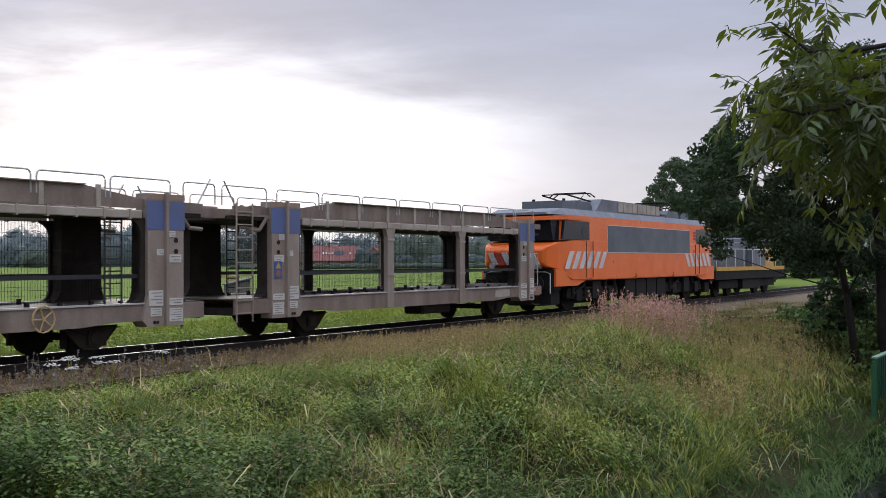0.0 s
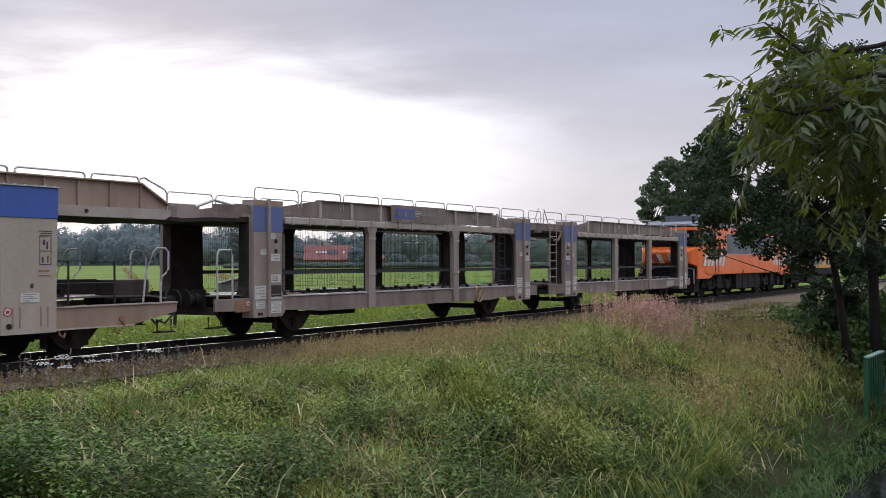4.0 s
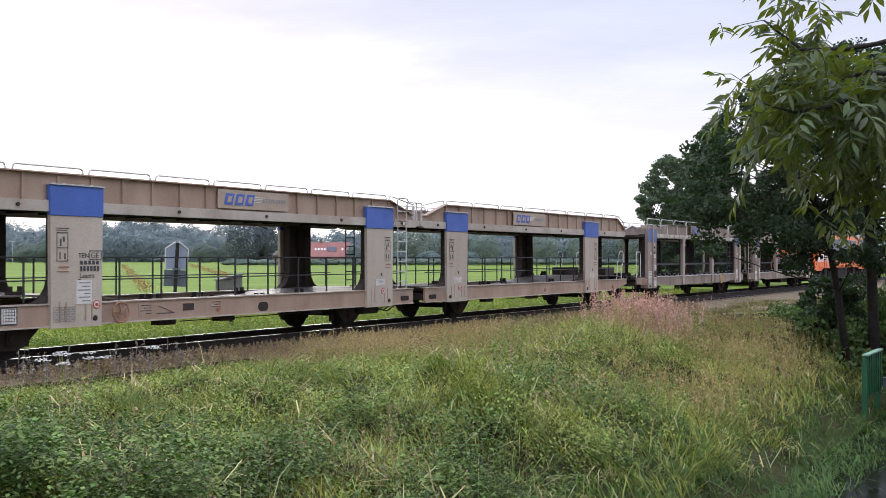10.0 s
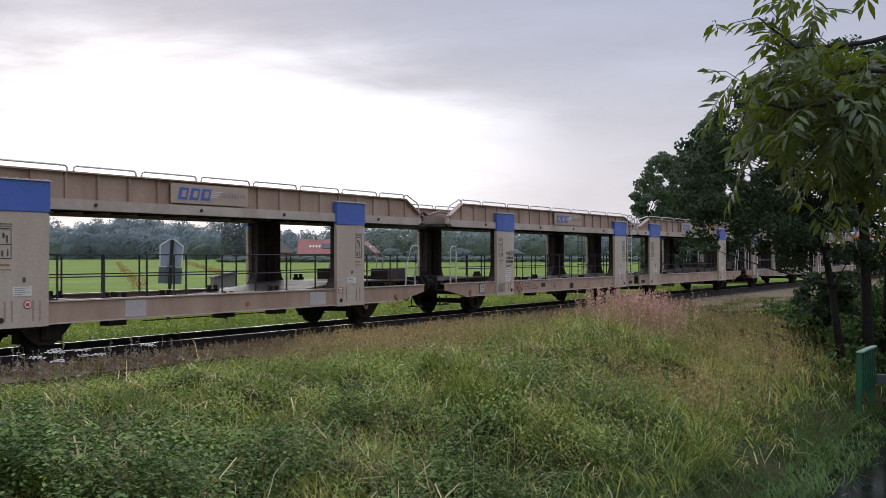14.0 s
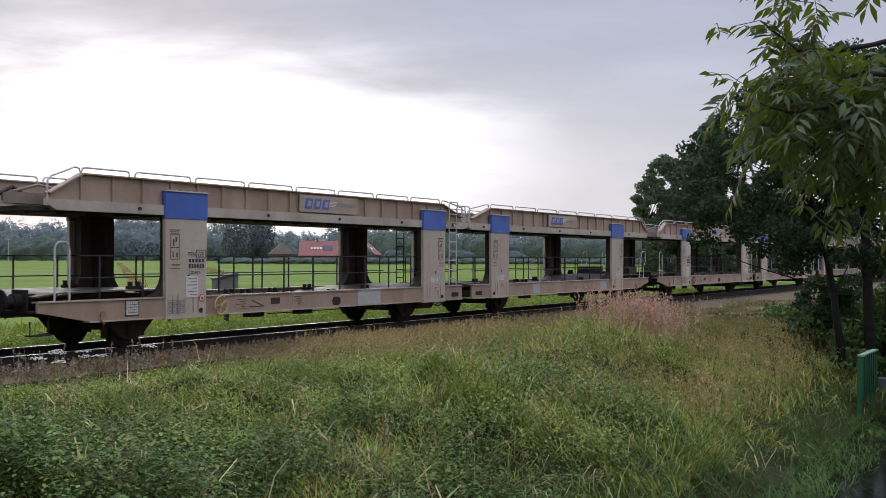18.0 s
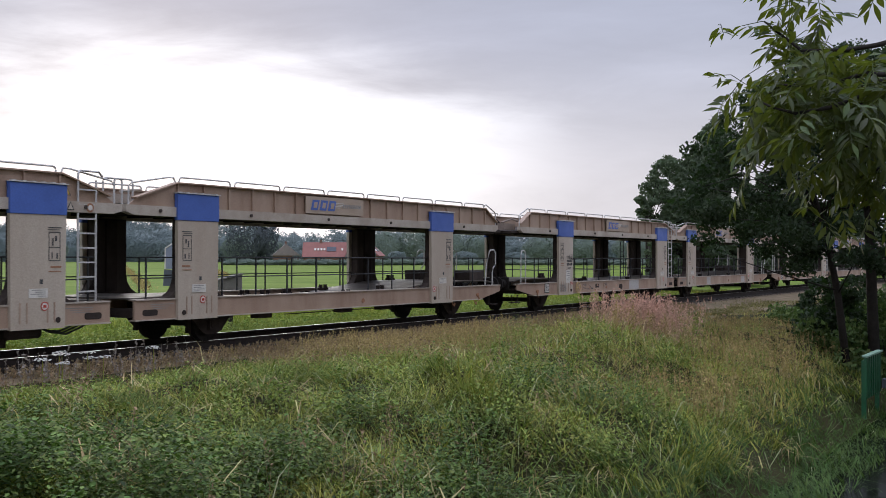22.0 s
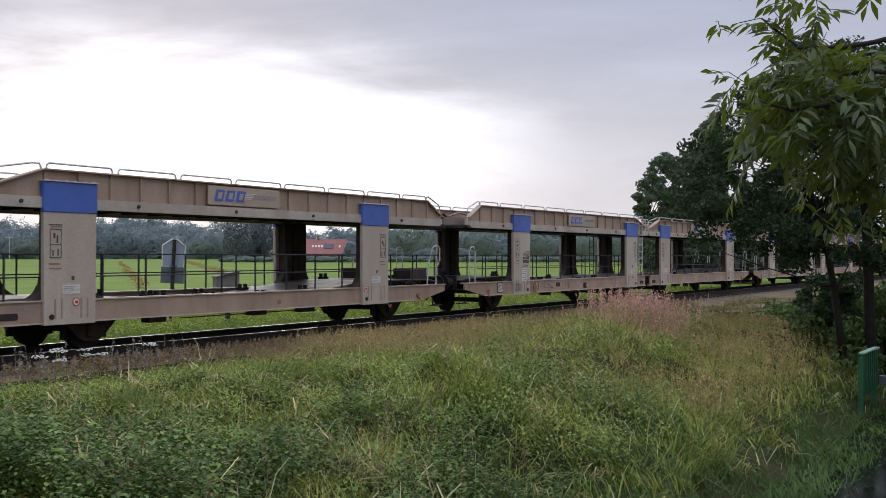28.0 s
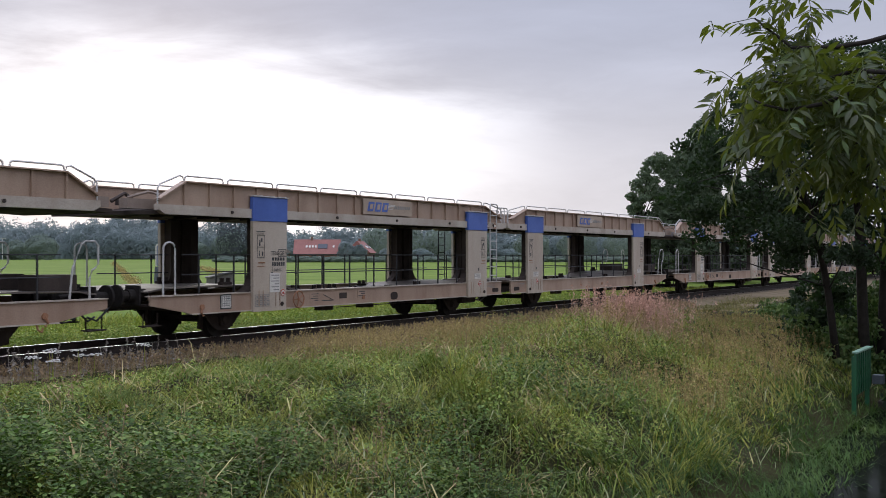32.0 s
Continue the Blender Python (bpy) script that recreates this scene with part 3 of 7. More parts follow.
def ring_mark(parent, x, y, z, r, mat=None):
    bm = bmesh.new()
    disc(bm, x, y - 0.003, z, r, 0.006, 16)
    a = part("round_sign", bm, mat or RED, parent, "small round red and white sign")
    s = -1 if y < 0 else 1
    bm = bmesh.new()
    disc(bm, x, y + s * 0.004 - 0.002, z, r * 0.78, 0.004, 16)
    b = part("sign_face", bm, WHITE, a)
    bm = bmesh.new()
    box(bm, x - r * 0.4, x + r * 0.4, y + s * 0.008 - 0.002, y + s * 0.008 + 0.002, z - r * 0.35, z + r * 0.3)
    part("sign_symbol", bm, mat or RED, a)


def hand_wheel(parent, x, y, z, mat, r=0.17):
    bm = bmesh.new()
    pts = [(x + r * math.cos(2 * math.pi * i / 16), y, z + r * math.sin(2 * math.pi * i / 16)) for i in range(17)]
    tube(bm, pts, 0.017, 6)
    for k in range(5):
        a = 2 * math.pi * k / 5
        tube(bm, [(x, y, z), (x + r * math.cos(a), y, z + r * math.sin(a))], 0.013, 5)
    disc(bm, x, y - 0.02, z, 0.035, 0.04, 8)
    part("brake_handwheel", bm, mat, parent, "painted spoked brake handwheel")


def ladder(parent, x0, x1, y, z0, z1, n, mat, dy=0.0):
    bm = bmesh.new()
    for x in (x0, x1):
        tube(bm, [(x, y, z0), (x, y, z1)], 0.02, 6)
    for k in range(n):
        z = z0 + (z1 - z0) * (k + 0.7) / (n + 0.4)
        box(bm, x0, x1, y - 0.02, y + 0.02, z - 0.014, z + 0.014)
    return part("ladder", bm, mat, parent, "galvanised steel ladder")


def coupling(parent, x, sx, centre_z=0.98):
    """Buffers, hook and hoses on an outer end at x; sx points outwards."""
    for s in (-1, 1):
        bm = bmesh.new()
        for k, (r, a, b) in enumerate(((0.13, -0.30, 0.16), (0.10, 0.16, 0.38))):
            tube(bm, [(x + sx * a, s * 0.875, centre_z), (x + sx * b, s * 0.875, centre_z)], r, 14)
        tube(bm, [(x + sx * 0.38, s * 0.875, centre_z), (x + sx * 0.43, s * 0.875, centre_z)], 0.22, 18)
        box(bm, x + sx * -0.02 - 0.02, x + sx * -0.02 + 0.02, s * 0.875 - 0.2, s * 0.875 + 0.2, centre_z - 0.2, centre_z + 0.2)
        part("buffer", bm, WHEEL, parent, "dark greasy steel buffer")
    bm = bmesh.new()
    tube(bm, [(x, 0, centre_z - 0.02), (x + sx * 0.35, 0, centre_z - 0.02)], 0.05, 8)
    tube(bm, [(x + sx * 0.35, 0, centre_z), (x + sx * 0.5, 0, centre_z + 0.06), (x + sx * 0.45, 0, centre_z + 0.13)], 0.04, 8)
    part("coupling_hook", bm, WHEEL, parent)
    for s in (-1, 1):
        bm = bmesh.new()
        tube(bm, [(x, s * 0.35, centre_z - 0.1), (x + sx * 0.2, s * 0.36, centre_z - 0.32), (x + sx * 0.42, s * 0.34, centre_z - 0.5), (x + sx * 0.62, s * 0.30, centre_z - 0.42)], 0.022, 6)
        part("brake_hose", bm, DKSTEEL, parent)
    for s in (-1, 1):
        # shunter's step hung under the corner
        bm = bmesh.new()
        tube(bm, [(x - sx * 0.35, s * 1.2, 0.62), (x - sx * 0.35, s * 1.2, 0.40), (x + sx * 0.02, s * 1.2, 0.36), (x + sx * 0.02, s * 1.2, 0.62)], 0.02, 6)
        box(bm, min(x - sx * 0.38, x + sx * 0.05), max(x - sx * 0.38, x + sx * 0.05), s * 1.2 - 0.1, s * 1.2 + 0.1, 0.36, 0.385)
        part("shunter_step", bm, DKBROWN, parent)


def beige_unit(axles, label, ramps):
    """One half of a beige two-level car carrier. Local x runs from the inner end (-6.3) to the outer end (8.15)."""
    u = thing("car_carrier_wagon", label, "railway wagon", "wagons of the train")
    XI, XO = -6.30, 8.15
    PX = (-4.69, 4.69)
    for s in (-1, 1):
        # sole bar: web, top and bottom flange
        bm = bmesh.new()
        ya, yb = sorted((s * 1.33, s * 1.38))
        slab(bm, [(XI, 0.58), (7.05, 0.58), (XO, 0.78), (XO, 0.95), (XI, 0.95)], ya, yb)
        sill = part("sole_bar", bm, BEIGE, u, "dusty beige steel sole bar")
        bm = bmesh.new()
        ya, yb = sorted((s * 1.22, s * 1.41))
        slab(bm, [(XI, 0.95), (XO, 0.95), (XO, 0.975), (XI, 0.975)], ya, yb)
        slab(bm, [(XI, 0.555), (7.05, 0.555), (7.05, 0.58), (XI, 0.58)], ya, yb)
        part("flange", bm, FLANGE, sill)
        # upper beam: web with ribs, pale lower flange
        bm = bmesh.new()
        ya, yb = sorted((s * 1.30, s * 1.34))
        slab(bm, [(-6.42, 2.80), (7.95, 2.80), (7.88, 2.90), (7.2, 3.27), (-5.18, 3.27), (-6.15, 2.98), (-6.30, 2.88)], ya, yb)
        web = part("upper_beam", bm, BEIGE, u, "dusty beige plate girder of the upper deck")
        bm = bmesh.new()
        ya, yb = sorted((s * 1.26, s * 1.42))
        slab(bm, [(-6.55, 2.66), (-6.35, 2.60), (7.80, 2.60), (7.95, 2.68), (7.95, 2.795), (-6.55, 2.795)], ya, yb)
        part("lower_flange", bm, FLANGE, web, "pale grey lower flange")
        bm = bmesh.new()
        slab(bm, [(-5.21, 3.27), (7.22, 3.27), (7.22, 3.295), (-5.21, 3.295)], ya, yb)
        slab(bm, [(7.2, 3.27), (7.92, 2.88), (7.94, 2.905), (7.22, 3.295)], ya, yb)
        slab(bm, [(-5.21, 3.27), (-6.28, 2.92), (-6.30, 2.945), (-5.21, 3.295)], ya, yb)
        part("top_flange", bm, BEIGE, web)
        for k in range(18):
            x = -5.18 + 0.73 * k
            if abs(x - (-0.10 if s < 0 else -0.03)) < 1.2 or x > 7.25:
                continue
            bm = bmesh.new()
            ya2, yb2 = sorted((s * 1.34, s * 1.385))
            box(bm, x - 0.018, x + 0.018, ya2, yb2, 2.80, 3.268)
            part("rib", bm, BEIGE, web)
        for x in (-3.1, -0.4, 2.2, 5.9, -5.7):
            bm = bmesh.new()
            disc(bm, x, s * 1.42 - (0.03 if s < 0 else 0.0), 2.70, 0.035, 0.03, 10)
            part("bolt", bm, INNER, web)
        xc = -0.10 if s < 0 else -0.03
        brand_plate(u, s, xc - 1.12, xc + 1.12, 2.83, 3.23, s * 1.40, PLATE)
        # railing hoops on the top deck
        spans = [(-5.12 + 1.60 * k, -5.12 + 1.60 * k + 1.46) for k in range(8)]
        for a, b in spans:
            if b > 7.3:
                b = 7.2
            bm = bmesh.new()
            loop_rail(bm, a, b, s * 1.34, 3.28, 3.40)
            part("railing_hoop", bm, STEEL, u, "low bent-pipe railing hoop")
        bm = bmesh.new()
        tube(bm, [(7.22, s * 1.34, 3.26), (7.25, s * 1.34, 3.38), (7.34, s * 1.34, 3.40), (7.86, s * 1.34, 3.20), (7.93, s * 1.34, 3.12), (7.93, s * 1.34, 2.8)], 0.018, 6)
        part("railing_hoop", bm, STEEL, u)
        bm = bmesh.new()
        tube(bm, [(-5.22, s * 1.34, 3.28), (-5.27, s * 1.34, 3.38), (-5.42, s * 1.34, 3.38), (-6.35, s * 1.34, 3.22), (-6.42, s * 1.34, 3.15), (-6.42, s * 1.34, 2.8)], 0.018, 6)
        part("railing_hoop", bm, STEEL, u)
        # pillars: pale box with a blue cap
        for j, px in enumerate(PX):
            bm = bmesh.new()
            ya, yb = sorted((s * 1.37, s * 1.45))
            slab(bm, [(px - 0.55, 0.535), (px + 0.55, 0.535), (px + 0.57, 2.53), (px - 0.57, 2.53)], ya, yb)
            pil = part("pillar", bm, PALE, u, "pale grey-beige box pillar with a blue top")
            bm = bmesh.new()
            ya, yb = sorted((s * 1.36, s * 1.468))
            box(bm, px - 0.578, px + 0.578, ya, yb, 2.53, 3.07)
            part("blue_cap", bm, BLUE, pil, "faded blue painted cap", bevel=0.008)
            bm = bmesh.new()
            ya, yb = sorted((s * 1.36, s * 1.495))
            box(bm, px - 0.59, px + 0.59, ya, yb, 3.072, 3.09)
            for k in range(6):
                box(bm, px - 0.50 + 0.2 * k - 0.03, px - 0.50 + 0.2 * k + 0.03, ya + 0.02, yb - 0.02, 3.09, 3.105)
            part("cap_plate", bm, STEEL, pil)
            # dark inner column that carries the deck, dark on every face, with flared foot
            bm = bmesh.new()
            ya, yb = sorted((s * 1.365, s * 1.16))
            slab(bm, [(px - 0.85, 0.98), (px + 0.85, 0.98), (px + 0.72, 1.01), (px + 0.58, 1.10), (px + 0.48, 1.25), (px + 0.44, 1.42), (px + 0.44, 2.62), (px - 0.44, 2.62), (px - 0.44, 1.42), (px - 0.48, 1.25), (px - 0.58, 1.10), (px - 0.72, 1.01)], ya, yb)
            col = part("inner_column", bm, INNER, u, "dark brown inner column with a flared foot")
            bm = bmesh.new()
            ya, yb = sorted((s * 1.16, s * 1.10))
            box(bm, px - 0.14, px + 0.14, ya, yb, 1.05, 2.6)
            part("guide_channel", bm, DKBROWN, col)
            y = s * 1.456
            sx = 1 if s < 0 else -1
            q = px + (0.30 if j else -0.34)
            marks(pil, [(q - 0.10, q + 0.14, 2.22, 2.235), (q - 0.10, q - 0.09, 1.72, 2.22), (q + 0.13, q + 0.14, 1.72, 2.22), (q - 0.10, q + 0.14, 1.955, 1.967),
                        (q - 0.10, q + 0.14, 1.72, 1.732), (q - 0.03, q + 0.01, 2.07, 2.16), (q + 0.04, q + 0.07, 1.99, 2.12), (q - 0.05, q - 0.02, 1.76, 1.86), (q + 0.06, q + 0.08, 1.76, 1.88),
                        (q - 0.12, q + 0.16, 2.30, 2.315), (q - 0.08, q + 0.16, 2.265, 2.275), (px + sx * 0.05 - 0.03, px + sx * 0.05 + 0.03, 1.32, 1.40)], y, INK, "stencil_mark", "black stencilled operating signs")
            marks(pil, [(q - 0.12, q + 0.10, 1.60, 1.63), (q - 0.12, q + 0.14, 1.53, 1.545)], y, ORANGEBR, "orange_marks")
            ring_mark(pil, px + (sx * 0.12 if j == 0 else -0.43), y, 0.93, 0.08)
            if ramps or j == 0:
                label_plate(pil, px - 0.18, px + 0.20, 1.08, 1.24, y, 4)
            for k in (-0.325, -0.185, 0.235, 0.375):
                marks(pil, [(px + k - 0.015, px + k + 0.015, 0.64, 1.0)], y, BEIGE, "step_rib")
            # dark disc stands in for the shade inside the drain hole
            bm = bmesh.new()
            disc(bm, px - 0.40, y - 0.01, 0.68, 0.05, 0.02, 12)
            part("drain_hole", bm, DKBROWN, pil)
        # lower deck handrail: posts and three wires
        for z in (1.79, 1.38):
            bm = bmesh.new()
            tube(bm, [(-6.1, s * 1.25, z), (7.2, s * 1.25, z)], 0.013, 5)
            part("handrail_wire", bm, DKSTEEL, u, "thin black handrail wire")
        for k in range(13):
            x = -5.9 + 1.05 * k
            if min(abs(x - p) for p in PX) < 0.75:
                continue
            bm = bmesh.new()
            box(bm, x - 0.014, x + 0.014, s * 1.25 - 0.014, s * 1.25 + 0.014, 0.95, 1.80)
            part("handrail_post", bm, DKSTEEL, u)
        # grab rails at the outer end
        bm = bmesh.new()
        if not ramps:
            loop_rail(bm, 7.42, 7.74, s * 1.30, 0.98, 2.04, 0.02, 0.14)
        else:
            tube(bm, [(7.35, s * 1.30, 0.98), (7.42, s * 1.30, 1.55), (7.62, s * 1.30, 1.98), (7.70, s * 1.30, 2.04), (7.92, s * 1.30, 2.04), (8.0, s * 1.30, 1.96), (8.0, s * 1.30, 1.62), (7.93, s * 1.30, 1.54), (7.86, s * 1.30, 1.50), (7.80, s * 1.30, 1.35), (7.80, s * 1.30, 0.98)], 0.02, 8)
        part("grab_rail", bm, STEEL, u, "galvanised looped grab rail")
        # small brackets and ties under the sole bar
        bm = bmesh.new()
        for x in (-2.4, 0.6, 2.3):
            box(bm, x - 0.22, x + 0.22, s * 1.1 - 0.12, s * 1.1 + 0.12, 0.44, 0.56)
        tube(bm, [(-1.8, s * 1.25, 0.50), (2.0, s * 1.25, 0.50)], 0.012, 5)
        part("underframe_gear", bm, DKBROWN, u)
        marks(u, [(-5.9, -5.3, 0.86, 0.872), (-5.9, -5.4, 0.82, 0.830), (-5.85, -5.45, 0.78, 0.790)], s * 1.383, INKGREY, "sole_bar_mark")
        bm = bmesh.new()
        disc(bm, 1.05, s * 1.385 - 0.012, 0.72, 0.055, 0.024, 12)
        part("lashing_eye", bm, ORANGEBR, u, "rusty round lashing eye")
        bm = bmesh.new()
        disc(bm, 6.75, s * 1.385 - 0.03, 0.70, 0.06, 0.06, 10)
        tube(bm, [(6.75, s * 1.40, 0.70), (6.80, s * 1.42, 0.58), (6.74, s * 1.42, 0.52)], 0.025, 6)
        part("lashing_hook", bm, ORANGEBR, u, "rusty lashing hook")
    # openings in the sole bar, their shaded depth drawn as flat dark plates
    for x0, x1, s in ((-6.1, -5.72, -1), (-6.1, -5.72, 1), (-0.50, -0.18, 1)):
        bm = bmesh.new()
        xm, zm, hw, hh = (x0 + x1) / 2, 0.71, (x1 - x0) / 2, 0.06 if x0 < -1 else 0.10
        k = 0.045 if x0 < -1 else 0.09
        ring = arc(xm + hw - k, zm + hh - k, k, 0, 90, 3) + arc(xm - hw + k, zm + hh - k, k, 90, 180, 3) + arc(xm - hw + k, zm - hh + k, k, 180, 270, 3) + arc(xm + hw - k, zm - hh + k, k, 270, 360, 3)
        slab(bm, ring, s * 1.385 - 0.004, s * 1.385 + 0.004)
        part("pocket", bm, DKBROWN, u, "flat dark oval for an opening in the sole bar")
    # lower deck, dished between the axles and rising over the outer ones
    bm = bmesh.new()
    st = [(-6.25, 1.00), (-5.0, 1.02), (-3.0, 0.96), (-1.0, 0.84), (1.5, 0.84), (3.2, 0.98), (4.6, 1.12), (6.2, 1.14), (7.6, 1.12), (8.05, 1.06)]
    slab(bm, st + [(x, z - 0.03) for x, z in st[::-1]], -1.2, 1.2)
    part("lower_deck", bm, DECK, u, "worn steel plate lower deck")
    for s in (-1, 1):
        for x in (-2.1, -0.7, 0.9, 2.4, 5.6):
            bm = bmesh.new()
            z = np.interp(x, [a for a, _ in st], [b for _, b in st])
            box(bm, x - 0.16, x + 0.16, s * 0.95 - 0.06, s * 0.95 + 0.06, z, z + 0.06)
            box(bm, x - 0.12, x - 0.08, s * 0.95 - 0.05, s * 0.95 + 0.05, z + 0.06, z + 0.15)
            box(bm, x + 0.08, x + 0.12, s * 0.95 - 0.05, s * 0.95 + 0.05, z + 0.06, z + 0.15)
            part("wheel_chock", bm, DKBROWN, u, "dark wheel chock on the deck")
    for y0, x0, x1 in ((0.75, 6.5, 7.75), (-0.75, 6.9, 7.75)) if ramps else ():
        bm = bmesh.new()
        box(bm, x0, x1, y0 - 0.28, y0 + 0.28, 1.12, 1.42)
        part("end_ramp", bm, INNER, u, "dark folded loading ramp plate", bevel=0.01)
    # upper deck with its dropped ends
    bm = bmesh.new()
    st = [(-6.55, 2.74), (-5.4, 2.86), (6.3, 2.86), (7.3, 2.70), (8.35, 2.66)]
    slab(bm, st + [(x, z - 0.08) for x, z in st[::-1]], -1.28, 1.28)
    part("upper_deck", bm, DKBROWN, u, "dark underside of the upper deck")
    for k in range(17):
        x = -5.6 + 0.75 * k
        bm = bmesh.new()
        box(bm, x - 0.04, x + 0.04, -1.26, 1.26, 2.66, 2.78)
        part("cross_bearer", bm, DKBROWN, u)
    for s in (-1, 1):
        bm = bmesh.new()
        box(bm, 7.70, 8.45, s * 0.95 - 0.12, s * 0.95 + 0.12, 2.70, 2.90)
        part("bridge_plate", bm, GREYW, u, "hinged bridge plate of the upper deck")
        bm = bmesh.new()
        tube(bm, [(7.3, s * 1.1, 2.95), (7.9, s * 1.05, 3.05), (8.3, s * 0.9, 2.92)], 0.03, 6)
        part("guide_rail", bm, GREYW, u, "worn bent guide rail")
        bm = bmesh.new()
        tube(bm, [(7.7, s * 0.6, 2.8), (8.1, s * 0.6, 3.02), (8.4, s * 0.55, 2.85)], 0.04, 6)
        box(bm, 7.75, 8.2, s * 0.6 - 0.16, s * 0.6 + 0.16, 2.78, 2.92)
        part("lifting_bow", bm, INNER, u, "dark greasy lifting gear of the bridge plate")
    bm = bmesh.new()
    box(bm, -6.55, -5.9, -0.9, 0.9, 2.84, 3.02)
    tube(bm, [(-6.5, -1.2, 3.05), (-6.0, -1.2, 3.10)], 0.03, 6)
    part("deck_hinge", bm, FLANGE, u)
    for s in (-1, 1):
        bm = bmesh.new()
        loop_rail(bm, -6.95, -6.5, s * 1.25, 2.8, 3.28)
        part("railing_hoop", bm, STEEL, u)
    # cross members and coupler of the lower frame
    bm = bmesh.new()
    for x in (-6.25, -4.0, -1.5, 1.5, 4.0, 7.0, 8.05):
        box(bm, x - 0.06, x + 0.06, -1.33, 1.33, 0.62 if x < 7.5 else 0.76, 0.80 if abs(x) > 1.6 else 0.74)
        part("cross_member", bm, DKBROWN, u)
        bm = bmesh.new()
    box(bm, -6.9, -6.2, -0.2, 0.2, 0.62, 0.9)
    part("underframe", bm, DKBROWN, u)
    coupling(u, 8.15, 1)
    for x in axles:
        axle_gear(u, x)
        wheelset(u, x)
    return u


def lengthen(u, k):
    """Set the drawn lengths of a wagon to their true length; the wheels stay round."""
    for o in u.children_recursive:
        if o.name.startswith("wheelset") or o.name.startswith("lettering"):
            o.location.x *= k
        elif o.type == "MESH" and not o.parent.name.startswith("wheelset"):
            for v in o.data.vertices:
                v.co.x *= k


def repair_plate(u, x0, x1, z0, z1, y):
    bm = bmesh.new()
    box(bm, x0, x1, y - 0.004, y + 0.004, z0, z1)
    part("repair_plate", bm, GREYPATCH, u, "plain light grey repainted patch")


def side_a_gear(u):
    """What only the first kind of unit carries: its ladder on the field side and more hooks."""
    # black instead of galvanised: the backlit darkness is put into the colour
    ladder(u, -6.20, -5.80, 1.38, 0.98, 2.78, 7, DKSTEEL)
    for x in (5.35, 6.6):
        bm = bmesh.new()
        tube(bm, [(x, -1.36, 0.58), (x + 0.02, -1.38, 0.47), (x + 0.1, -1.38, 0.42), (x + 0.14, -1.37, 0.50)], 0.02, 6)
        part("lashing_hook", bm, ORANGEBR, u, "rusty lashing hook")


def side_b_gear(u):
    """What only the second side carries: ladder, placard, handwheel, numbers."""
    ladder(u, -5.95, -5.55, 1.40, 0.98, 3.2, 8, STEEL)
    bm = bmesh.new()
    tube(bm, [(-5.55, 1.40, 3.2), (-5.55, 1.40, 3.3), (-5.6, 1.40, 3.36), (-6.05, 1.36, 3.36), (-6.15, 1.34, 3.28)], 0.02, 6)
    part("grab_rail", bm, STEEL, u)
    bm = bmesh.new()
    box(bm, 5.90, 6.18, 1.386, 1.40, 0.66, 0.92)
    pl = part("placard", bm, WHITE, u, "white gridded load placard")
    bm = bmesh.new()
    box(bm, 5.87, 6.21, 1.381, 1.388, 0.63, 0.95)
    part("placard_frame", bm, INK, pl, "black placard frame")
    marks(pl, [(5.92, 6.16, 0.70 + 0.05 * k, 0.708 + 0.05 * k) for k in range(5)] + [(5.93 + 0.055 * k, 5.938 + 0.055 * k, 0.68, 0.91) for k in range(5)], 1.402, INK)
    hand_wheel(u, 3.69, 1.45, 0.76, ORANGEBR, 0.19)
    label_plate(u, 2.85, 3.20, 0.66, 0.90, 1.385, 4, BEIGE, INK)
    label_plate(u, 0.95, 1.30, 0.72, 0.90, 1.385, 3, BEIGE, INK)
    bm = bmesh.new()
    box(bm, 1.75, 2.05, 1.381, 1.388, 0.72, 0.86)
    part("blanking_plate", bm, INNER, u, "small dark square plate")
    bm = bmesh.new()
    slab(bm, [(2.30, 0.70), (2.34, 0.70), (2.72, 0.84), (2.68, 0.84)], 1.382, 1.390)
    box(bm, 2.28, 2.74, 1.380, 1.385, 0.68, 0.70)
    part("lever_sign", bm, INK, u, "black slanted lever mark")
    # warning signs beside the ladder
    for x, z, r, mat, word in ((-5.37, 2.70, 0.085, PALE, "pale warning triangle"), (-5.29, 2.96, 0.085, YELLOW, "yellow warning triangle")):
        bm = bmesh.new()
        slab(bm, [(x - r, z - r * 0.8), (x + r, z - r * 0.8), (x, z + r)], 1.421, 1.426)
        tri = part("warning_triangle", bm, INK, u, word)
        bm = bmesh.new()
        slab(bm, [(x - r * 0.68, z - r * 0.62), (x + r * 0.68, z - r * 0.62), (x, z + r * 0.70)], 1.427, 1.430)
        part("triangle_face", bm, mat, tri)
    bm = bmesh.new()
    disc(bm, -5.80, 1.421, 2.69, 0.085, 0.006, 16)
    part("warning_disc", bm, ORANGEBR, u, "orange-brown round warning sign")
    bm = bmesh.new()
    disc(bm, -5.80, 1.428, 2.69, 0.05, 0.004, 12)
    part("disc_face", bm, WHITE, u)
    # brake hoses hanging between the two halves
    for k in range(3):
        bm = bmesh.new()
        tube(bm, [(-5.0 - 0.1 * k, 1.0 - 0.15 * k, 0.58), (-5.25 - 0.08 * k, 1.02 - 0.15 * k, 0.44), (-5.6 - 0.05 * k, 1.02 - 0.15 * k, 0.38 + 0.02 * k), (-6.0, 0.98 - 0.15 * k, 0.50), (-6.2, 0.95 - 0.15 * k, 0.60)], 0.02, 6)
        part("brake_hose", bm, DKSTEEL, u, "hanging black brake hose")
    bm = bmesh.new()
    box(bm, -4.95, -4.2, 0.9, 1.25, 0.36, 0.58)
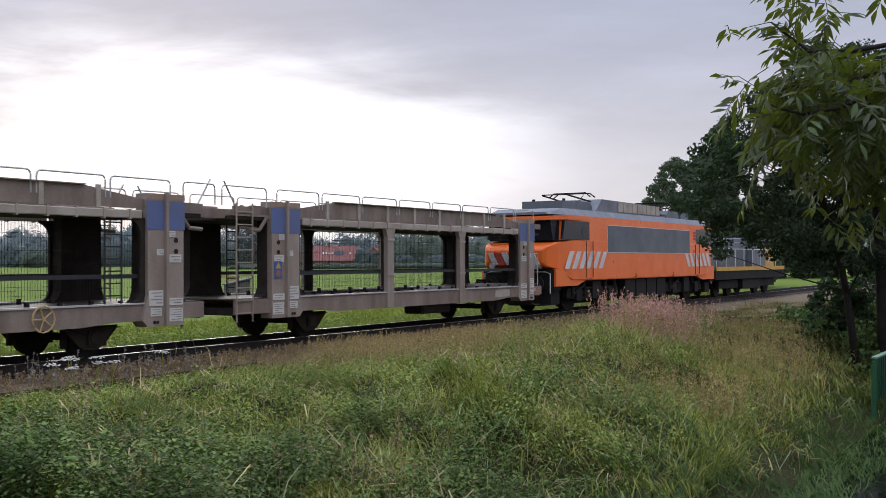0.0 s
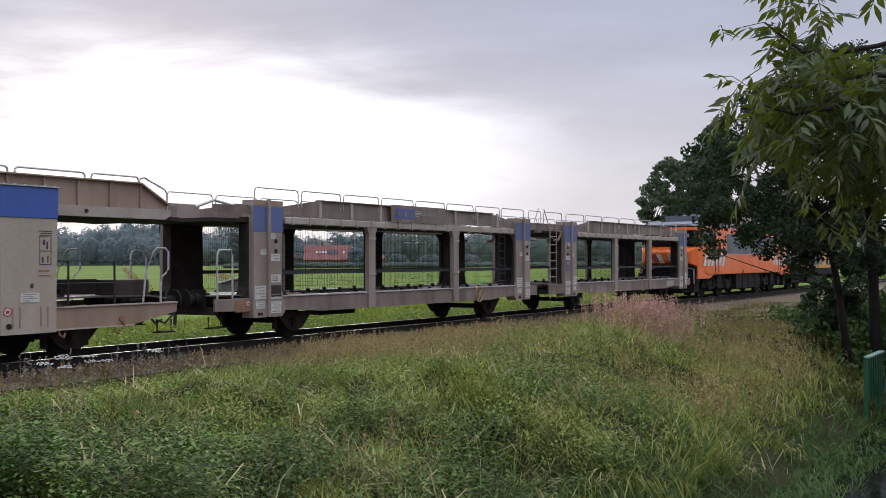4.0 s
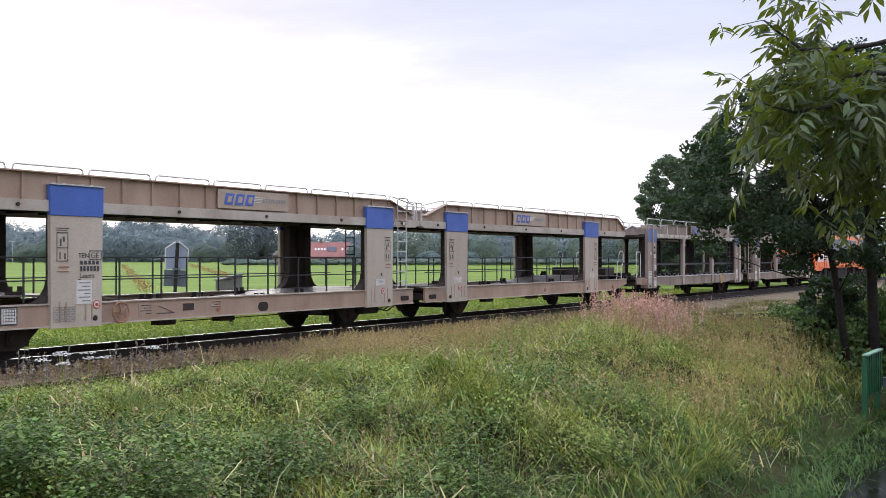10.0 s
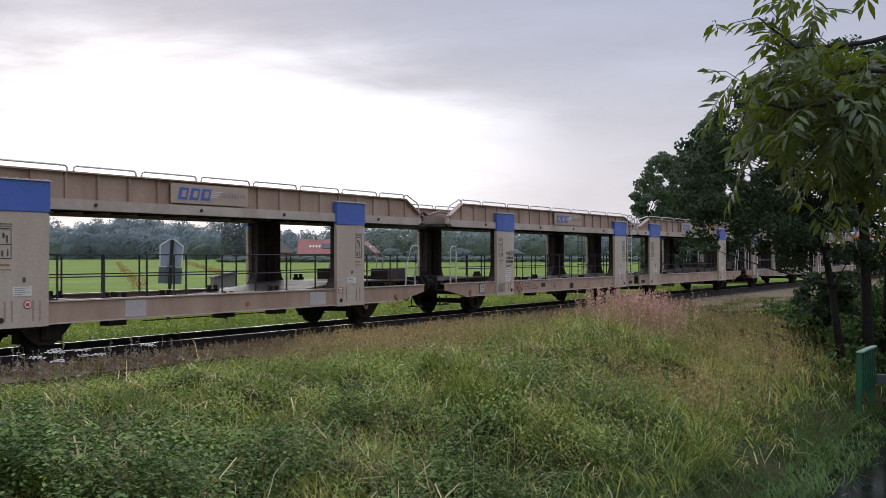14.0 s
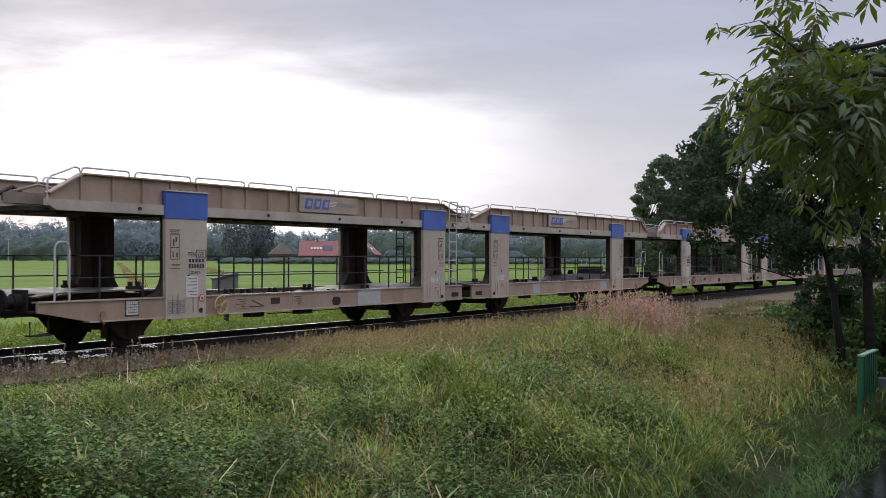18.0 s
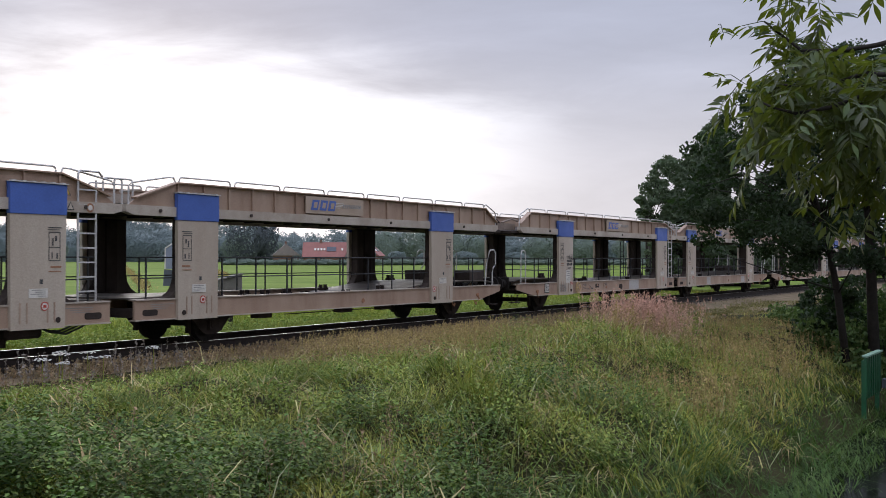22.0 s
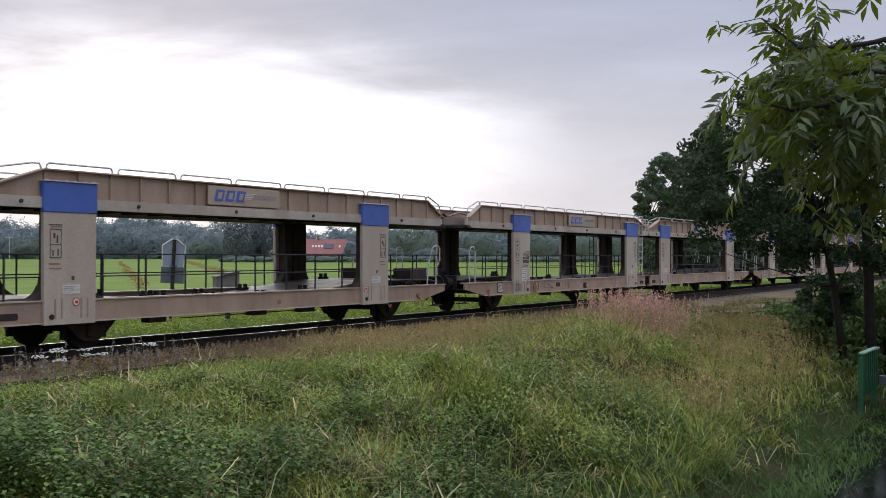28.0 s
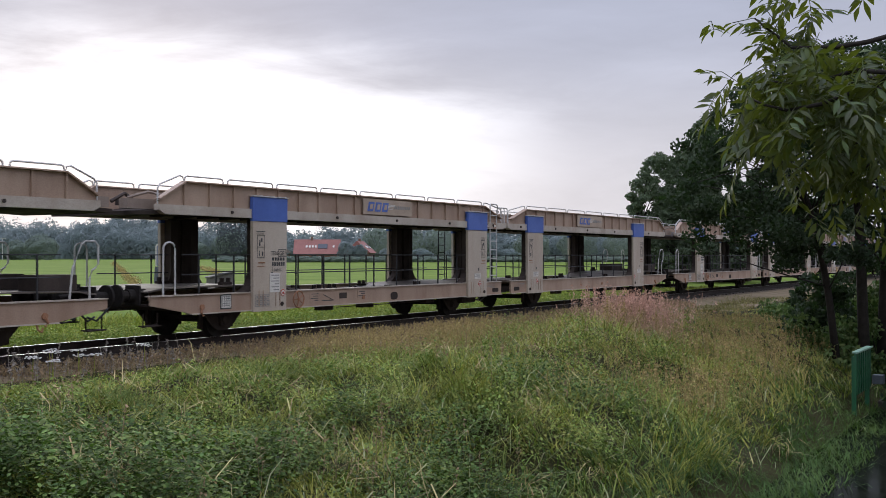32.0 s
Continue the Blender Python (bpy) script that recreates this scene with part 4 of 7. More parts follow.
    part("brake_box", bm, DKBROWN, u, bevel=0.05)
    px, y = 4.69, 1.456
    lettering("lettering", "TEN", 0.13, INK, u, Matrix.Translation((px - 0.02, y, 1.78)) @ Euler((radians(90), 0, radians(180))).to_matrix().to_4x4())
    lettering("lettering", "GE", 0.15, INK, u, Matrix.Translation((px - 0.30, y, 1.775)) @ Euler((radians(90), 0, radians(180))).to_matrix().to_4x4())
    lettering("lettering", "Laaers", 0.13, INK, u, Matrix.Translation((px - 0.05, y, 1.42)) @ Euler((radians(90), 0, radians(180))).to_matrix().to_4x4())
    marks(u, [(px - 0.54, px - 0.27, 1.745, 1.757), (px - 0.54, px - 0.27, 1.905, 1.917), (px - 0.54, px - 0.528, 1.745, 1.915), (px - 0.282, px - 0.27, 1.745, 1.915)]
          + [(px - 0.12 - 0.09 * k, px - 0.06 - 0.09 * k, 1.66, 1.73) for k in range(5)] + [(px - 0.11 - 0.075 * k, px - 0.06 - 0.075 * k, 1.54, 1.63) for k in range(6)], y, INK, "number_bar", "black bars of the wagon number")
    label_plate(u, px - 0.32, px + 0.02, 0.95, 1.38, y, 6)
    marks(u, [(px + 0.04, px + 0.50, 0.645 + 0.085 * k, 0.654 + 0.085 * k) for k in range(4)] + [(px + 0.04 + 0.113 * k, px + 0.049 + 0.113 * k, 0.645, 0.905) for k in range(5)]
          + [(px + 0.07 + 0.113 * k, px + 0.12 + 0.113 * k, z, z + 0.03) for k in range(4) for z in (0.675, 0.76, 0.845)], y, INKGREY, "load_grid", "thin black load table")


def grey_unit(spacing, axles, out, inn, name_plate, label):
    """One half of an older taupe car carrier with mesh sides. Local x: inner end left."""
    u = thing("mesh_sided_car_carrier", label, "railway wagon", "wagons of the train")
    h = spacing / 2
    XI, XO = -h - inn, h + out
    for s in (-1, 1):
        ya, yb = sorted((s * 1.32, s * 1.37))
        bm = bmesh.new()
        slab(bm, [(XI, 0.66), (-h + 1.2, 0.66), (-h + 2.0, 0.60), (h - 2.0, 0.60), (h - 1.2, 0.66), (XO, 0.72), (XO, 0.98), (XI, 0.98)], ya, yb)
        sill = part("sole_bar", bm, GREYW, u, "dusty taupe sole bar")
        bm = bmesh.new()
        slab(bm, [(-h + 0.5, 0.98), (h - 0.5, 0.98), (h - 0.5, 1.01), (-h + 0.5, 1.01)], *sorted((s * 1.22, s * 1.40)))
        part("flange", bm, STEEL, sill)
        bm = bmesh.new()
        slab(bm, [(XI, 2.82), (XO, 2.82), (XO, 2.98), (h - 0.5, 3.0), (h - 1.9, 3.20), (-h + 1.9, 3.20), (-h + 0.5, 3.0), (XI, 2.98)], *sorted((s * 1.30, s * 1.34)))
        web = part("upper_beam", bm, GREYW, u, "dusty taupe upper girder")
        bm = bmesh.new()
        slab(bm, [(-h + 0.6, 2.62), (h - 0.6, 2.62), (h - 0.6, 2.78), (-h + 0.6, 2.78)], *sorted((s * 1.36, s * 1.43)))
        part("side_duct", bm, FLANGE, web, "pale rounded duct along the girder", bevel=0.015)
        for k in range(int(spacing / 0.62)):
            x = -h + 0.9 + 0.62 * k
            if x > h - 0.8:
                break
            bm = bmesh.new()
            box(bm, x - 0.02, x + 0.02, *sorted((s * 1.355, s * 1.445)), 2.60, 2.80)
            part("duct_clip", bm, FLANGE, web)
        for k in range(int(spacing / 1.25)):
            x = -h + 1.6 + 1.25 * k
            if x > h - 1.4:
                break
            bm = bmesh.new()
            box(bm, x - 0.05, x + 0.05, *sorted((s * 1.34, s * 1.38)), 2.80, 3.22)
            part("rib", bm, FLANGE, web)
        bm = bmesh.new()
        slab(bm, [(-h + 1.9, 3.20), (h - 1.9, 3.20), (h - 1.9, 3.22), (-h + 1.9, 3.22)], *sorted((s * 1.26, s * 1.40)))
        part("top_flange", bm, GREYW, web)
        k = -h - 0.2
        while k < h + 0.1:
            bm = bmesh.new()
            b = min(k + 1.5, h + 0.6)
            zt = 3.40
            loop_rail(bm, k, b, s * 1.34, 3.0, zt, 0.016, 0.09)
            part("railing_hoop", bm, STEEL, u, "bent-pipe railing hoop")
            k += 1.62
        for px in (-h, h):
            bm = bmesh.new()
            sg = 1 if px > 0 else -1
            slab(bm, [(px - 0.47 - 0.12 * (sg > 0), 0.66), (px - 0.47, 0.54), (px + 0.47, 0.54), (px + 0.47 + 0.12 * (sg < 0), 0.66), (px + 0.47, 1.15), (px + 0.47, 3.12), (px - 0.47, 3.12), (px - 0.47, 1.15)], *sorted((s * 1.10, s * 1.43)))
            pil = part("pillar", bm, GREYP, u, "taupe double pillar with a faded blue band")
            for a, b in ((px - 0.50, px - 0.02), (px + 0.04, px + 0.50)):
                bm = bmesh.new()
                box(bm, a, b, *sorted((s * 1.43, s * 1.437)), 2.42, 2.98)
                part("blue_band", bm, BLUEDUST, pil, "faded dusty blue band")
                bm = bmesh.new()
                box(bm, a, b, *sorted((s * 1.43, s * 1.437)), 3.0, 3.12)
                part("top_primer", bm, BEIGE, pil)
            bm = bmesh.new()
            box(bm, px - 0.025, px + 0.045, *sorted((s * 1.43, s * 1.50)), 0.56, 3.14)
            part("pillar_ridge", bm, GREYP, pil)
            y = s * 1.436
            sx = 1 if s < 0 else -1
            label_plate(pil, px - 0.44, px - 0.08, 0.62, 0.88, y, 5)
            label_plate(pil, px - 0.44, px - 0.06, 0.94, 1.08, y, 2)
            label_plate(pil, px + 0.08, px + 0.44, 0.94, 1.24, y, 4)
            label_plate(pil, px + 0.12, px + 0.40, 0.74, 0.90, y, 3)
            label_plate(pil, px - 0.40, px - 0.08, 1.78, 1.94, y, 2)
            label_plate(pil, px + 0.06, px + 0.24, 1.92, 2.04, y, 2)
            label_plate(pil, px - 0.24, px - 0.06, 2.28, 2.40, y, 2)
            # dark discs stand in for the shade inside the holes
            bm = bmesh.new()
            for z in (2.0, 2.22):
                disc(bm, px - 0.26, y - 0.01, z, 0.05, 0.02, 8)
            disc(bm, px + 0.22, y - 0.008, 0.62, 0.035, 0.016, 8)
            disc(bm, px + 0.30, y - 0.008, 0.62, 0.035, 0.016, 8)
            part("bracket_hole", bm, DKBROWN, pil)
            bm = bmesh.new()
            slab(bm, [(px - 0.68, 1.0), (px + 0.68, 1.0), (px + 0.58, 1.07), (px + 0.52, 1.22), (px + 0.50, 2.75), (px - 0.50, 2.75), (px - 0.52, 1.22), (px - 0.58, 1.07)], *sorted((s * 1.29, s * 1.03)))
            part("inner_column", bm, DKBROWN, u, "dark brown inner column")
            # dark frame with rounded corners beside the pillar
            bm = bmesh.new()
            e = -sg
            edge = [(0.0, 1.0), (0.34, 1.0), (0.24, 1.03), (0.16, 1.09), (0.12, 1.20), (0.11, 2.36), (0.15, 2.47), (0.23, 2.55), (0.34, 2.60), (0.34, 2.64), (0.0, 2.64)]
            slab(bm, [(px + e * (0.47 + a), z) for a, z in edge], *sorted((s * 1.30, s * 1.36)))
            part("opening_frame", bm, DKBROWN, u, "dark rounded frame of the opening")
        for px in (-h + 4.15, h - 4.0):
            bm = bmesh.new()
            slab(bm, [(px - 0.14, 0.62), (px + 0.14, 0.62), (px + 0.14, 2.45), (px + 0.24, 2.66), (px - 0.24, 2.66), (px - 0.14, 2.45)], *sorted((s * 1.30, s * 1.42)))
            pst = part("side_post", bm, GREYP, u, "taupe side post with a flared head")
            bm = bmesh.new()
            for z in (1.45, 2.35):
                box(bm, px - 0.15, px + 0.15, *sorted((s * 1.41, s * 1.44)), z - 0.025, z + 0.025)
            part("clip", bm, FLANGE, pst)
            # separate dark brown sheet added over the inner face of the post
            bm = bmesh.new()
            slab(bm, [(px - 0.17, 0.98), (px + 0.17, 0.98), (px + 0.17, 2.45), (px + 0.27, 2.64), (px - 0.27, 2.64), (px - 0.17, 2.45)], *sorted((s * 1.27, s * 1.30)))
            part("post_inner_face", bm, DKBROWN, pst, "dark brown inner face of the post")
        # wire mesh sides: a fine grid of bars
        bm = bmesh.new()
        y = s * 1.26
        for k in range(int((spacing - 1.0) / 0.065)):
            x = -h + 0.5 + 0.065 * k
            box(bm, x - 0.0018, x + 0.0018, y - 0.0018, y + 0.0018, 1.05, 2.62)
        for z in (1.12, 1.3, 1.75, 2.0, 2.3):
            box(bm, -h + 0.5, h - 0.5, y - 0.004, y + 0.004, z - 0.003, z + 0.003)
        tagged(part("wire_mesh", bm, MESHW, u, "fine dark wire mesh side"), kind="stuff")
        bm = bmesh.new()
        box(bm, -h + 0.5, h - 0.5, y - 0.02, y + 0.02, 1.48, 1.56)
        part("mid_rail", bm, DKSTEEL, u)
        for k in range(int(spacing / 0.7)):
            x = -h + 0.8 + 0.7 * k
            bm = bmesh.new()
            box(bm, x - 0.03, x + 0.03, s * 1.05 - 0.04, s * 1.05 + 0.04, 0.95, 1.05 + 0.03 * (k % 2))
            part("wheel_chock", bm, DKBROWN, u)
        bm = bmesh.new()
        tube(bm, [(XO - 0.6, s * 1.3, 0.98), (XO - 0.6, s * 1.3, 1.9), (XO - 0.55, s * 1.3, 2.02), (XO - 0.2, s * 1.3, 2.02), (XO - 0.14, s * 1.3, 1.92), (XO - 0.14, s * 1.3, 0.98)], 0.02, 8)
        part("grab_rail", bm, STEEL, u, "galvanised grab rail")
    st = [(XI, 1.0), (-h + 2, 0.96), (-h + 3.2, 0.84), (h - 3.4, 0.84), (h - 2, 1.02), (XO, 1.06)]
    bm = bmesh.new()
    slab(bm, st + [(x, z - 0.03) for x, z in st[::-1]], -1.2, 1.2)
    part("lower_deck", bm, DECK, u, "worn lower deck plate")
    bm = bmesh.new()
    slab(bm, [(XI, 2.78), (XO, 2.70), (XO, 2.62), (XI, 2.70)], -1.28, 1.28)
    part("upper_deck", bm, DKBROWN, u, "dark underside of the upper deck")
    for x in (XI + 0.1, -h, -2, 0, 2, h, XO - 0.1):
        bm = bmesh.new()
        box(bm, x - 0.06, x + 0.06, -1.3, 1.3, 0.64, 0.8)
        part("cross_member", bm, DKBROWN, u)
    bm = bmesh.new()
    box(bm, 0.2, 1.7, -1.15, -0.5, 0.34, 0.64)
    part("brake_reservoir", bm, DKBROWN, u, bevel=0.06)
    bm = bmesh.new()
    box(bm, XI - 0.5, XI + 0.1, -0.2, 0.2, 0.66, 0.92)
    part("underframe", bm, DKBROWN, u)
    for s in (-1, 1):
        bm = bmesh.new()
        box(bm, XI - 0.35, XI + 0.4, s * 0.95 - 0.15, s * 0.95 + 0.15, 2.72, 2.92)
        part("bridge_plate", bm, GREYW, u, "hinged bridge plate of the upper deck")
        bm = bmesh.new()
        tube(bm, [(-h - 0.5, s * 1.3, 2.75), (-h - 0.75, s * 1.3, 2.48), (-h - 1.1, s * 1.3, 2.46)], 0.045, 8)
        part("drain_pipe", bm, GREYW, u, "bent taupe drain pipe")
        bm = bmesh.new()
        tube(bm, [(XO - 0.9, s * 1.1, 2.98), (XO - 0.3, s * 1.05, 3.08), (XO + 0.1, s * 0.9, 2.92)], 0.03, 6)
        part("guide_rail", bm, STEEL, u)
    lx = XI + 0.05
    ladder(u, lx, lx + 0.5, -1.38, 0.5, 3.05, 9, GREYP)
    for s in (-1, 1):
        bm = bmesh.new()
        loop_rail(bm, XI - 0.35, -h - 0.55, s * 1.34, 2.98, 3.40, 0.016, 0.09)
        part("railing_hoop", bm, STEEL, u, "bent-pipe railing hoop")
        bm = bmesh.new()
        tube(bm, [(XI + 0.1, s * 1.3, 2.98), (XI - 0.25, s * 1.3, 3.5)], 0.018, 6)
        part("guide_rod", bm, STEEL, u)
    ladder(u, -h + 1.0, -h + 1.4, 1.30, 1.0, 2.7, 7, DKSTEEL)
    if name_plate:
        for s in (-1, 1):
            brand_plate(u, s, -1.35, 1.35, 2.80, 3.24, s * 1.455, GREYW)
    if name_plate:
        hand_wheel(u, -3.3, 1.44, 0.80, WHEELPAINT, 0.23)
        bm = bmesh.new()
        box(bm, h - 0.42, h - 0.08, 1.438, 1.444, 1.30, 1.48)
        sign = part("code_sign", bm, WHITE, u, "small white code sign")
        lettering("lettering", "GE", 0.15, INK, sign, Matrix.Translation((h - 0.13, 1.447, 1.335)) @ Euler((radians(90), 0, radians(180))).to_matrix().to_4x4())
        marks(u, [(h - 0.44, h - 0.06, 0.98, 1.24)], 1.441, INNER, "dark_label")
    else:
        bm = bmesh.new()
        box(bm, -h - 0.40, -h - 0.16, -1.446, -1.438, 1.42, 1.80)
        sign = part("warning_sticker", bm, BLUE, u, "blue warning sticker with yellow signs")
        bm = bmesh.new()
        slab(bm, [(-h - 0.37, 1.64), (-h - 0.19, 1.64), (-h - 0.28, 1.78)], -1.452, -1.447)
        part("warning_triangle", bm, YELLOW, sign)
        bm = bmesh.new()
        disc(bm, -h - 0.28, -1.452, 1.53, 0.075, 0.005, 14)
        part("warning_disc", bm, ORANGEBR, sign)
        bm = bmesh.new()
        box(bm, h - 2.0, h - 1.1, -1.378, -1.372, 0.70, 0.92)
        part("blank_plate", bm, FLANGE, u, "plain pale grey plate")
    for s in (-1, 1):
        label_plate(u, h + 0.62, h + 1.0, 0.68, 0.92, s * 1.375, 4, ORANGEBR)
        ring_mark(u, h + 0.60, s * 1.38, 0.86, 0.07)
    coupling(u, XO, 1)
    for x in axles:
        axle_gear(u, x)
        wheelset(u, x)
    return u


# ---------------------------------------------------------------- locomotives
def loft(bm, sections):
    """A skin over rings of equal count."""
    rings = [[bm.verts.new(p) for p in ring] for ring in sections]
    n = len(rings[0])
    for a, b in zip(rings, rings[1:]):
        for j in range(n):
            bm.faces.new((a[j], a[(j + 1) % n], b[(j + 1) % n], b[j]))
    bm.faces.new(rings[0][::-1]), bm.faces.new(rings[-1])
    bmesh.ops.recalc_face_normals(bm, faces=bm.faces)


def electric_loco():
    """Orange electric locomotive; local x = 0 at its middle, nose towards both ends."""
    L = 8.40
    u = thing("electric_locomotive", "orange electric locomotive with white slanted stripes and grey roof", "locomotive", "locomotives of the train")
    # lower body up to the belt, with bulging noses
    def ring(x, z0, z1, w):
        return [(x, -w, z0), (x, -w, z1), (x, w, z1), (x, w, z0)]
    bm = bmesh.new()
    secs = []
    for x, w, z0, z1 in ((-L - 0.32, 1.05, 1.72, 2.15), (-L - 0.22, 1.18, 1.60, 2.28), (-L + 0.25, 1.36, 1.5, 2.42), (-L + 1.2, 1.46, 1.12, 2.50), (-L + 2.75, 1.47, 1.10, 2.52),
                         (L - 2.75, 1.47, 1.10, 2.52), (L - 1.2, 1.46, 1.12, 2.50), (L - 0.25, 1.36, 1.5, 2.42), (L + 0.22, 1.18, 1.60, 2.28), (L + 0.32, 1.05, 1.72, 2.15)):
        secs.append(ring(x, z0, z1, w))
    loft(bm, secs)
    part("body", bm, ORANGE, u, "bright orange painted steel body", bevel=0.03)
    # upper body: slanted windscreens, leaning back under the roof
    bm = bmesh.new()
    loft(bm, [ring(-L + 0.50, 2.50, 2.52, 1.36), ring(-L + 0.55, 2.50, 3.15, 1.35), ring(-L + 2.75, 2.50, 3.30, 1.46), ring(L - 2.75, 2.50, 3.30, 1.46), ring(L - 0.55, 2.50, 3.15, 1.35), ring(L - 0.50, 2.50, 2.52, 1.36)])
    upper = part("upper_body", bm, ORANGE, u, "orange upper body sides")
    bm = bmesh.new()
    loft(bm, [ring(-L - 0.1, 3.17, 3.30, 1.30), ring(-L + 0.9, 3.20, 3.36, 1.45), ring(L - 0.9, 3.20, 3.36, 1.45), ring(L + 0.1, 3.17, 3.30, 1.30)])
    part("cornice", bm, ORANGE, u, "orange cornice above the windows")
    bm = bmesh.new()
    def roof(x, z, w):
        return [(x, -w, 3.36), (x, -w * 0.86, z), (x, w * 0.86, z), (x, w, 3.36)]
    loft(bm, [roof(-L - 0.05, 3.44, 1.2), roof(-L + 0.8, 3.60, 1.42), roof(L - 0.8, 3.60, 1.42), roof(L + 0.05, 3.44, 1.2)])
    part("roof", bm, LOCOGREY, u, "grey roof panels")
    for s in (-1, 1):
        y = s * 1.478
        for e in (-1, 1):
            # dark wrap of the cab windows
            bm = bmesh.new()
            slab(bm, [(e * (L - 0.45), 2.53), (e * (L - 2.62), 2.53), (e * (L - 2.62), 3.16), (e * (L - 0.60), 3.16)], *sorted((s * 1.37, s * 1.466)))
            part("cab_side_window", bm, LOCODARK, u, "dark tinted cab side window")
            # slanted stripes
            for k in range(6):
                bm = bmesh.new()
                x = e * (L - 0.62 - 0.56 * k)
                yy = s * (1.478 if k > 0 else 1.47)
                slab(bm, [(x, 1.52), (x - e * 0.32, 1.52), (x - e * 0.74, 2.12), (x - e * 0.42, 2.12)], *sorted((yy, yy - s * 0.03)))
                part("silver_stripe", bm, SILVER, u, "slanted silver-white stripe")
            bm = bmesh.new()
            slab(bm, [(e * (L - 0.0), 0.93), (e * (L - 1.7), 0.93), (e * (L - 2.4), 1.10), (e * (L - 2.4), 1.16), (e * (L - 0.0), 1.52)], *sorted((s * 1.42, s * 1.30)))
            part("apron", bm, ORANGE, u, "orange side apron")
            # door with handrails
            bm = bmesh.new()
            for dx in (2.30, 2.85):
                tube(bm, [(e * (L - dx), s * 1.50, 1.2), (e * (L - dx), s * 1.50, 2.5)], 0.015, 5)
            box(bm, *sorted((e * (L - 2.34), e * (L - 2.80))), *sorted((s * 1.474, s * 1.482)), 1.15, 1.16)
            part("door_handrail", bm, DKSTEEL, u)
            bm = bmesh.new()
            for z in (1.06, 0.82, 0.58):
                box(bm, *sorted((e * (L - 2.35), e * (L - 2.80))), *sorted((s * 1.30, s * 1.46)), z, z + 0.03)
            part("cab_step", bm, BLACK, u)
        bm = bmesh.new()
        box(bm, -4.20, 4.85, *sorted((y, y - s * 0.02)), 2.10, 3.08)
        pan = part("side_panel", bm, PANEL, u, "large plain grey panel")
        bm = bmesh.new()
        for z in (2.085, 3.08):
            box(bm, -4.22, 4.87, *sorted((y + s * 0.012, y - s * 0.02)), z, z + 0.02)
        for x in (-4.22, 4.85):
            box(bm, x, x + 0.02, *sorted((y + s * 0.012, y - s * 0.02)), 2.09, 3.09)
        part("panel_frame", bm, SILVER, pan)
        marks(u, [(5.35 + 0.0, 5.75, 2.96 - 0.13 * k, 3.04 - 0.13 * k) for k in range(3)], y, RED, "small_red_marks", "rows of small dark red lettering bars")
        bm = bmesh.new()
        for x in (-1.6, 2.6):
            tube(bm, [(x, s * 1.49, 1.14), (x + 0.1, s * 1.53, 1.2), (x + 0.1, s * 1.49, 1.30)], 0.02, 5)
        part("lifting_lug", bm, DKBROWN, u)
    for e in (-1, 1):
        # windscreens, lamps, buffer beam
        bm = bmesh.new()
        v = [(e * (L - 0.18), -1.22, 2.48), (e * (L - 0.18), 1.22, 2.48), (e * (L - 0.05), 1.18, 3.16), (e * (L - 0.05), -1.18, 3.16)]
        w = [(x - e * 0.5, yy * 1.08, z) for x, yy, z in v]
        loft(bm, [v, w])
        part("windscreen", bm, LOCODARK, u, "dark slanted windscreen")
        for s in (-1, 1):
            bm = bmesh.new()
            tube(bm, [(e * (L + 0.05), s * 0.85, 1.62), (e * (L + 0.32), s * 0.85, 1.62)], 0.11, 14)
            part("headlight", bm, SILVER, u, "round headlight")
            bm = bmesh.new()
            slab(bm, [(e * (L + 0.29), 1.66), (e * (L + 0.35), 1.66), (e * (L + 0.35), 2.08), (e * (L + 0.29), 2.08)], s * 0.55 - 0.22, s * 0.55 + 0.22)
            part("dark_red_panel", bm, RED, u)
            bm = bmesh.new()
            tube(bm, [(e * (L - 0.1), s * 0.875, 1.03), (e * (L + 0.28), s * 0.875, 1.03)], 0.12, 12)
            tube(bm, [(e * (L + 0.28), s * 0.875, 1.03), (e * (L + 0.34), s * 0.875, 1.03)], 0.24, 18)
            part("buffer", bm, BLACK, u, "black buffer")
            bm = bmesh.new()
            loop = [(e * (L + 0.1), s * 1.25, 0.7), (e * (L + 0.1), s * 1.25, 1.36), (e * (L + 0.05), s * 1.05, 1.42), (e * (L + 0.05), s * 0.65, 1.42)]
            tube(bm, loop, 0.02, 6)
            part("front_handrail", bm, SILVER, u)
        for k in range(4):
            bm = bmesh.new()
            y0 = -0.98 + 0.52 * k
            v = [(e * (L + 0.37), y0, 1.66), (e * (L + 0.37), y0 + 0.20, 1.66), (e * (L + 0.37), y0 + 0.42, 2.08), (e * (L + 0.37), y0 + 0.22, 2.08)]
            loft(bm, [v, [(x - e * 0.06, y, z) for x, y, z in v]])
            part("front_stripe", bm, SILVER, u, "slanted silver stripe on the nose")
        bm = bmesh.new()
        box(bm, *sorted((e * (L - 0.5), e * (L + 0.02))), -1.35, 1.35, 0.80, 1.50)
        box(bm, *sorted((e * (L - 0.7), e * (L - 0.05))), -1.2, 1.2, 0.32, 0.80)
        part("buffer_beam", bm, BLACK, u, "black buffer beam and plough")
        # pantograph, folded
        bm = bmesh.new()
        px = e * (L - 3.85)
        box(bm, px - 1.5, px + 1.5, -0.7, 0.7, 3.60, 3.72)
        box(bm, px + e * 1.55 - 0.48, px + e * 1.55 + 0.48, -0.80, 0.80, 3.52, 3.92)
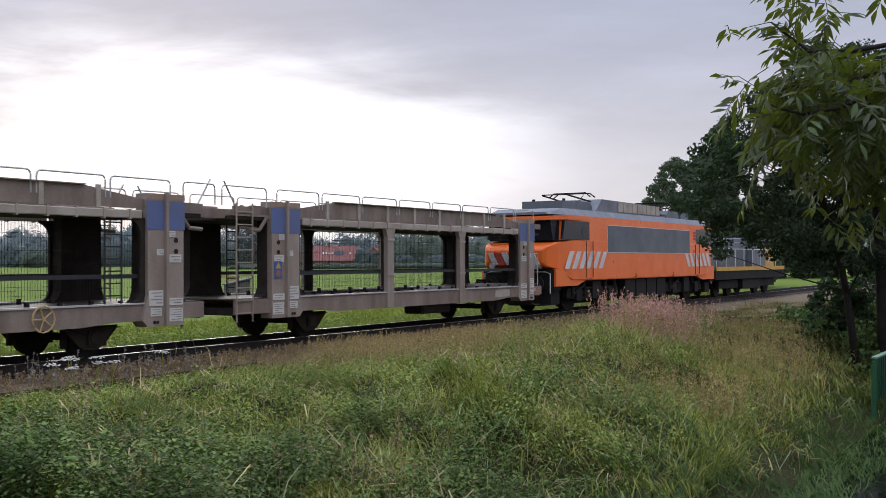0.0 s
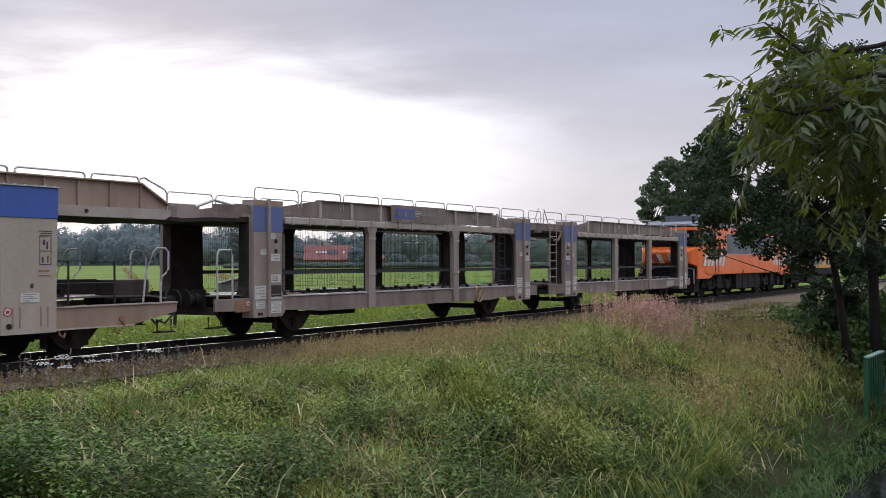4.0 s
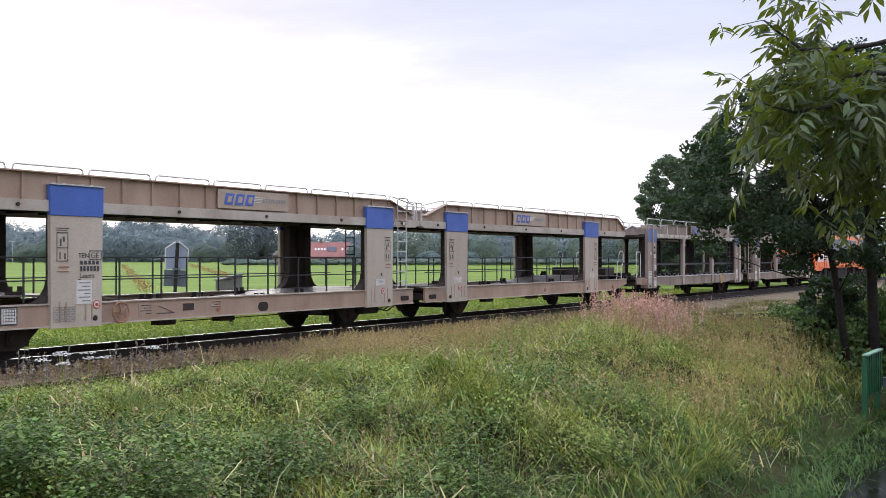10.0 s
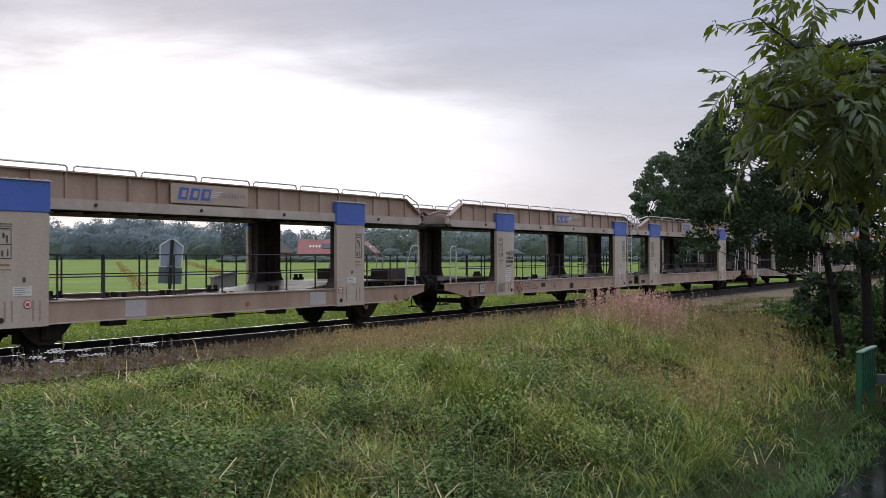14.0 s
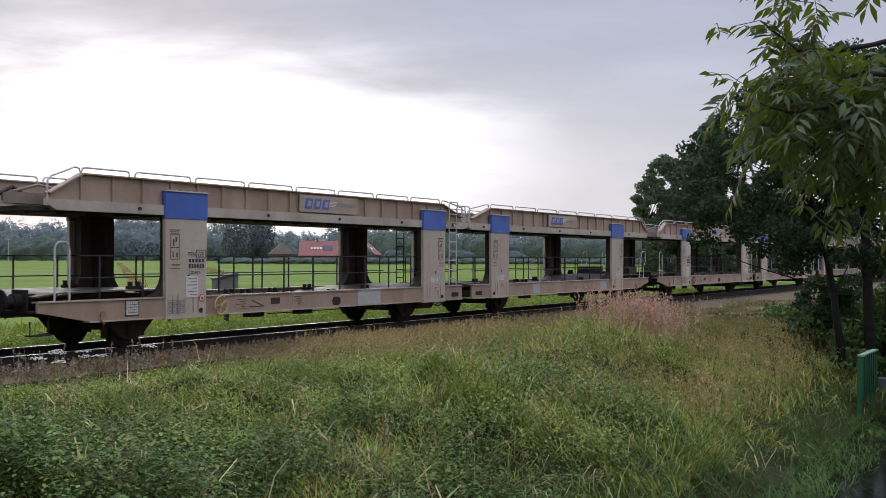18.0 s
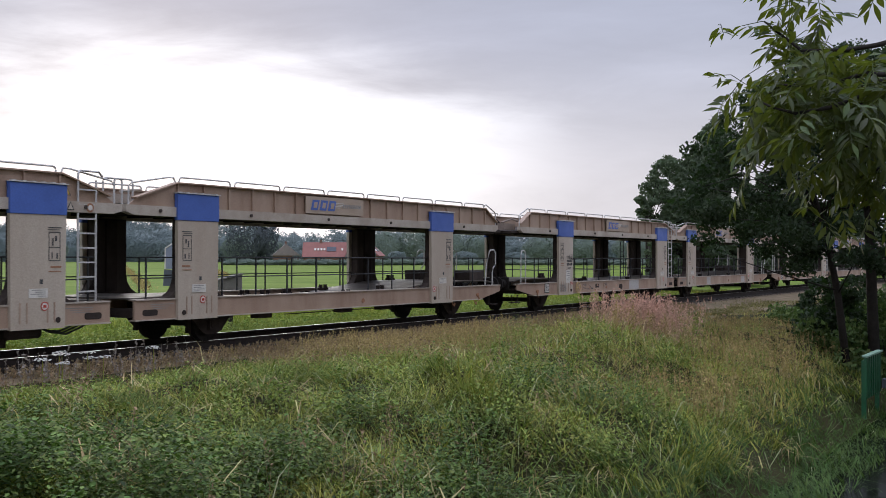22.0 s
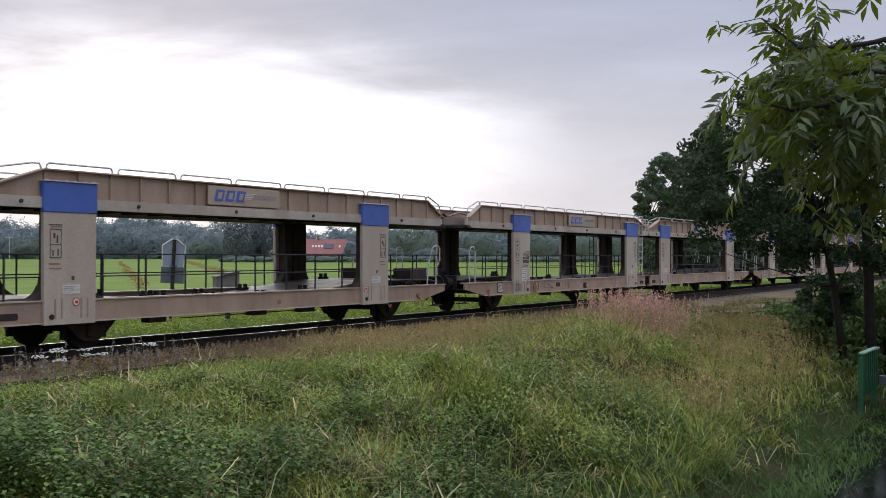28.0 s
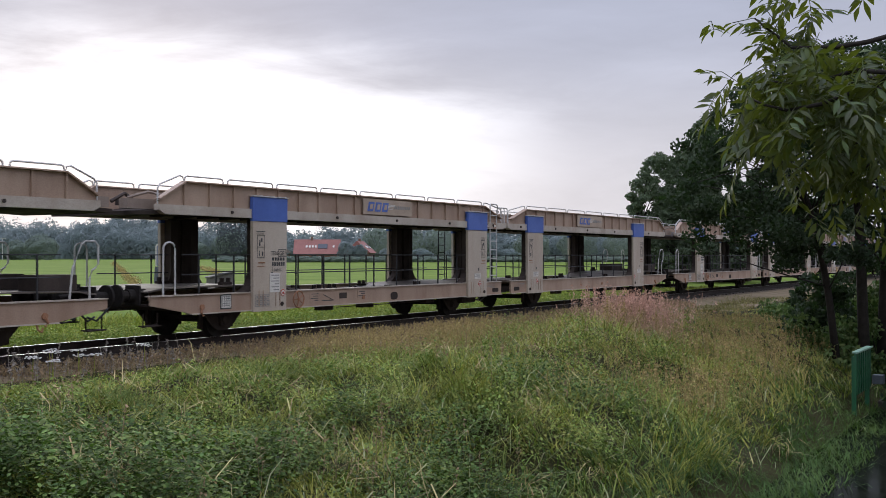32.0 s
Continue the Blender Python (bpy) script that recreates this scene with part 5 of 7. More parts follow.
        slab(bm, [(px + e * 1.0, 3.6), (px + e * 0.85, 3.96), (px - e * 0.35, 3.96), (px - e * 0.60, 3.80), (px - e * 0.60, 3.6)], -0.75, 0.75)
        part("roof_equipment", bm, PANEL, u, "dark grey roof boxes")
        bm = bmesh.new()
        for s in (-1, 1):
            tube(bm, [(px - e * 0.9, s * 0.55, 4.02), (px + e * 1.0, s * 0.5, 4.18)], 0.03, 6)
            tube(bm, [(px + e * 1.0, s * 0.5, 4.20), (px - e * 0.6, s * 0.45, 4.30)], 0.022, 6)
            for xx in (px - 1.5, px + 1.0):
                tube(bm, [(xx, s * 0.6, 3.65), (xx, s * 0.6, 4.02)], 0.06, 8)
        for dx in (-0.65, -0.25):
            tube(bm, [(px + e * dx, -0.85, 4.16), (px + e * dx, -0.65, 4.31), (px + e * dx, 0.65, 4.31), (px + e * dx, 0.85, 4.16)], 0.025, 6)
        tube(bm, [(px - e * 1.0, 0, 4.0), (px - e * 0.6, -0.45, 4.30), (px - e * 0.6, 0.45, 4.30)], 0.02, 6)
        part("pantograph", bm, BLACK, u, "folded dark pantograph")
    bm = bmesh.new()
    slab(bm, [(-4.1, 3.58), (-3.5, 4.10), (2.3, 4.06), (2.8, 3.58)], -0.95, 0.95)
    hood = part("roof_ventilator", bm, LOCOGREY, u, "sloped grey roof ventilator")
    for s in (-1, 1):
        for k in range(9):
            bm = bmesh.new()
            box(bm, -1.95 + 0.5 * k, -1.51 + 0.5 * k, *sorted((s * 0.95, s * 0.98)), 3.68, 4.05)
            part("louvre", bm, FLANGE, hood)
    bm = bmesh.new()
    for x in (-6.4, -3.9, 3.9, 6.4):
        for s in (-1, 1):
            tube(bm, [(x, s * 0.5, 3.6), (x, s * 0.5, 3.8)], 0.05, 8)
    part("insulators", bm, BLACK, u)
    # bogies and wheels
    for e in (-1, 1):
        c = e * 4.85
        bm = bmesh.new()
        for s in (-1, 1):
            slab(bm, [(c - 2.3, 0.50), (c - 2.2, 0.86), (c + 2.2, 0.86), (c + 2.3, 0.50), (c + 0.8, 0.42), (c - 0.8, 0.42)], *sorted((s * 1.05, s * 1.2)))
            for x in (c - 1.4, c + 1.4):
                box(bm, x - 0.25, x + 0.25, *sorted((s * 1.0, s * 1.3)), 0.40, 0.78)
                for k in (-0.45, 0.45):
                    tube(bm, [(x + k, s * 1.2, 0.55), (x + k, s * 1.2, 1.08)], 0.10, 10)
            box(bm, c - 0.35, c + 0.35, *sorted((s * 1.15, s * 1.32)), 0.45, 1.08)
            tube(bm, [(c - 1.9, s * 1.28, 0.62), (c - 1.0, s * 1.30, 0.95)], 0.04, 6)
        box(bm, c - 1.6, c + 1.6, -1.0, 1.0, 0.5, 1.05)
        part("bogie_frame", bm, BLACK, u, "black bogie frame with springs")
        for x in (c - 1.4, c + 1.4):
            wheelset(u, x, 0.62)
    bm = bmesh.new()
    for k in range(4):
        box(bm, -2.2 + 1.12 * k, -1.2 + 1.12 * k, -1.35, 1.35, 0.35, 1.08)
    # long black filler added to close the bright see-through gap under the floor
    box(bm, -8.0, 8.0, -0.62, 0.62, 0.25, 1.08)
    part("underfloor_box", bm, BLACK, u, "dark underfloor equipment boxes with an added filler")
    return u


def diesel_loco():
    """Yellow and grey diesel locomotive with a raised cab and long hoods."""
    u = thing("diesel_locomotive", "grey and yellow diesel locomotive with glazed cab", "locomotive", "locomotives of the train")
    L = 6.2
    bm = bmesh.new()
    box(bm, -L, L, -1.4, 1.4, 0.85, 1.28)
    part("frame", bm, BLACK, u, "black main frame", bevel=0.02)
    bm = bmesh.new()
    for s in (-1, 1):
        box(bm, -L + 0.1, L, *sorted((s * 1.40, s * 1.43)), 1.28, 1.48)
    part("yellow_edge", bm, LOCOYEL, u, "yellow frame edge stripe")
    bm = bmesh.new()
    box(bm, -6.0, -4.9, -1.0, 1.0, 1.3, 2.35)
    box(bm, -4.9, 0.2, -1.05, 1.05, 1.3, 2.72)
    hood = part("hood", bm, PANEL, u, "blue-grey engine hood", bevel=0.05)
    bm = bmesh.new()
    box(bm, 0.2, 2.6, -1.35, 1.35, 1.3, 2.95)
    cab = part("cab", bm, LOCOGREY, u, "grey driver's cab", bevel=0.04)
    bm = bmesh.new()
    box(bm, 2.6, 5.6, -1.0, 1.0, 1.3, 2.45)
    part("rear_hood", bm, LOCOYEL, u, "yellow rear hood", bevel=0.05)
    for s in (-1, 1):
        bm = bmesh.new()
        box(bm, 0.6, 2.2, *sorted((s * 1.345, s * 1.36)), 2.15, 2.75)
        part("cab_window", bm, LOCODARK, cab, "dark cab window")
        for k in range(4):
            bm = bmesh.new()
            box(bm, -4.75 + 1.22 * k, -3.65 + 1.22 * k, *sorted((s * 1.05, s * 1.065)), 1.55, 2.55)
            part("hood_door", bm, PANEL, hood)
        bm = bmesh.new()
        tube(bm, [(-5.9, s * 1.35, 2.35), (5.9, s * 1.35, 2.35)], 0.02, 6)
        part("hood_handrail", bm, SILVER, u, "pale painted handrail")
        for k in range(8):
            bm = bmesh.new()
            tube(bm, [(-5.9 + 1.5 * k, s * 1.35, 1.3), (-5.9 + 1.5 * k, s * 1.35, 2.35)], 0.022, 6)
            part("rail_post", bm, SILVER, u)
    bm = bmesh.new()
    tube(bm, [(-2.0, 0.3, 2.7), (-2.0, 0.3, 3.0)], 0.14, 12)
    part("exhaust", bm, BLACK, u)
    bm = bmesh.new()
    for c in (-3.4, 3.4):
        for s in (-1, 1):
            slab(bm, [(c - 1.6, 0.42), (c - 1.5, 0.80), (c + 1.5, 0.80), (c + 1.6, 0.42)], *sorted((s * 1.0, s * 1.16)))
    box(bm, -1.5, 1.5, -1.3, 1.3, 0.35, 0.84)
    for e in (-1, 1):
        for s in (-1, 1):
            tube(bm, [(e * L, s * 0.875, 1.0), (e * (L + 0.5), s * 0.875, 1.0)], 0.13, 12)
    part("running_gear", bm, BLACK, u, "black bogies and fuel tank")
    for x in (-4.4, -2.4, 2.4, 4.4):
        wheelset(u, x, 0.46)
    return u


# ---------------------------------------------------------------- the train, at its places when the clip starts
FWD, BACK = 0, 180


def on_track(ob, x, turn=0):
    ob.matrix_basis = pose(x, TRACK_Y, RAIL_Z, 0, 0, turn)
    MOVERS.append((ob, x, turn))
    return ob


def copy_unit(ob):
    c = copy_thing(ob, Matrix.Identity(4))
    for o in c.children:
        if o.name.startswith("wheelset"):
            WHEELS.append((o, 0.38))
    return c


unit_r = beige_unit((-3.85, 5.95), "beige two-level car carrier unit with blue-topped pillars, empty", True)
unit_l = beige_unit((-4.0, 5.72), "beige empty car carrier unit with ladder, placard and handwheel", False)
side_a_gear(unit_r)
side_b_gear(unit_l)
lengthen(unit_r, 1.0169)
lengthen(unit_l, 1.0169)
on_track(unit_r, -8.287, FWD)
on_track(unit_l, -8.287 - 13.41, BACK)
for k in range(1, 5):
    a = on_track(copy_unit(unit_r), -8.287 - 31.12 * k, FWD)
    if k < 4:
        b = on_track(copy_unit(unit_l), -8.287 - 31.12 * k - (13.47 if k == 3 else 13.41), BACK)
    if k == 1:
        repair_plate(a, -2.41, -1.88, 0.60, 0.92, -1.386)
        repair_plate(a, 3.22, 3.84, 0.60, 0.90, -1.386)
        repair_plate(b, -2.22, -1.22, 0.585, 0.945, 1.386)
        for o in b.children:
            if o.name.startswith("brake_handwheel"):
                o.data = o.data.copy()
                o.data.materials[0] = WHEELPAINT
on_track(grey_unit(11.75, (-4.5, 4.6), 1.1, 1.6, False, "dusty taupe car carrier unit with wire mesh sides"), 24.48, FWD)
on_track(grey_unit(12.3, (-4.7, 4.7), 1.6, 1.1, True, "dusty taupe mesh-sided car carrier unit with blue mark plate"), 8.85, BACK)
on_track(electric_loco(), 40.85, FWD)
on_track(diesel_loco(), 55.75, FWD)


# ---------------------------------------------------------------- plants
HEADING = radians(31.5)
AHEAD = np.array([math.cos(HEADING), math.sin(HEADING)])
ASIDE = np.array([math.sin(HEADING), -math.cos(HEADING)])


def wedge(n, rng, near, far, spread, power):
    """Points on the ground ahead, thinning out with distance."""
    d = near + (far - near) * rng.random(n) ** power
    a = (rng.random(n) * 2 - 1) * spread
    p = d[:, None] * AHEAD + (d * a)[:, None] * ASIDE
    return p[:, 0], p[:, 1]


def blades(name, x, y, h, width, lean, mat, rng, label, curl=1.0, z0=None, category="grass"):
    """Curved tapering blades, each its own island."""
    n = len(x)
    z = (height(x, y) if z0 is None else z0) - 0.03
    way = 9.0 * patch(x * 1.3, y * 1.3, 7.7) + rng.normal(0, 0.9, n)
    tilt = lean * (0.3 + 0.7 * rng.random(n))
    face = way + np.pi / 2 + rng.normal(0, 0.6, n)
    w = width * rng.uniform(0.6, 1.3, n)
    v = np.empty((n, 6, 3))
    for k, (f, s) in enumerate(((0, 1.0), (0.55, 0.8), (1.0, 0.12))):
        r = h * f * np.sin(tilt * (0.5 + 0.5 * f * curl))
        zz = z + h * f * np.cos(tilt * (0.4 + 0.6 * f * curl))
        cx, cy = x + r * np.cos(way), y + r * np.sin(way)
        dx, dy = np.cos(face) * w * s / 2, np.sin(face) * w * s / 2
        v[:, 2 * k] = np.stack([cx - dx, cy - dy, zz], -1)
        v[:, 2 * k + 1] = np.stack([cx + dx, cy + dy, zz], -1)
    base = 6 * np.arange(n)[:, None]
    q = np.concatenate([base + np.array([0, 1, 3, 2]), base + np.array([2, 3, 5, 4])])
    ob = new(name, from_arrays(name, v.reshape(-1, 3), q, mat))
    tagged(ob, label, category, kind="stuff")
    return ob


def leaf_cloud(name, centres, size, mat, rng, parent=None, label="", flat=0.0, stretch=1.6, outward=None):
    """Small leaf faces turned every way, one for each centre."""
    n = len(centres)
    a = rng.normal(size=(n, 3))
    a[:, 2] *= 1 - flat
    if outward is not None:
        # leaves lie along the outside of their crown
        face = outward + rng.normal(0, 0.22, (n, 3))
        face /= np.linalg.norm(face, axis=1)[:, None]
        a -= (a * face).sum(1)[:, None] * face
    a /= np.linalg.norm(a, axis=1)[:, None]
    b = rng.normal(size=(n, 3)) if outward is None else np.cross(face, a)
    b -= (a * b).sum(1)[:, None] * a
    b /= np.linalg.norm(b, axis=1)[:, None]
    s = size * rng.uniform(0.6, 1.4, (n, 1))
    a, b = a * s * stretch / 2, b * s / 2
    nrm = np.cross(a, b)
    nrm /= np.linalg.norm(nrm, axis=1)[:, None] + 1e-9
    c = np.asarray(centres)
    v = np.stack([c - a, c + b + nrm * s * 0.15, c + a, c - b + nrm * s * 0.15], 1)
    me = from_arrays(name, v.reshape(-1, 3), 4 * np.arange(n)[:, None] + np.arange(4), mat)
    ob = new(name, me)
    ob.parent = parent
    if label:
        tagged(ob, label)
    return ob


def side_of(x, y):
    return (x * ASIDE[0] + y * ASIDE[1]) / (x * AHEAD[0] + y * AHEAD[1])


def spot(d, side, up=0.0):
    """A place d metres ahead, so far to the right and above the eye."""
    p = d * AHEAD + side * ASIDE
    return np.array([p[0], p[1], EYE[2] + up])


# far woods across the meadow
def crown_points(rng, n, p, w, hgt, low):
    """Leaf places on the lumpy outside of a crown, and the way each faces."""
    q = rng.normal(size=(n, 3))
    q /= np.linalg.norm(q, axis=1)[:, None]
    k = rng.uniform(0, 6, 3)
    r = rng.uniform(0.86, 1.0, (n, 1)) * (1 + 0.12 * np.sin(4 * q[:, :1] + k[0]) + 0.10 * np.sin(6 * q[:, 2:] + 5 * q[:, 1:2] + k[1]))
    c = np.stack([p[0] + q[:, 0] * w, p[1] + q[:, 1] * w, hgt * 0.5 + q[:, 2] * hgt * 0.5], -1)
    c = (c - (p[0], p[1], hgt * 0.5)) * r + (p[0], p[1], hgt * 0.5)
    c[:, 2] = np.maximum(low, c[:, 2])
    return c, q / (w, w, hgt * 0.5) * w


def far_woods():
    rng = np.random.default_rng(11)
    for lo, hi, crowns, per, leaf in ((-255, 140, 520, 780, 0.70), (-420, -255, 120, 130, 1.7), (140, 420, 180, 130, 1.7)):
        pts, way = [], []
        for k in range(crowns):
            a = rng.uniform(lo, hi)
            row = k % 3
            d = 500 + 26 * row + rng.uniform(-10, 10)
            hgt = (11.0, 15.0, 18.5)[row] * rng.uniform(0.88, 1.08) + 1.6 * math.sin(a * 0.031) + 1.0 * math.sin(a * 0.11) - 0.010 * (a + 100)
            c, f = crown_points(rng, per, d * AHEAD + a * ASIDE, rng.uniform(3.6, 6.5), hgt, 0.3)
            pts.append(c), way.append(f)
        n = crowns * 50
        a = rng.uniform(lo, hi, n)
        d = 490 + rng.uniform(0, 12, n)
        low = d[:, None] * AHEAD + a[:, None] * ASIDE
        pts.append(np.concatenate([low, rng.uniform(0.0, 7.5, (n, 1))], 1))
        way.append(np.tile((-AHEAD[0], -AHEAD[1], 0.5), (n, 1)))
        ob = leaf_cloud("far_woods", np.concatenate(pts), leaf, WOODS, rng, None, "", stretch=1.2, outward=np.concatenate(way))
        tagged(ob, "long row of deciduous woods beyond the meadow, haze in the leaf colour", "woods", kind="stuff")


far_woods()


def bush_row(name, seed, spec, mat, leaf, label, category="trees"):
    """Rounded trees: distance, sideways, height, half width each."""
    rng = np.random.default_rng(seed)
    pts, way = [], []
    for d, a, hgt, w in spec:
        c, f = crown_points(rng, int(1700 * max(0.5, w / 4)), d * AHEAD + a * ASIDE, w, hgt, 0.1)
        pts.append(c), way.append(f)
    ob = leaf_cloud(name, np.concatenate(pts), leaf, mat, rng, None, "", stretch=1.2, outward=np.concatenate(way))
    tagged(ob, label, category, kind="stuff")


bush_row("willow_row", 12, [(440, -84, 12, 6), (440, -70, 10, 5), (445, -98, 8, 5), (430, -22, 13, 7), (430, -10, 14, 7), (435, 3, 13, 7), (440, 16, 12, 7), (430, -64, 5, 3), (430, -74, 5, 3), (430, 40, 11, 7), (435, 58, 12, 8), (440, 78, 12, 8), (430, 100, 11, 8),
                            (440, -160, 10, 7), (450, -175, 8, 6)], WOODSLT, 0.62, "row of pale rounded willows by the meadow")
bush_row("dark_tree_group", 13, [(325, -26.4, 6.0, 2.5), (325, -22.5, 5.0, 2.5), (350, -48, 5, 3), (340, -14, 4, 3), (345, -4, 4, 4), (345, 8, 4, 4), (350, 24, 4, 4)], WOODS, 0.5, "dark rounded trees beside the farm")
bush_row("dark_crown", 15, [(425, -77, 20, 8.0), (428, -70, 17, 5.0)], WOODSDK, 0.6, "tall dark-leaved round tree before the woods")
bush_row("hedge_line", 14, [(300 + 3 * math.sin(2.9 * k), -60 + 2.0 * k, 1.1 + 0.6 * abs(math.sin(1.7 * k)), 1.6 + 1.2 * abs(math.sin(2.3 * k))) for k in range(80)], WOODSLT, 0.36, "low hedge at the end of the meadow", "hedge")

# ---------------------------------------------------------------- farm houses
def house(d, a, length, depth, wall, ridge, turn, label, mat=None):
    p = d * AHEAD + a * ASIDE
    u = thing("farmhouse", label, "house", "houses beyond the meadow", m=pose(p[0], p[1], height(p[0], p[1]), 0, 0, turn))
    bm = bmesh.new()
    box(bm, -length / 2, length / 2, -depth / 2, depth / 2, 0, wall)
    part("wall", bm, BRICK, u, "brown brick walls")
    bm = bmesh.new()
    e = 0.5
    v = [(-length / 2 - e, -depth / 2 - e, wall - 0.2), (length / 2 + e, -depth / 2 - e, wall - 0.2), (length / 2 + e, depth / 2 + e, wall - 0.2), (-length / 2 - e, depth / 2 + e, wall - 0.2), (-length / 2 - e, 0, ridge), (length / 2 + e, 0, ridge)]
    v = [bm.verts.new(q) for q in v]
    for f in ((0, 1, 5, 4), (2, 3, 4, 5), (1, 2, 5), (3, 0, 4), (0, 3, 2, 1)):
        bm.faces.new([v[i] for i in f])
    roof = part("roof", bm, mat or TILE, u, "red clay tile roof")
    slope = math.atan2(ridge - wall + 0.2, depth / 2 + e)
    for k, w in ((-0.12, 0.05), (-0.06, 0.05)):
        bm = bmesh.new()
        box(bm, k * length, (k + w) * length, -depth / 2 - 0.02, -depth / 2 + 0.1, 1.0, 2.2)
        part("window", bm, WINDOW, u)
    m = Matrix.Translation((0, -(depth / 4 + e / 2), (wall - 0.2 + ridge) / 2 + 0.06)) @ Euler((slope, 0, 0)).to_matrix().to_4x4()
    bm = bmesh.new()
    box(bm, 0.02 * length, 0.24 * length, -0.9, 1.0, 0, 0.08)
    ob = part("solar_panel", bm, SOLAR, roof, "dark solar panels")
    ob.matrix_basis = m
    for k in (-0.26, -0.19, -0.12, -0.05, 0.36):
        bm = bmesh.new()
        box(bm, k * length, k * length + 0.55, -0.5, 0.4, 0, 0.08)
        ob = part("roof_window", bm, WHITE, roof)
        ob.matrix_basis = m
    bm = bmesh.new()
    box(bm, -0.15 * length, -0.15 * length + 0.7, -0.35, 0.35, ridge - 0.5, ridge + 0.8)
    part("chimney", bm, BRICK, u)
    return u


house(330, -35.6, 13.2, 8, 2.6, 6.9, -56, "brick farmhouse with a long red tile roof and solar panels")
house(345, -23.5, 7, 8, 3.0, 6.6, 20, "small brick house with a red tile roof")
house(350, -51, 7, 8, 3.0, 6.6, 42, "brick barn with a grey-brown gable", BARNROOF)


p = spot(430, -172)
lamp = thing("street_lamp", "tall grey street lamp with two arms", "street lamp", m=pose(p[0], p[1], 0.2))
bm = bmesh.new()
tube(bm, [(0, 0, 0), (0, 0, 8.6)], 0.16, 6, 0.10)
part("pole", bm, STEEL, lamp)
for s in (-1, 1):
    bm = bmesh.new()
    tube(bm, [(0, 0, 8.6), (s * 1.3, 0.3, 8.7)], 0.09, 5)
    box(bm, s * 1.3 - 0.45, s * 1.3 + 0.45, 0.1, 0.5, 8.6, 8.8)
    part("lamp_head", bm, WHITE, lamp)


# ---------------------------------------------------------------- board and box at the edge of the meadow
def field_sign():
    u = thing("sign_board", "pale pointed signboard over a grey panel on a post", "sign", m=pose(24.55, 25.05, -0.45, 0, 3, -38))
    bm = bmesh.new()
    box(bm, -0.05, 0.05, -0.05, 0.05, -0.3, 2.74)
    part("post", bm, BARK, u, "dark wooden post")
    bm = bmesh.new()
    slab(bm, [(-0.33, 1.90), (0.33, 1.90), (0.36, 2.55), (0.06, 2.77), (-0.06, 2.77), (-0.36, 2.55)], 0.06, 0.085)
    p = part("upper_panel", bm, PALEBLUE, u, "pale blue-grey pointed panel")
    bm = bmesh.new()
    for a, b in (((-0.33, 1.90), (-0.36, 2.55)), ((0.33, 1.90), (0.36, 2.55)), ((-0.36, 2.55), (-0.05, 2.78)), ((0.36, 2.55), (0.05, 2.78))):
        tube(bm, [(a[0], 0.05, a[1]), (b[0], 0.05, b[1])], 0.022, 5)
    part("panel_rim", bm, WHITE, p, "white painted rim")
    bm = bmesh.new()
    box(bm, -0.36, 0.36, 0.06, 0.085, 1.36, 1.88)
    part("lower_panel", bm, PANEL, u, "dark grey square panel")
    bm = bmesh.new()
    box(bm, -0.12, 0.12, -0.075, -0.05, 1.88, 1.94)
    part("clamp", bm, PANEL, u)


PALEBLUE = material("pale_sign_back", (0.25, 0.28, 0.335), 0.5, 0.0, (0.20, 0.225, 0.27), 2, 0.6)
field_sign()


def relay_box():
    u = thing("trackside_box", "weathered grey concrete box with sloping top on a post", "cabinet", m=pose(24.56, 22.61, -0.45, 0, 0, -30))
    bm = bmesh.new()
    slab(bm, [(-0.42, 1.12), (0.30, 1.12), (0.30, 1.74), (-0.42, 1.58)], -0.2, 0.2)
    part("box", bm, CONCRETE, u, "grey weathered box", bevel=0.01)
    bm = bmesh.new()
    slab(bm, [(-0.46, 1.575), (0.34, 1.755), (0.34, 1.79), (-0.46, 1.61)], -0.24, 0.24)
    part("lid", bm, CONCRETE, u)
    bm = bmesh.new()
    box(bm, -0.06, 0.06, -0.06, 0.06, -0.3, 1.12)
    part("post", bm, BARK, u)


relay_box()


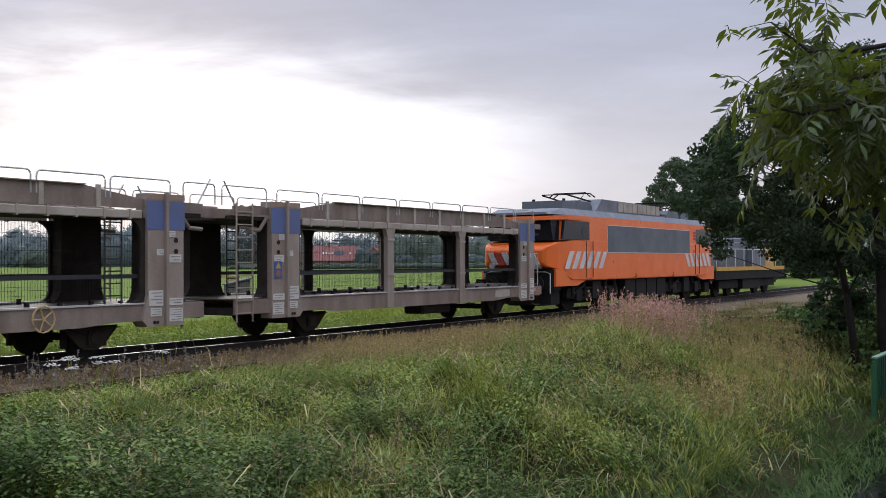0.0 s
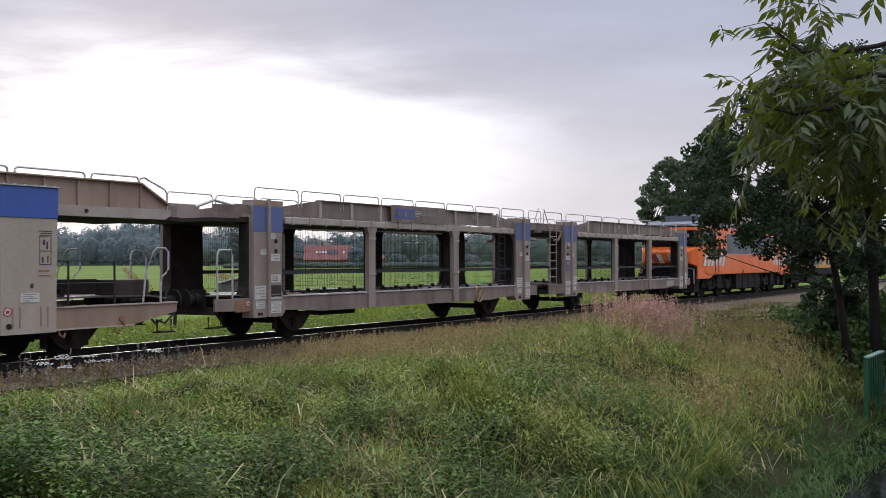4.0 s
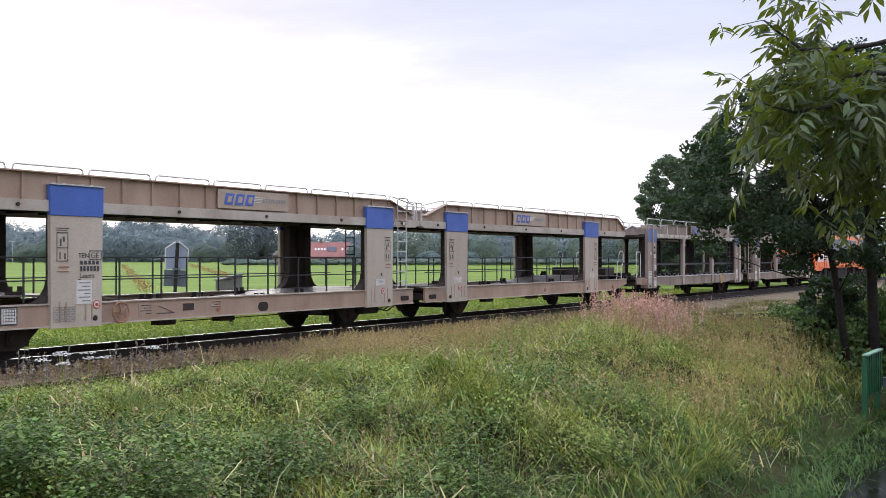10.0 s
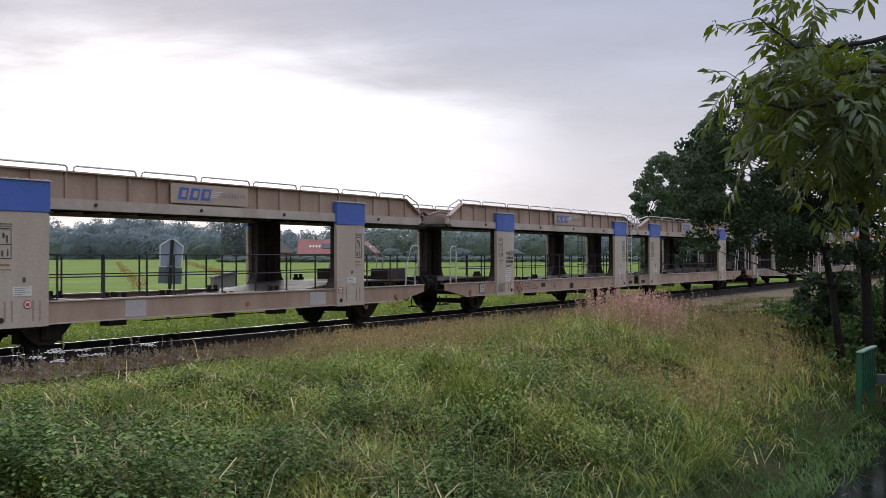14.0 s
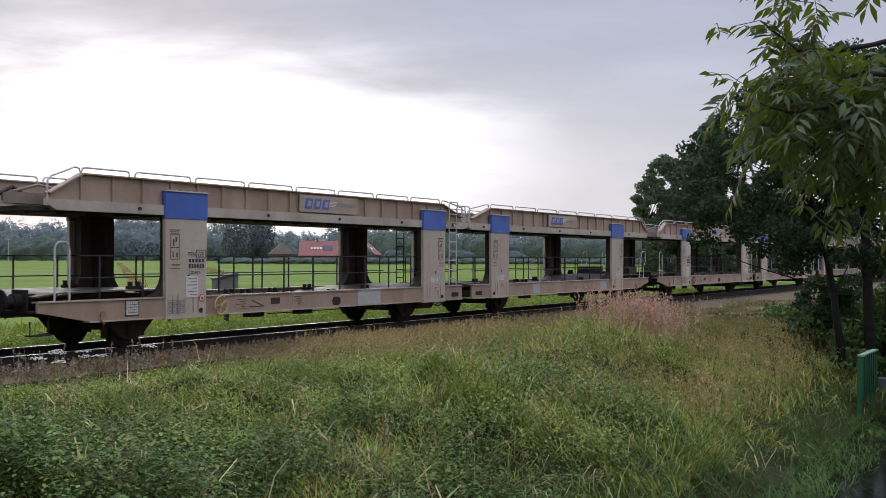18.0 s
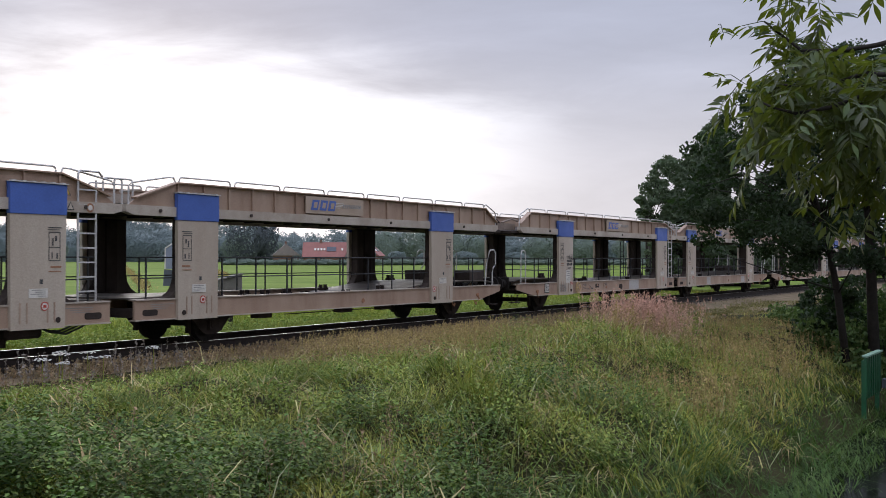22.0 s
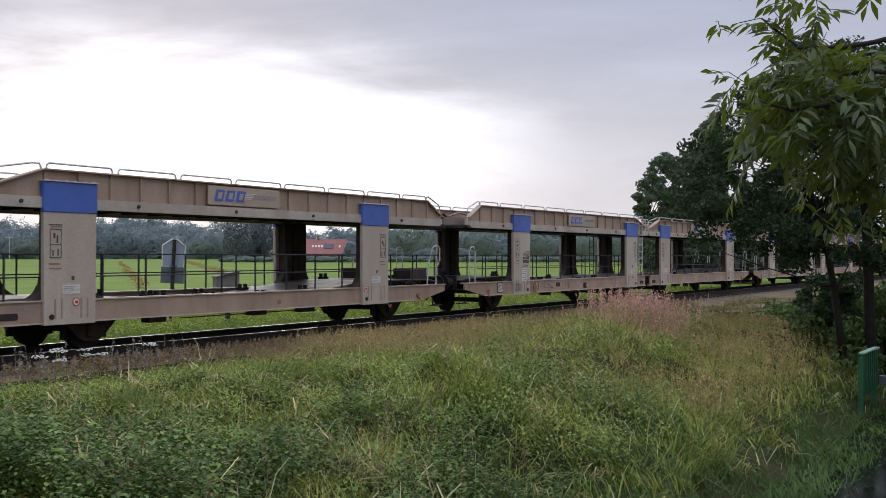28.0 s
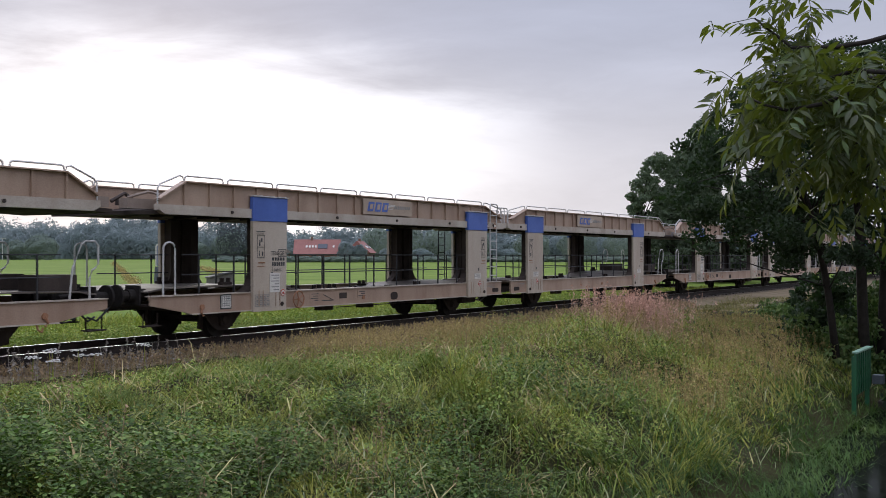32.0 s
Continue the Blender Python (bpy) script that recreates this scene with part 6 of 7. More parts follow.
# ---------------------------------------------------------------- trees near the track
def clump_tree(name, base, trunks, clumps, leaf, mat, seed, label, per=300, category="tree"):
    """Trunks, a limb from a trunk to every clump of leaves, and the leaves."""
    rng = np.random.default_rng(seed)
    base = Vector(base)
    u = thing(name, label, category, m=Matrix.Translation(base))
    tops = []
    for dx, dy, lx, ly, hgt, r in trunks:
        bm = bmesh.new()
        pts = [Vector((dx, dy, -0.4)), Vector((dx + lx * 0.25, dy + ly * 0.25, hgt * 0.35)), Vector((dx + lx * 0.7, dy + ly * 0.5, hgt * 0.7)), Vector((dx + lx, dy + ly, hgt))]
        tube(bm, pts, r, 8, r * 0.6)
        tops.append((pts, r))
        part("trunk", bm, BARK, u, "dark slender trunk", smooth=True)
    cs = [Vector(c[:3]) - base for c in clumps]
    bm = bmesh.new()
    for c in cs[::max(1, len(cs) // 140)]:
        pts, r = min(tops, key=lambda q: (q[0][2] - c).length)
        k = rng.random()
        a = pts[2].lerp(pts[3], k) if c.z > pts[2].z else pts[1].lerp(pts[2], k)
        mid = a.lerp(c, 0.5) + Vector(rng.normal(0, 0.12, 3)) + Vector((0, 0, 0.1))
        tube(bm, [a, mid, c], r * 0.22, 5, 0.006)
    part("limb", bm, BARK, u, "forking dark limbs", smooth=True)
    pts = []
    for c, spec in zip(cs, clumps):
        rad = spec[3]
        n = int(per * (rad / 0.45) ** 1.5)
        q = rng.normal(size=(n, 3))
        q /= np.linalg.norm(q, axis=1)[:, None]
        q *= (rng.random((n, 1)) ** 0.45) * rad
        q[:, 2] *= 0.62
        pts.append(np.array(c) + q)
    leaf_cloud("crown", np.concatenate(pts), leaf, mat, rng, u, "uneven crown of small dark leaves", stretch=1.5)
    return u


def crown_clumps(seed, n, d0, d1, sides, ups, rad, keep):
    """Centres of leaf clumps in a block ahead of the eye, kept by a rule on sideways and height shares."""
    rng = np.random.default_rng(seed)
    out = []
    while len(out) < n:
        s, t = rng.random(), rng.random()
        if not keep(s, t):
            continue
        d = rng.uniform(d0, d1)
        p = spot(d, (sides[0] + (sides[1] - sides[0]) * s) * d, (ups[0] + (ups[1] - ups[0]) * t) * d)
        out.append((p[0], p[1], p[2], rng.uniform(*rad)))
    return out


# big dark tree on the bank; shares run from its open side to its far side, and from below upwards
oak_keep = lambda s, t: t < 0.40 + 1.0 * s and t < 0.70 and t > np.interp(s, [0, 0.04, 0.13, 0.3, 1], [0.185, 0.155, 0.125, 0.09, 0.07]) + 0.03 * math.sin(40 * s) and (t > 0.21 or math.sin(97 * s + 53 * t) > -0.1)
clump_tree("oak_tree", (25.0, 4.2, -0.45), [(0, 0, 0.2, 0.3, 4.6, 0.13), (0.75, -0.25, 0.3, -0.2, 4.9, 0.15), (1.3, -0.9, 0.9, -0.9, 4.4, 0.10), (-0.3, 0.5, -0.7, 0.7, 4.0, 0.09)],
           crown_clumps(41, 440, 21.5, 26.0, (0.223, 0.60), (-0.042, 0.30), (0.24, 0.50), oak_keep), 0.062, OAK, 42,
           "dark broad-leaved tree with several trunks on the bank", per=270)
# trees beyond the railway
# leaf colour lighter than OAK, with the haze of distance mixed in
OAKFAR = material("hazed_oak_leaf", (0.118, 0.148, 0.092), 0.7, 0.0, (0.06, 0.085, 0.05), 0.4, 0.7, 20, 0, island=0.4, spread=0.02, through=(0.09, 0.14, 0.06), spec=0.2)
far_keep = lambda s, t: t < np.interp(s, [0, 0.10, 0.19, 0.33, 0.45, 0.59, 0.66, 0.74, 1.0], [0.46, 0.60, 0.68, 0.74, 0.70, 0.76, 0.80, 0.90, 0.98]) and (s > 0.12 or t > 0.36)
p = spot(75, 16.4)
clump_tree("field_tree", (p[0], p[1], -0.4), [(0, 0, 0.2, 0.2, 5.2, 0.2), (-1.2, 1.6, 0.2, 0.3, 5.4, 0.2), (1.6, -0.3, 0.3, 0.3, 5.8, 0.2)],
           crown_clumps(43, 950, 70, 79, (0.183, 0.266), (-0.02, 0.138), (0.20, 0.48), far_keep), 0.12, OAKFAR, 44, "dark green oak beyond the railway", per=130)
p = spot(93, 25)
clump_tree("field_tree", (p[0], p[1], -0.4), [(0, 0, 0.2, 0.2, 5.2, 0.2), (-2, 1.6, 0.2, 0.3, 5.4, 0.2)],
           crown_clumps(45, 200, 86, 98, (0.236, 0.300), (-0.020, 0.085), (0.5, 0.9), lambda s, t: t < 0.8 + 0.2 * math.sin(20 * s)), 0.24, OAKFAR, 46, "dark green tree beyond the railway", per=100)
p = spot(140, 49)
clump_tree("field_tree", (p[0], p[1], -0.4), [(0, 0, 0.2, 0.2, 5.2, 0.25), (-3, 1.6, 0.2, 0.3, 5.4, 0.25)],
           crown_clumps(47, 160, 132, 150, (0.295, 0.405), (-0.015, 0.060), (0.9, 1.5), lambda s, t: t < 0.8 + 0.2 * math.sin(20 * s)), 0.4, OAKFAR, 48, "dark green tree beyond the railway", per=90)


def shrub(clumps, mat, seed, leaf, label, per=220):
    rng = np.random.default_rng(seed)
    c = np.mean([q[:3] for q in clumps], 0)
    u = thing("shrub", label, "shrub", "shrubs on the bank", m=Matrix.Translation((c[0], c[1], height(c[0], c[1]))))
    bm = bmesh.new()
    pts = []
    z0 = float(height(c[0], c[1]))
    for x, y, z, rad in clumps:
        tube(bm, [(0, 0, -0.1), ((x - c[0]) * 0.6, (y - c[1]) * 0.6, (z - z0) * 0.4), (x - c[0], y - c[1], z - z0)], 0.02, 5, 0.006)
        n = int(per * (rad / 0.4) ** 1.5)
        q = rng.normal(size=(n, 3))
        q /= np.linalg.norm(q, axis=1)[:, None]
        q *= (rng.random((n, 1)) ** 0.45) * rad
        pts.append(np.array((x - c[0], y - c[1], z - z0)) + q)
    part("stem", bm, BARK, u)
    leaf_cloud("foliage", np.concatenate(pts), leaf, mat, rng, u, "loose small leaves")


def shrub_at(seed, n, d, side, wide, tall, mat, leaf, label, per=220):
    rng = np.random.default_rng(seed)
    out = []
    c = spot(d, side)
    z = float(height(c[0], c[1]))
    for k in range(n):
        a, r = rng.random() * 6.28, wide * math.sqrt(rng.random())
        out.append((c[0] + r * math.cos(a), c[1] + r * math.sin(a), z + tall * rng.uniform(0.2, 0.85) * (1 - 0.5 * (r / wide) ** 2), rng.uniform(0.22, 0.42)))
    shrub(out, mat, seed, leaf, label, per)


WEEDDK = material("shrub_leaf", (0.125, 0.175, 0.056), 0.7, 0.0, (0.065, 0.10, 0.032), 0.8, 0.8, 20, 0, island=0.5, spread=0.03, through=(0.06, 0.12, 0.02), spec=0.2)
shrub_at(51, 12, 26.5, 9.7, 0.9, 1.1, OAK, 0.07, "dark low shrub under the tree")
shrub_at(52, 18, 27.0, 11.3, 1.3, 1.6, WEEDDK, 0.07, "green leafy shrub on the bank")
shrub_at(53, 6, 31.0, 9.9, 0.5, 0.55, WEEDDK, 0.07, "small green shrub near the track verge")
shrub_at(54, 18, 23.5, 10.0, 1.3, 1.9, WEEDDK, 0.08, "green leafy shrub beside the ditch")
shrub_at(55, 14, 34.0, 13.0, 1.6, 2.2, OAK, 0.09, "dark shrub at the end of the bank")
# two shrubs out of view, added so that the ditch mirrors something dark
shrub_at(57, 40, 19.0, 9.9, 1.6, 3.6, OAK, 0.09, "unseen tall dark shrub added to darken the ditch water")
shrub_at(58, 30, 26.0, 13.2, 1.8, 3.6, OAK, 0.09, "unseen tall dark shrub added to darken the ditch water")
shrub_at(59, 20, 25.5, 11.0, 1.3, 1.9, WEEDDK, 0.08, "green leafy shrub behind the ditch")
shrub_at(60, 34, 27.5, 12.2, 1.7, 3.2, WEEDDK, 0.08, "tall leafy shrub behind the ditch")
shrub_at(61, 14, 25.5, 9.3, 0.8, 1.1, WEEDDK, 0.07, "low green shrub under the tree")
shrub_at(62, 30, 26.5, 11.3, 1.4, 2.8, WEEDDK, 0.08, "tall leafy shrub behind the ditch")
shrub_at(63, 20, 26.0, 9.5, 0.9, 1.9, OAK, 0.08, "dark leafy shrub under the tree")
# mostly past the edge of view, added to darken the ditch reflection
shrub_at(64, 44, 31.0, 14.4, 2.2, 5.0, OAK, 0.09, "tall dark shrub along the ditch, added to be mirrored")
shrub_at(56, 8, 24.5, 9.9, 0.6, 0.7, WEEDDK, 0.07, "dark low shrub under the tree")


# ash branches reaching in over the bank
def ash_tree():
    rng = np.random.default_rng(61)
    c = spot(3.6, 3.2)
    u = thing("ash_tree", "ash tree with drooping leafy branches close by", "tree", m=Matrix.Translation((c[0], c[1], 0.1)))
    base = np.array((c[0], c[1], 0.1))
    bm = bmesh.new()
    tube(bm, [(0, 0, -0.3), (0.05, 0, 1.2), (0.0, 0.05, 2.4), (0.1, 0, 4.0)], 0.13, 10, 0.08)
    part("trunk", bm, BARK, u, "grey-brown ash trunk", smooth=True)
    rows = [(3.5, [(0.62, 0.31), (0.42, 0.262), (0.385, 0.258), (0.362, 0.262), (0.350, 0.258)]),
            (3.5, [(0.62, 0.26), (0.412, 0.203), (0.388, 0.201), (0.35, 0.203), (0.330, 0.225), (0.322, 0.238)]),
            (3.7, [(0.62, 0.20), (0.412, 0.168), (0.391, 0.162), (0.368, 0.178), (0.350, 0.195)]),
            (3.6, [(0.62, 0.16), (0.40, 0.176), (0.377, 0.169), (0.352, 0.168), (0.334, 0.172), (0.322, 0.162)]),
            (3.4, [(0.62, 0.12), (0.411, 0.160), (0.373, 0.146), (0.345, 0.142), (0.326, 0.150), (0.314, 0.160)]),
            (3.8, [(0.62, 0.14), (0.45, 0.125), (0.41, 0.11), (0.385, 0.100), (0.372, 0.092)]),
            (3.9, [(0.62, 0.10), (0.44, 0.100), (0.415, 0.085), (0.40, 0.078)]),
            (3.3, [(0.62, 0.18), (0.45, 0.19), (0.43, 0.165), (0.405, 0.150)]),
            (4.1, [(0.62, 0.18), (0.42, 0.165), (0.37, 0.152), (0.335, 0.146), (0.318, 0.134)])]
    anchors = []
    for d, line in rows:
        bm = bmesh.new()
        pts = [spot(d + 0.05 * k, a * d, b * d) - base for k, (a, b) in enumerate(line)]
        pts = [np.array((0.0, 0.0, pts[0][2] - 0.25))] + pts
        tube(bm, pts, 0.012, 6, 0.003)
        for a, b in zip(pts[1:], pts[2:]):
            for f in np.linspace(0, 1, 5):
                anchors.append(a + (b - a) * f)
        part("branch", bm, BARK, u, "thin dark ash branch", smooth=True)
    anchors = np.array(anchors)
    # leaf stations: along the branches and in the hanging mass
    starts = []
    for k in range(400):
        a = anchors[int(len(anchors) * rng.random() ** 0.75)] + rng.normal(0, 0.07, 3)
        q = a + base
        d = q[0] * AHEAD[0] + q[1] * AHEAD[1]
        if side_of(q[0], q[1]) > 0.362 and (q[2] - EYE[2]) / d > 0.184 and rng.random() < 0.85:
            continue
        starts.append(a)
    leaf_t = np.linspace(0, 1, 5)
    half = np.array([0.0, 0.62, 1.0, 0.62, 0.0])
    verts, quads, stalk = [], [], bmesh.new()
    toward = -ASIDE
    for a in starts:
        way = np.array([toward[0], toward[1], 0]) * rng.uniform(-0.6, 0.8) + np.append(AHEAD, 0) * rng.normal(0, 0.5) + np.array([0, 0, rng.uniform(-0.9, 0.35)])
        way /= np.linalg.norm(way)
        ln = rng.uniform(0.11, 0.18)
        up = np.array([0, 0, 1.0]) + rng.normal(0, 0.35, 3)
        side = np.cross(way, up)
        side /= np.linalg.norm(side)
        nrm = np.cross(side, way)
        end = a + way * ln + np.array([0, 0, -0.03])
        if side_of(end[0] + base[0], end[1] + base[1]) < 0.247:
            continue
        tube(stalk, [a, a + way * ln * 0.5 + np.array([0, 0, 0.005]), end], 0.0016, 3)
        sites = [(f, s) for f in (0.28, 0.48, 0.66, 0.84) for s in (-1, 1)] + [(1.0, 0)]
        for f, s in sites:
            b = a + (end - a) * f
            dirn = way * (0.55 if s else 1.0) + side * s * 0.85 + np.array([0, 0, -0.35]) + rng.normal(0, 0.16, 3)
            dirn /= np.linalg.norm(dirn)
            wid = np.cross(dirn, nrm + rng.normal(0, 0.25, 3))
            wid /= np.linalg.norm(wid)
            lift = np.cross(wid, dirn)
            L, W = rng.uniform(0.05, 0.082), rng.uniform(0.0075, 0.0115)
            i0 = len(verts)
            for t, h in zip(leaf_t, half):
                p = b + dirn * L * t - lift * L * 0.22 * t * t
                verts += [p - wid * W * h + lift * W * 0.35 * h, p, p + wid * W * h + lift * W * 0.35 * h]
            for k in range(4):
                j = i0 + 3 * k
                quads += [(j, j + 1, j + 4, j + 3), (j + 1, j + 2, j + 5, j + 4)]
    tagged(part("leaf_stalk", stalk, ASH, u), kind="stuff")
    ob = new("foliage", from_arrays("foliage", np.array(verts), np.array(quads), ASH))
    ob.data.shade_smooth()
    ob.parent = u
    tagged(ob, "pointed green ash leaflets", kind="stuff")


ash_tree()


# ---------------------------------------------------------------- green bank board at the ditch
def bank_board():
    u = thing("green_bank_board", "green painted ribbed steel board at the ditch", "weir board", m=pose(20.64, 3.64, -1.25))
    bm = bmesh.new()
    box(bm, 0, 1.5, -0.02, 0.02, 0.50, 1.26)
    part("plate", bm, GREENP, u, "dark green steel plate")
    for k in range(7):
        bm = bmesh.new()
        box(bm, 0.02 + 0.23 * k, 0.10 + 0.23 * k, -0.035, -0.02, 0.50, 1.25)
        part("rib", bm, GREENP, u)
    bm = bmesh.new()
    box(bm, -0.02, 1.52, -0.06, 0.05, 1.26, 1.29)
    part("top_edge", bm, STEELGREEN, u, "pale green top edge")
    for x in (0.08, 1.42):
        bm = bmesh.new()
        box(bm, x - 0.04, x + 0.04, -0.01, 0.07, -0.4, 1.2)
        part("post", bm, GREENP, u, "green steel post")
    v = thing("sluice_bar", "dark steel bars with a small box beside the board", "sluice", m=pose(22.3, 3.35, -1.25))
    bm = bmesh.new()
    tube(bm, [(0, 0, 0), (0.05, -0.05, 1.05)], 0.03, 6)
    tube(bm, [(0.0, -0.02, 0.62), (0.0, -1.6, 0.60)], 0.025, 6)
    tube(bm, [(0.0, -0.02, 0.42), (0.0, -1.6, 0.40)], 0.02, 6)
    part("bar", bm, DKSTEEL, v, "dark steel bar")
    bm = bmesh.new()
    box(bm, -0.12, 0.12, 0.05, 0.25, 0.55, 0.72)
    part("small_box", bm, PANEL, v)
    w = thing("timber_abutment", "weathered timber beam across the ditch edge", "beam", m=pose(22.3, 2.6, -1.3))
    bm = bmesh.new()
    box(bm, -0.15, 0.15, -1.6, 0.9, 0, 0.28)
    part("beam", bm, SLEEPER, w, bevel=0.02)


STEELGREEN = material("pale_green_edge", (0.22, 0.36, 0.26), 0.5)
bank_board()


# ---------------------------------------------------------------- grass and weeds
def chosen(rng, n, far, power, spread=0.47, near=5.5, lo=3.3, hi=15.2):
    x, y = wedge(n, rng, near, far, spread, power)
    ok = (y > lo) & (y < hi)
    return x[ok], y[ok]


def keep_by(rng, x, y, share):
    ok = rng.random(len(x)) < share
    return x[ok], y[ok]


def weed_leaves(name, x, y, hgt, leaf, mat, rng, label, per=9):
    """Leafy plants: folded two-part leaves set round each stem."""
    n = len(x)
    z = height(x, y)
    X = np.repeat(x, per) + rng.normal(0, 0.05, n * per)
    Y = np.repeat(y, per) + rng.normal(0, 0.05, n * per)
    H = np.repeat(z, per) + np.repeat(hgt, per) * rng.random(n * per) ** 0.6
    m = n * per
    a = rng.random(m) * 2 * np.pi
    drop = rng.uniform(-0.7, 0.35, m)
    d = np.stack([np.cos(a) * np.cos(drop), np.sin(a) * np.cos(drop), np.sin(drop)], -1)
    w = np.stack([-np.sin(a), np.cos(a), rng.normal(0, 0.25, m)], -1)
    u = np.cross(d, w)
    L = (leaf * rng.uniform(0.6, 1.35, m))[:, None]
    b = np.stack([X, Y, H], -1) + d * 0.02
    W = L * 0.28
    v = np.stack([b, b + d * L * 0.3 - w * W + u * W * 0.3, b + d * L * 0.68 - w * W * 0.8 + u * W * 0.2, b + d * L, b + d * L * 0.68 + w * W * 0.8 + u * W * 0.2, b + d * L * 0.3 + w * W + u * W * 0.3], 1)
    base = 6 * np.arange(m)[:, None]
    q = np.concatenate([base + np.array([0, 3, 2, 1]), base + np.array([0, 5, 4, 3])])
    ob = new(name, from_arrays(name, v.reshape(-1, 3), q, mat))
    tagged(ob, label, "weeds", kind="stuff")


def seed_heads(name, x, y, hgt, mat, rng, label, per=10, size=0.022, length=0.16, stem=0.004):
    """Thin stems that carry loose heads of small scales."""
    n = len(x)
    z = height(x, y)
    lean = rng.normal(0, 0.16, (n, 2))
    top = np.stack([x + lean[:, 0] * hgt, y + lean[:, 1] * hgt, z + hgt], -1)
    foot = np.stack([x, y, z], -1)
    s = np.array([ASIDE[0], ASIDE[1], 0]) * stem / 2
    v1 = np.stack([foot - s, foot + s, top + s * 0.5, top - s * 0.5], 1).reshape(-1, 3)
    f = rng.random((n, per, 1))
    c = top[:, None] - (top - foot)[:, None] / hgt[:, None, None] * f * length + rng.normal(0, 1, (n, per, 3)) * (0.006 + 0.022 * f)
    a = rng.normal(size=(n, per, 3)) * size * 0.5
    b = rng.normal(size=(n, per, 3)) * size * 0.3
    v2 = np.stack([c - a, c + b, c + a, c - b], 2).reshape(-1, 3)
    v = np.concatenate([v1, v2])
    ob = new(name, from_arrays(name, v, 4 * np.arange(len(v) // 4)[:, None] + np.arange(4), mat))
    tagged(ob, label, "grass", kind="stuff")


def tall(x, y):
    """How high plants stand, as a share: full on the near bank, low towards the rails and far along the bank."""
    return np.interp(y, [3, 9.0, 10.3, 11.6, 12.6, 14.2, 15.0], [1.0, 1.0, 0.80, 0.68, 0.62, 0.45, 0.20]) * np.interp(x, [0, 21, 28, 60], [1, 1, 0.38, 0.3]) * (1 - np.interp(x, [9, 13, 17], [0.32, 0.28, 0.0]) * np.interp(y, [6.3, 7.8], [0, 1]))


def gaps(x, y):
    """Share of plants kept, with dark open gaps between clumps."""
    return np.clip(3.2 * patch(3.4 * x, 3.4 * y, 21.0) - 0.70, 0.03, 1.0)


def hollow(x, y):
    """Share of the dark leafy hollow on the slope."""
    return np.exp(-((x - 13.7) / 1.7) ** 2 - ((y - 6.4) / 1.0) ** 2)


def cover():
    rng = np.random.default_rng(71)
    # mid-height green grass everywhere on the bank
    x, y = chosen(rng, 230000, 46, 1.5, lo=4.0, hi=15.0)
    x, y = keep_by(rng, x, y, np.where((x > 26) & (y > 10.6), 0.22, np.clip(0.15 + 1.3 * patch(1.9 * x, 1.9 * y, 10.9), 0.1, 1.0) * gaps(x, y)) * np.interp(y, [14.2, 15.0], [1, 0.35]) * np.where((side_of(x, y) > 0.13) & (y > 5.2), 0.5, 1.0) * (1 - 0.7 * hollow(x, y)))
    p = patch(x, y, 1.0)
    hgt = rng.uniform(0.16, 0.42, len(x)) * (0.5 + 0.5 * p + 0.7 * patch(3.4 * x, 3.4 * y, 21.0)) * tall(x, y) * np.interp(np.hypot(x, y), [9, 13], [0.5, 1.0])
    blades("grass", x, y, hgt, 0.008 + 0.00042 * np.hypot(x, y), 1.8, GRASS, rng, "unmown green grass on the bank")
    # long bent blades in tussocks
    x, y = chosen(rng, 100000, 34, 1.5, lo=4.3, hi=12.3)
    x, y = keep_by(rng, x, y, np.clip(1.6 * patch(x, y, 2.2) - 0.35, 0.05, 1) * gaps(x + 3, y))
    blades("tussock_grass", x, y, rng.uniform(0.35, 0.8, len(x)) * (0.5 + 0.6 * patch(3.4 * x + 10.2, 3.4 * y, 21.0)) * tall(x, y) * np.interp(np.hypot(x, y), [9, 13], [0.55, 1.0]), 0.010 + 0.0004 * np.hypot(x, y), 2.1, GRASSDK, rng, "long bent grass in tussocks", curl=1.5)
    # lush sedge at the ditch
    x, y = chosen(rng, 250000, 30, 1.2, near=8.5, lo=2.7, hi=5.4)
    x, y = keep_by(rng, x, y, np.clip(0.35 + gaps(x, y), 0, 1) * np.interp(y, [4.6, 5.4], [1, 0.3]))
    blades("sedge", x, y, rng.uniform(0.2, 0.55, len(x)) * (0.5 + 0.8 * patch(2.5 * x, 2.5 * y, 5.0)), 0.012, 2.1, SEDGE, rng, "lush arching sedge beside the ditch", curl=1.7, z0=np.maximum(height(x, y), -1.20))
    # leafy weeds
    x, y = chosen(rng, 88000, 32, 1.5, lo=4.6, hi=14.2)
    side = side_of(x, y)
    x, y = keep_by(rng, x, y, np.clip(1.7 * patch(x, y, 3.1) - 0.30 + 0.6 * (side < -0.12) * (y < 9.2) - 0.25 * (side < 0) * (y > 9.8), 0.04, 1) * np.where(side > 0.30, 0.3, 1) * gaps(x, y + 5) + 0.18 * (side > -0.05) * (side < 0.15) + 0.05 * (side > 0.15) * (side < 0.3) + 0.6 * hollow(x, y))
    near = np.hypot(x, y) < 10.7 + 1.6 * patch(x, y, 40.0)
    near = near | (hollow(x, y) > rng.uniform(0.2, 0.7, len(x)))
    hgt = rng.uniform(0.12, 0.5, len(x)) * (0.35 + 1.0 * patch(3.4 * x, 3.4 * y + 17, 21.0)) * tall(x, y)
    mid = ~near & (rng.random(len(x)) < np.where(side_of(x, y) < 0.03, 0.45, 0.8))
    weed_leaves("leafy_weeds", x[mid], y[mid], hgt[mid] * 0.85, 0.042, WEED, rng, "broad-leaved green weeds among the grass")
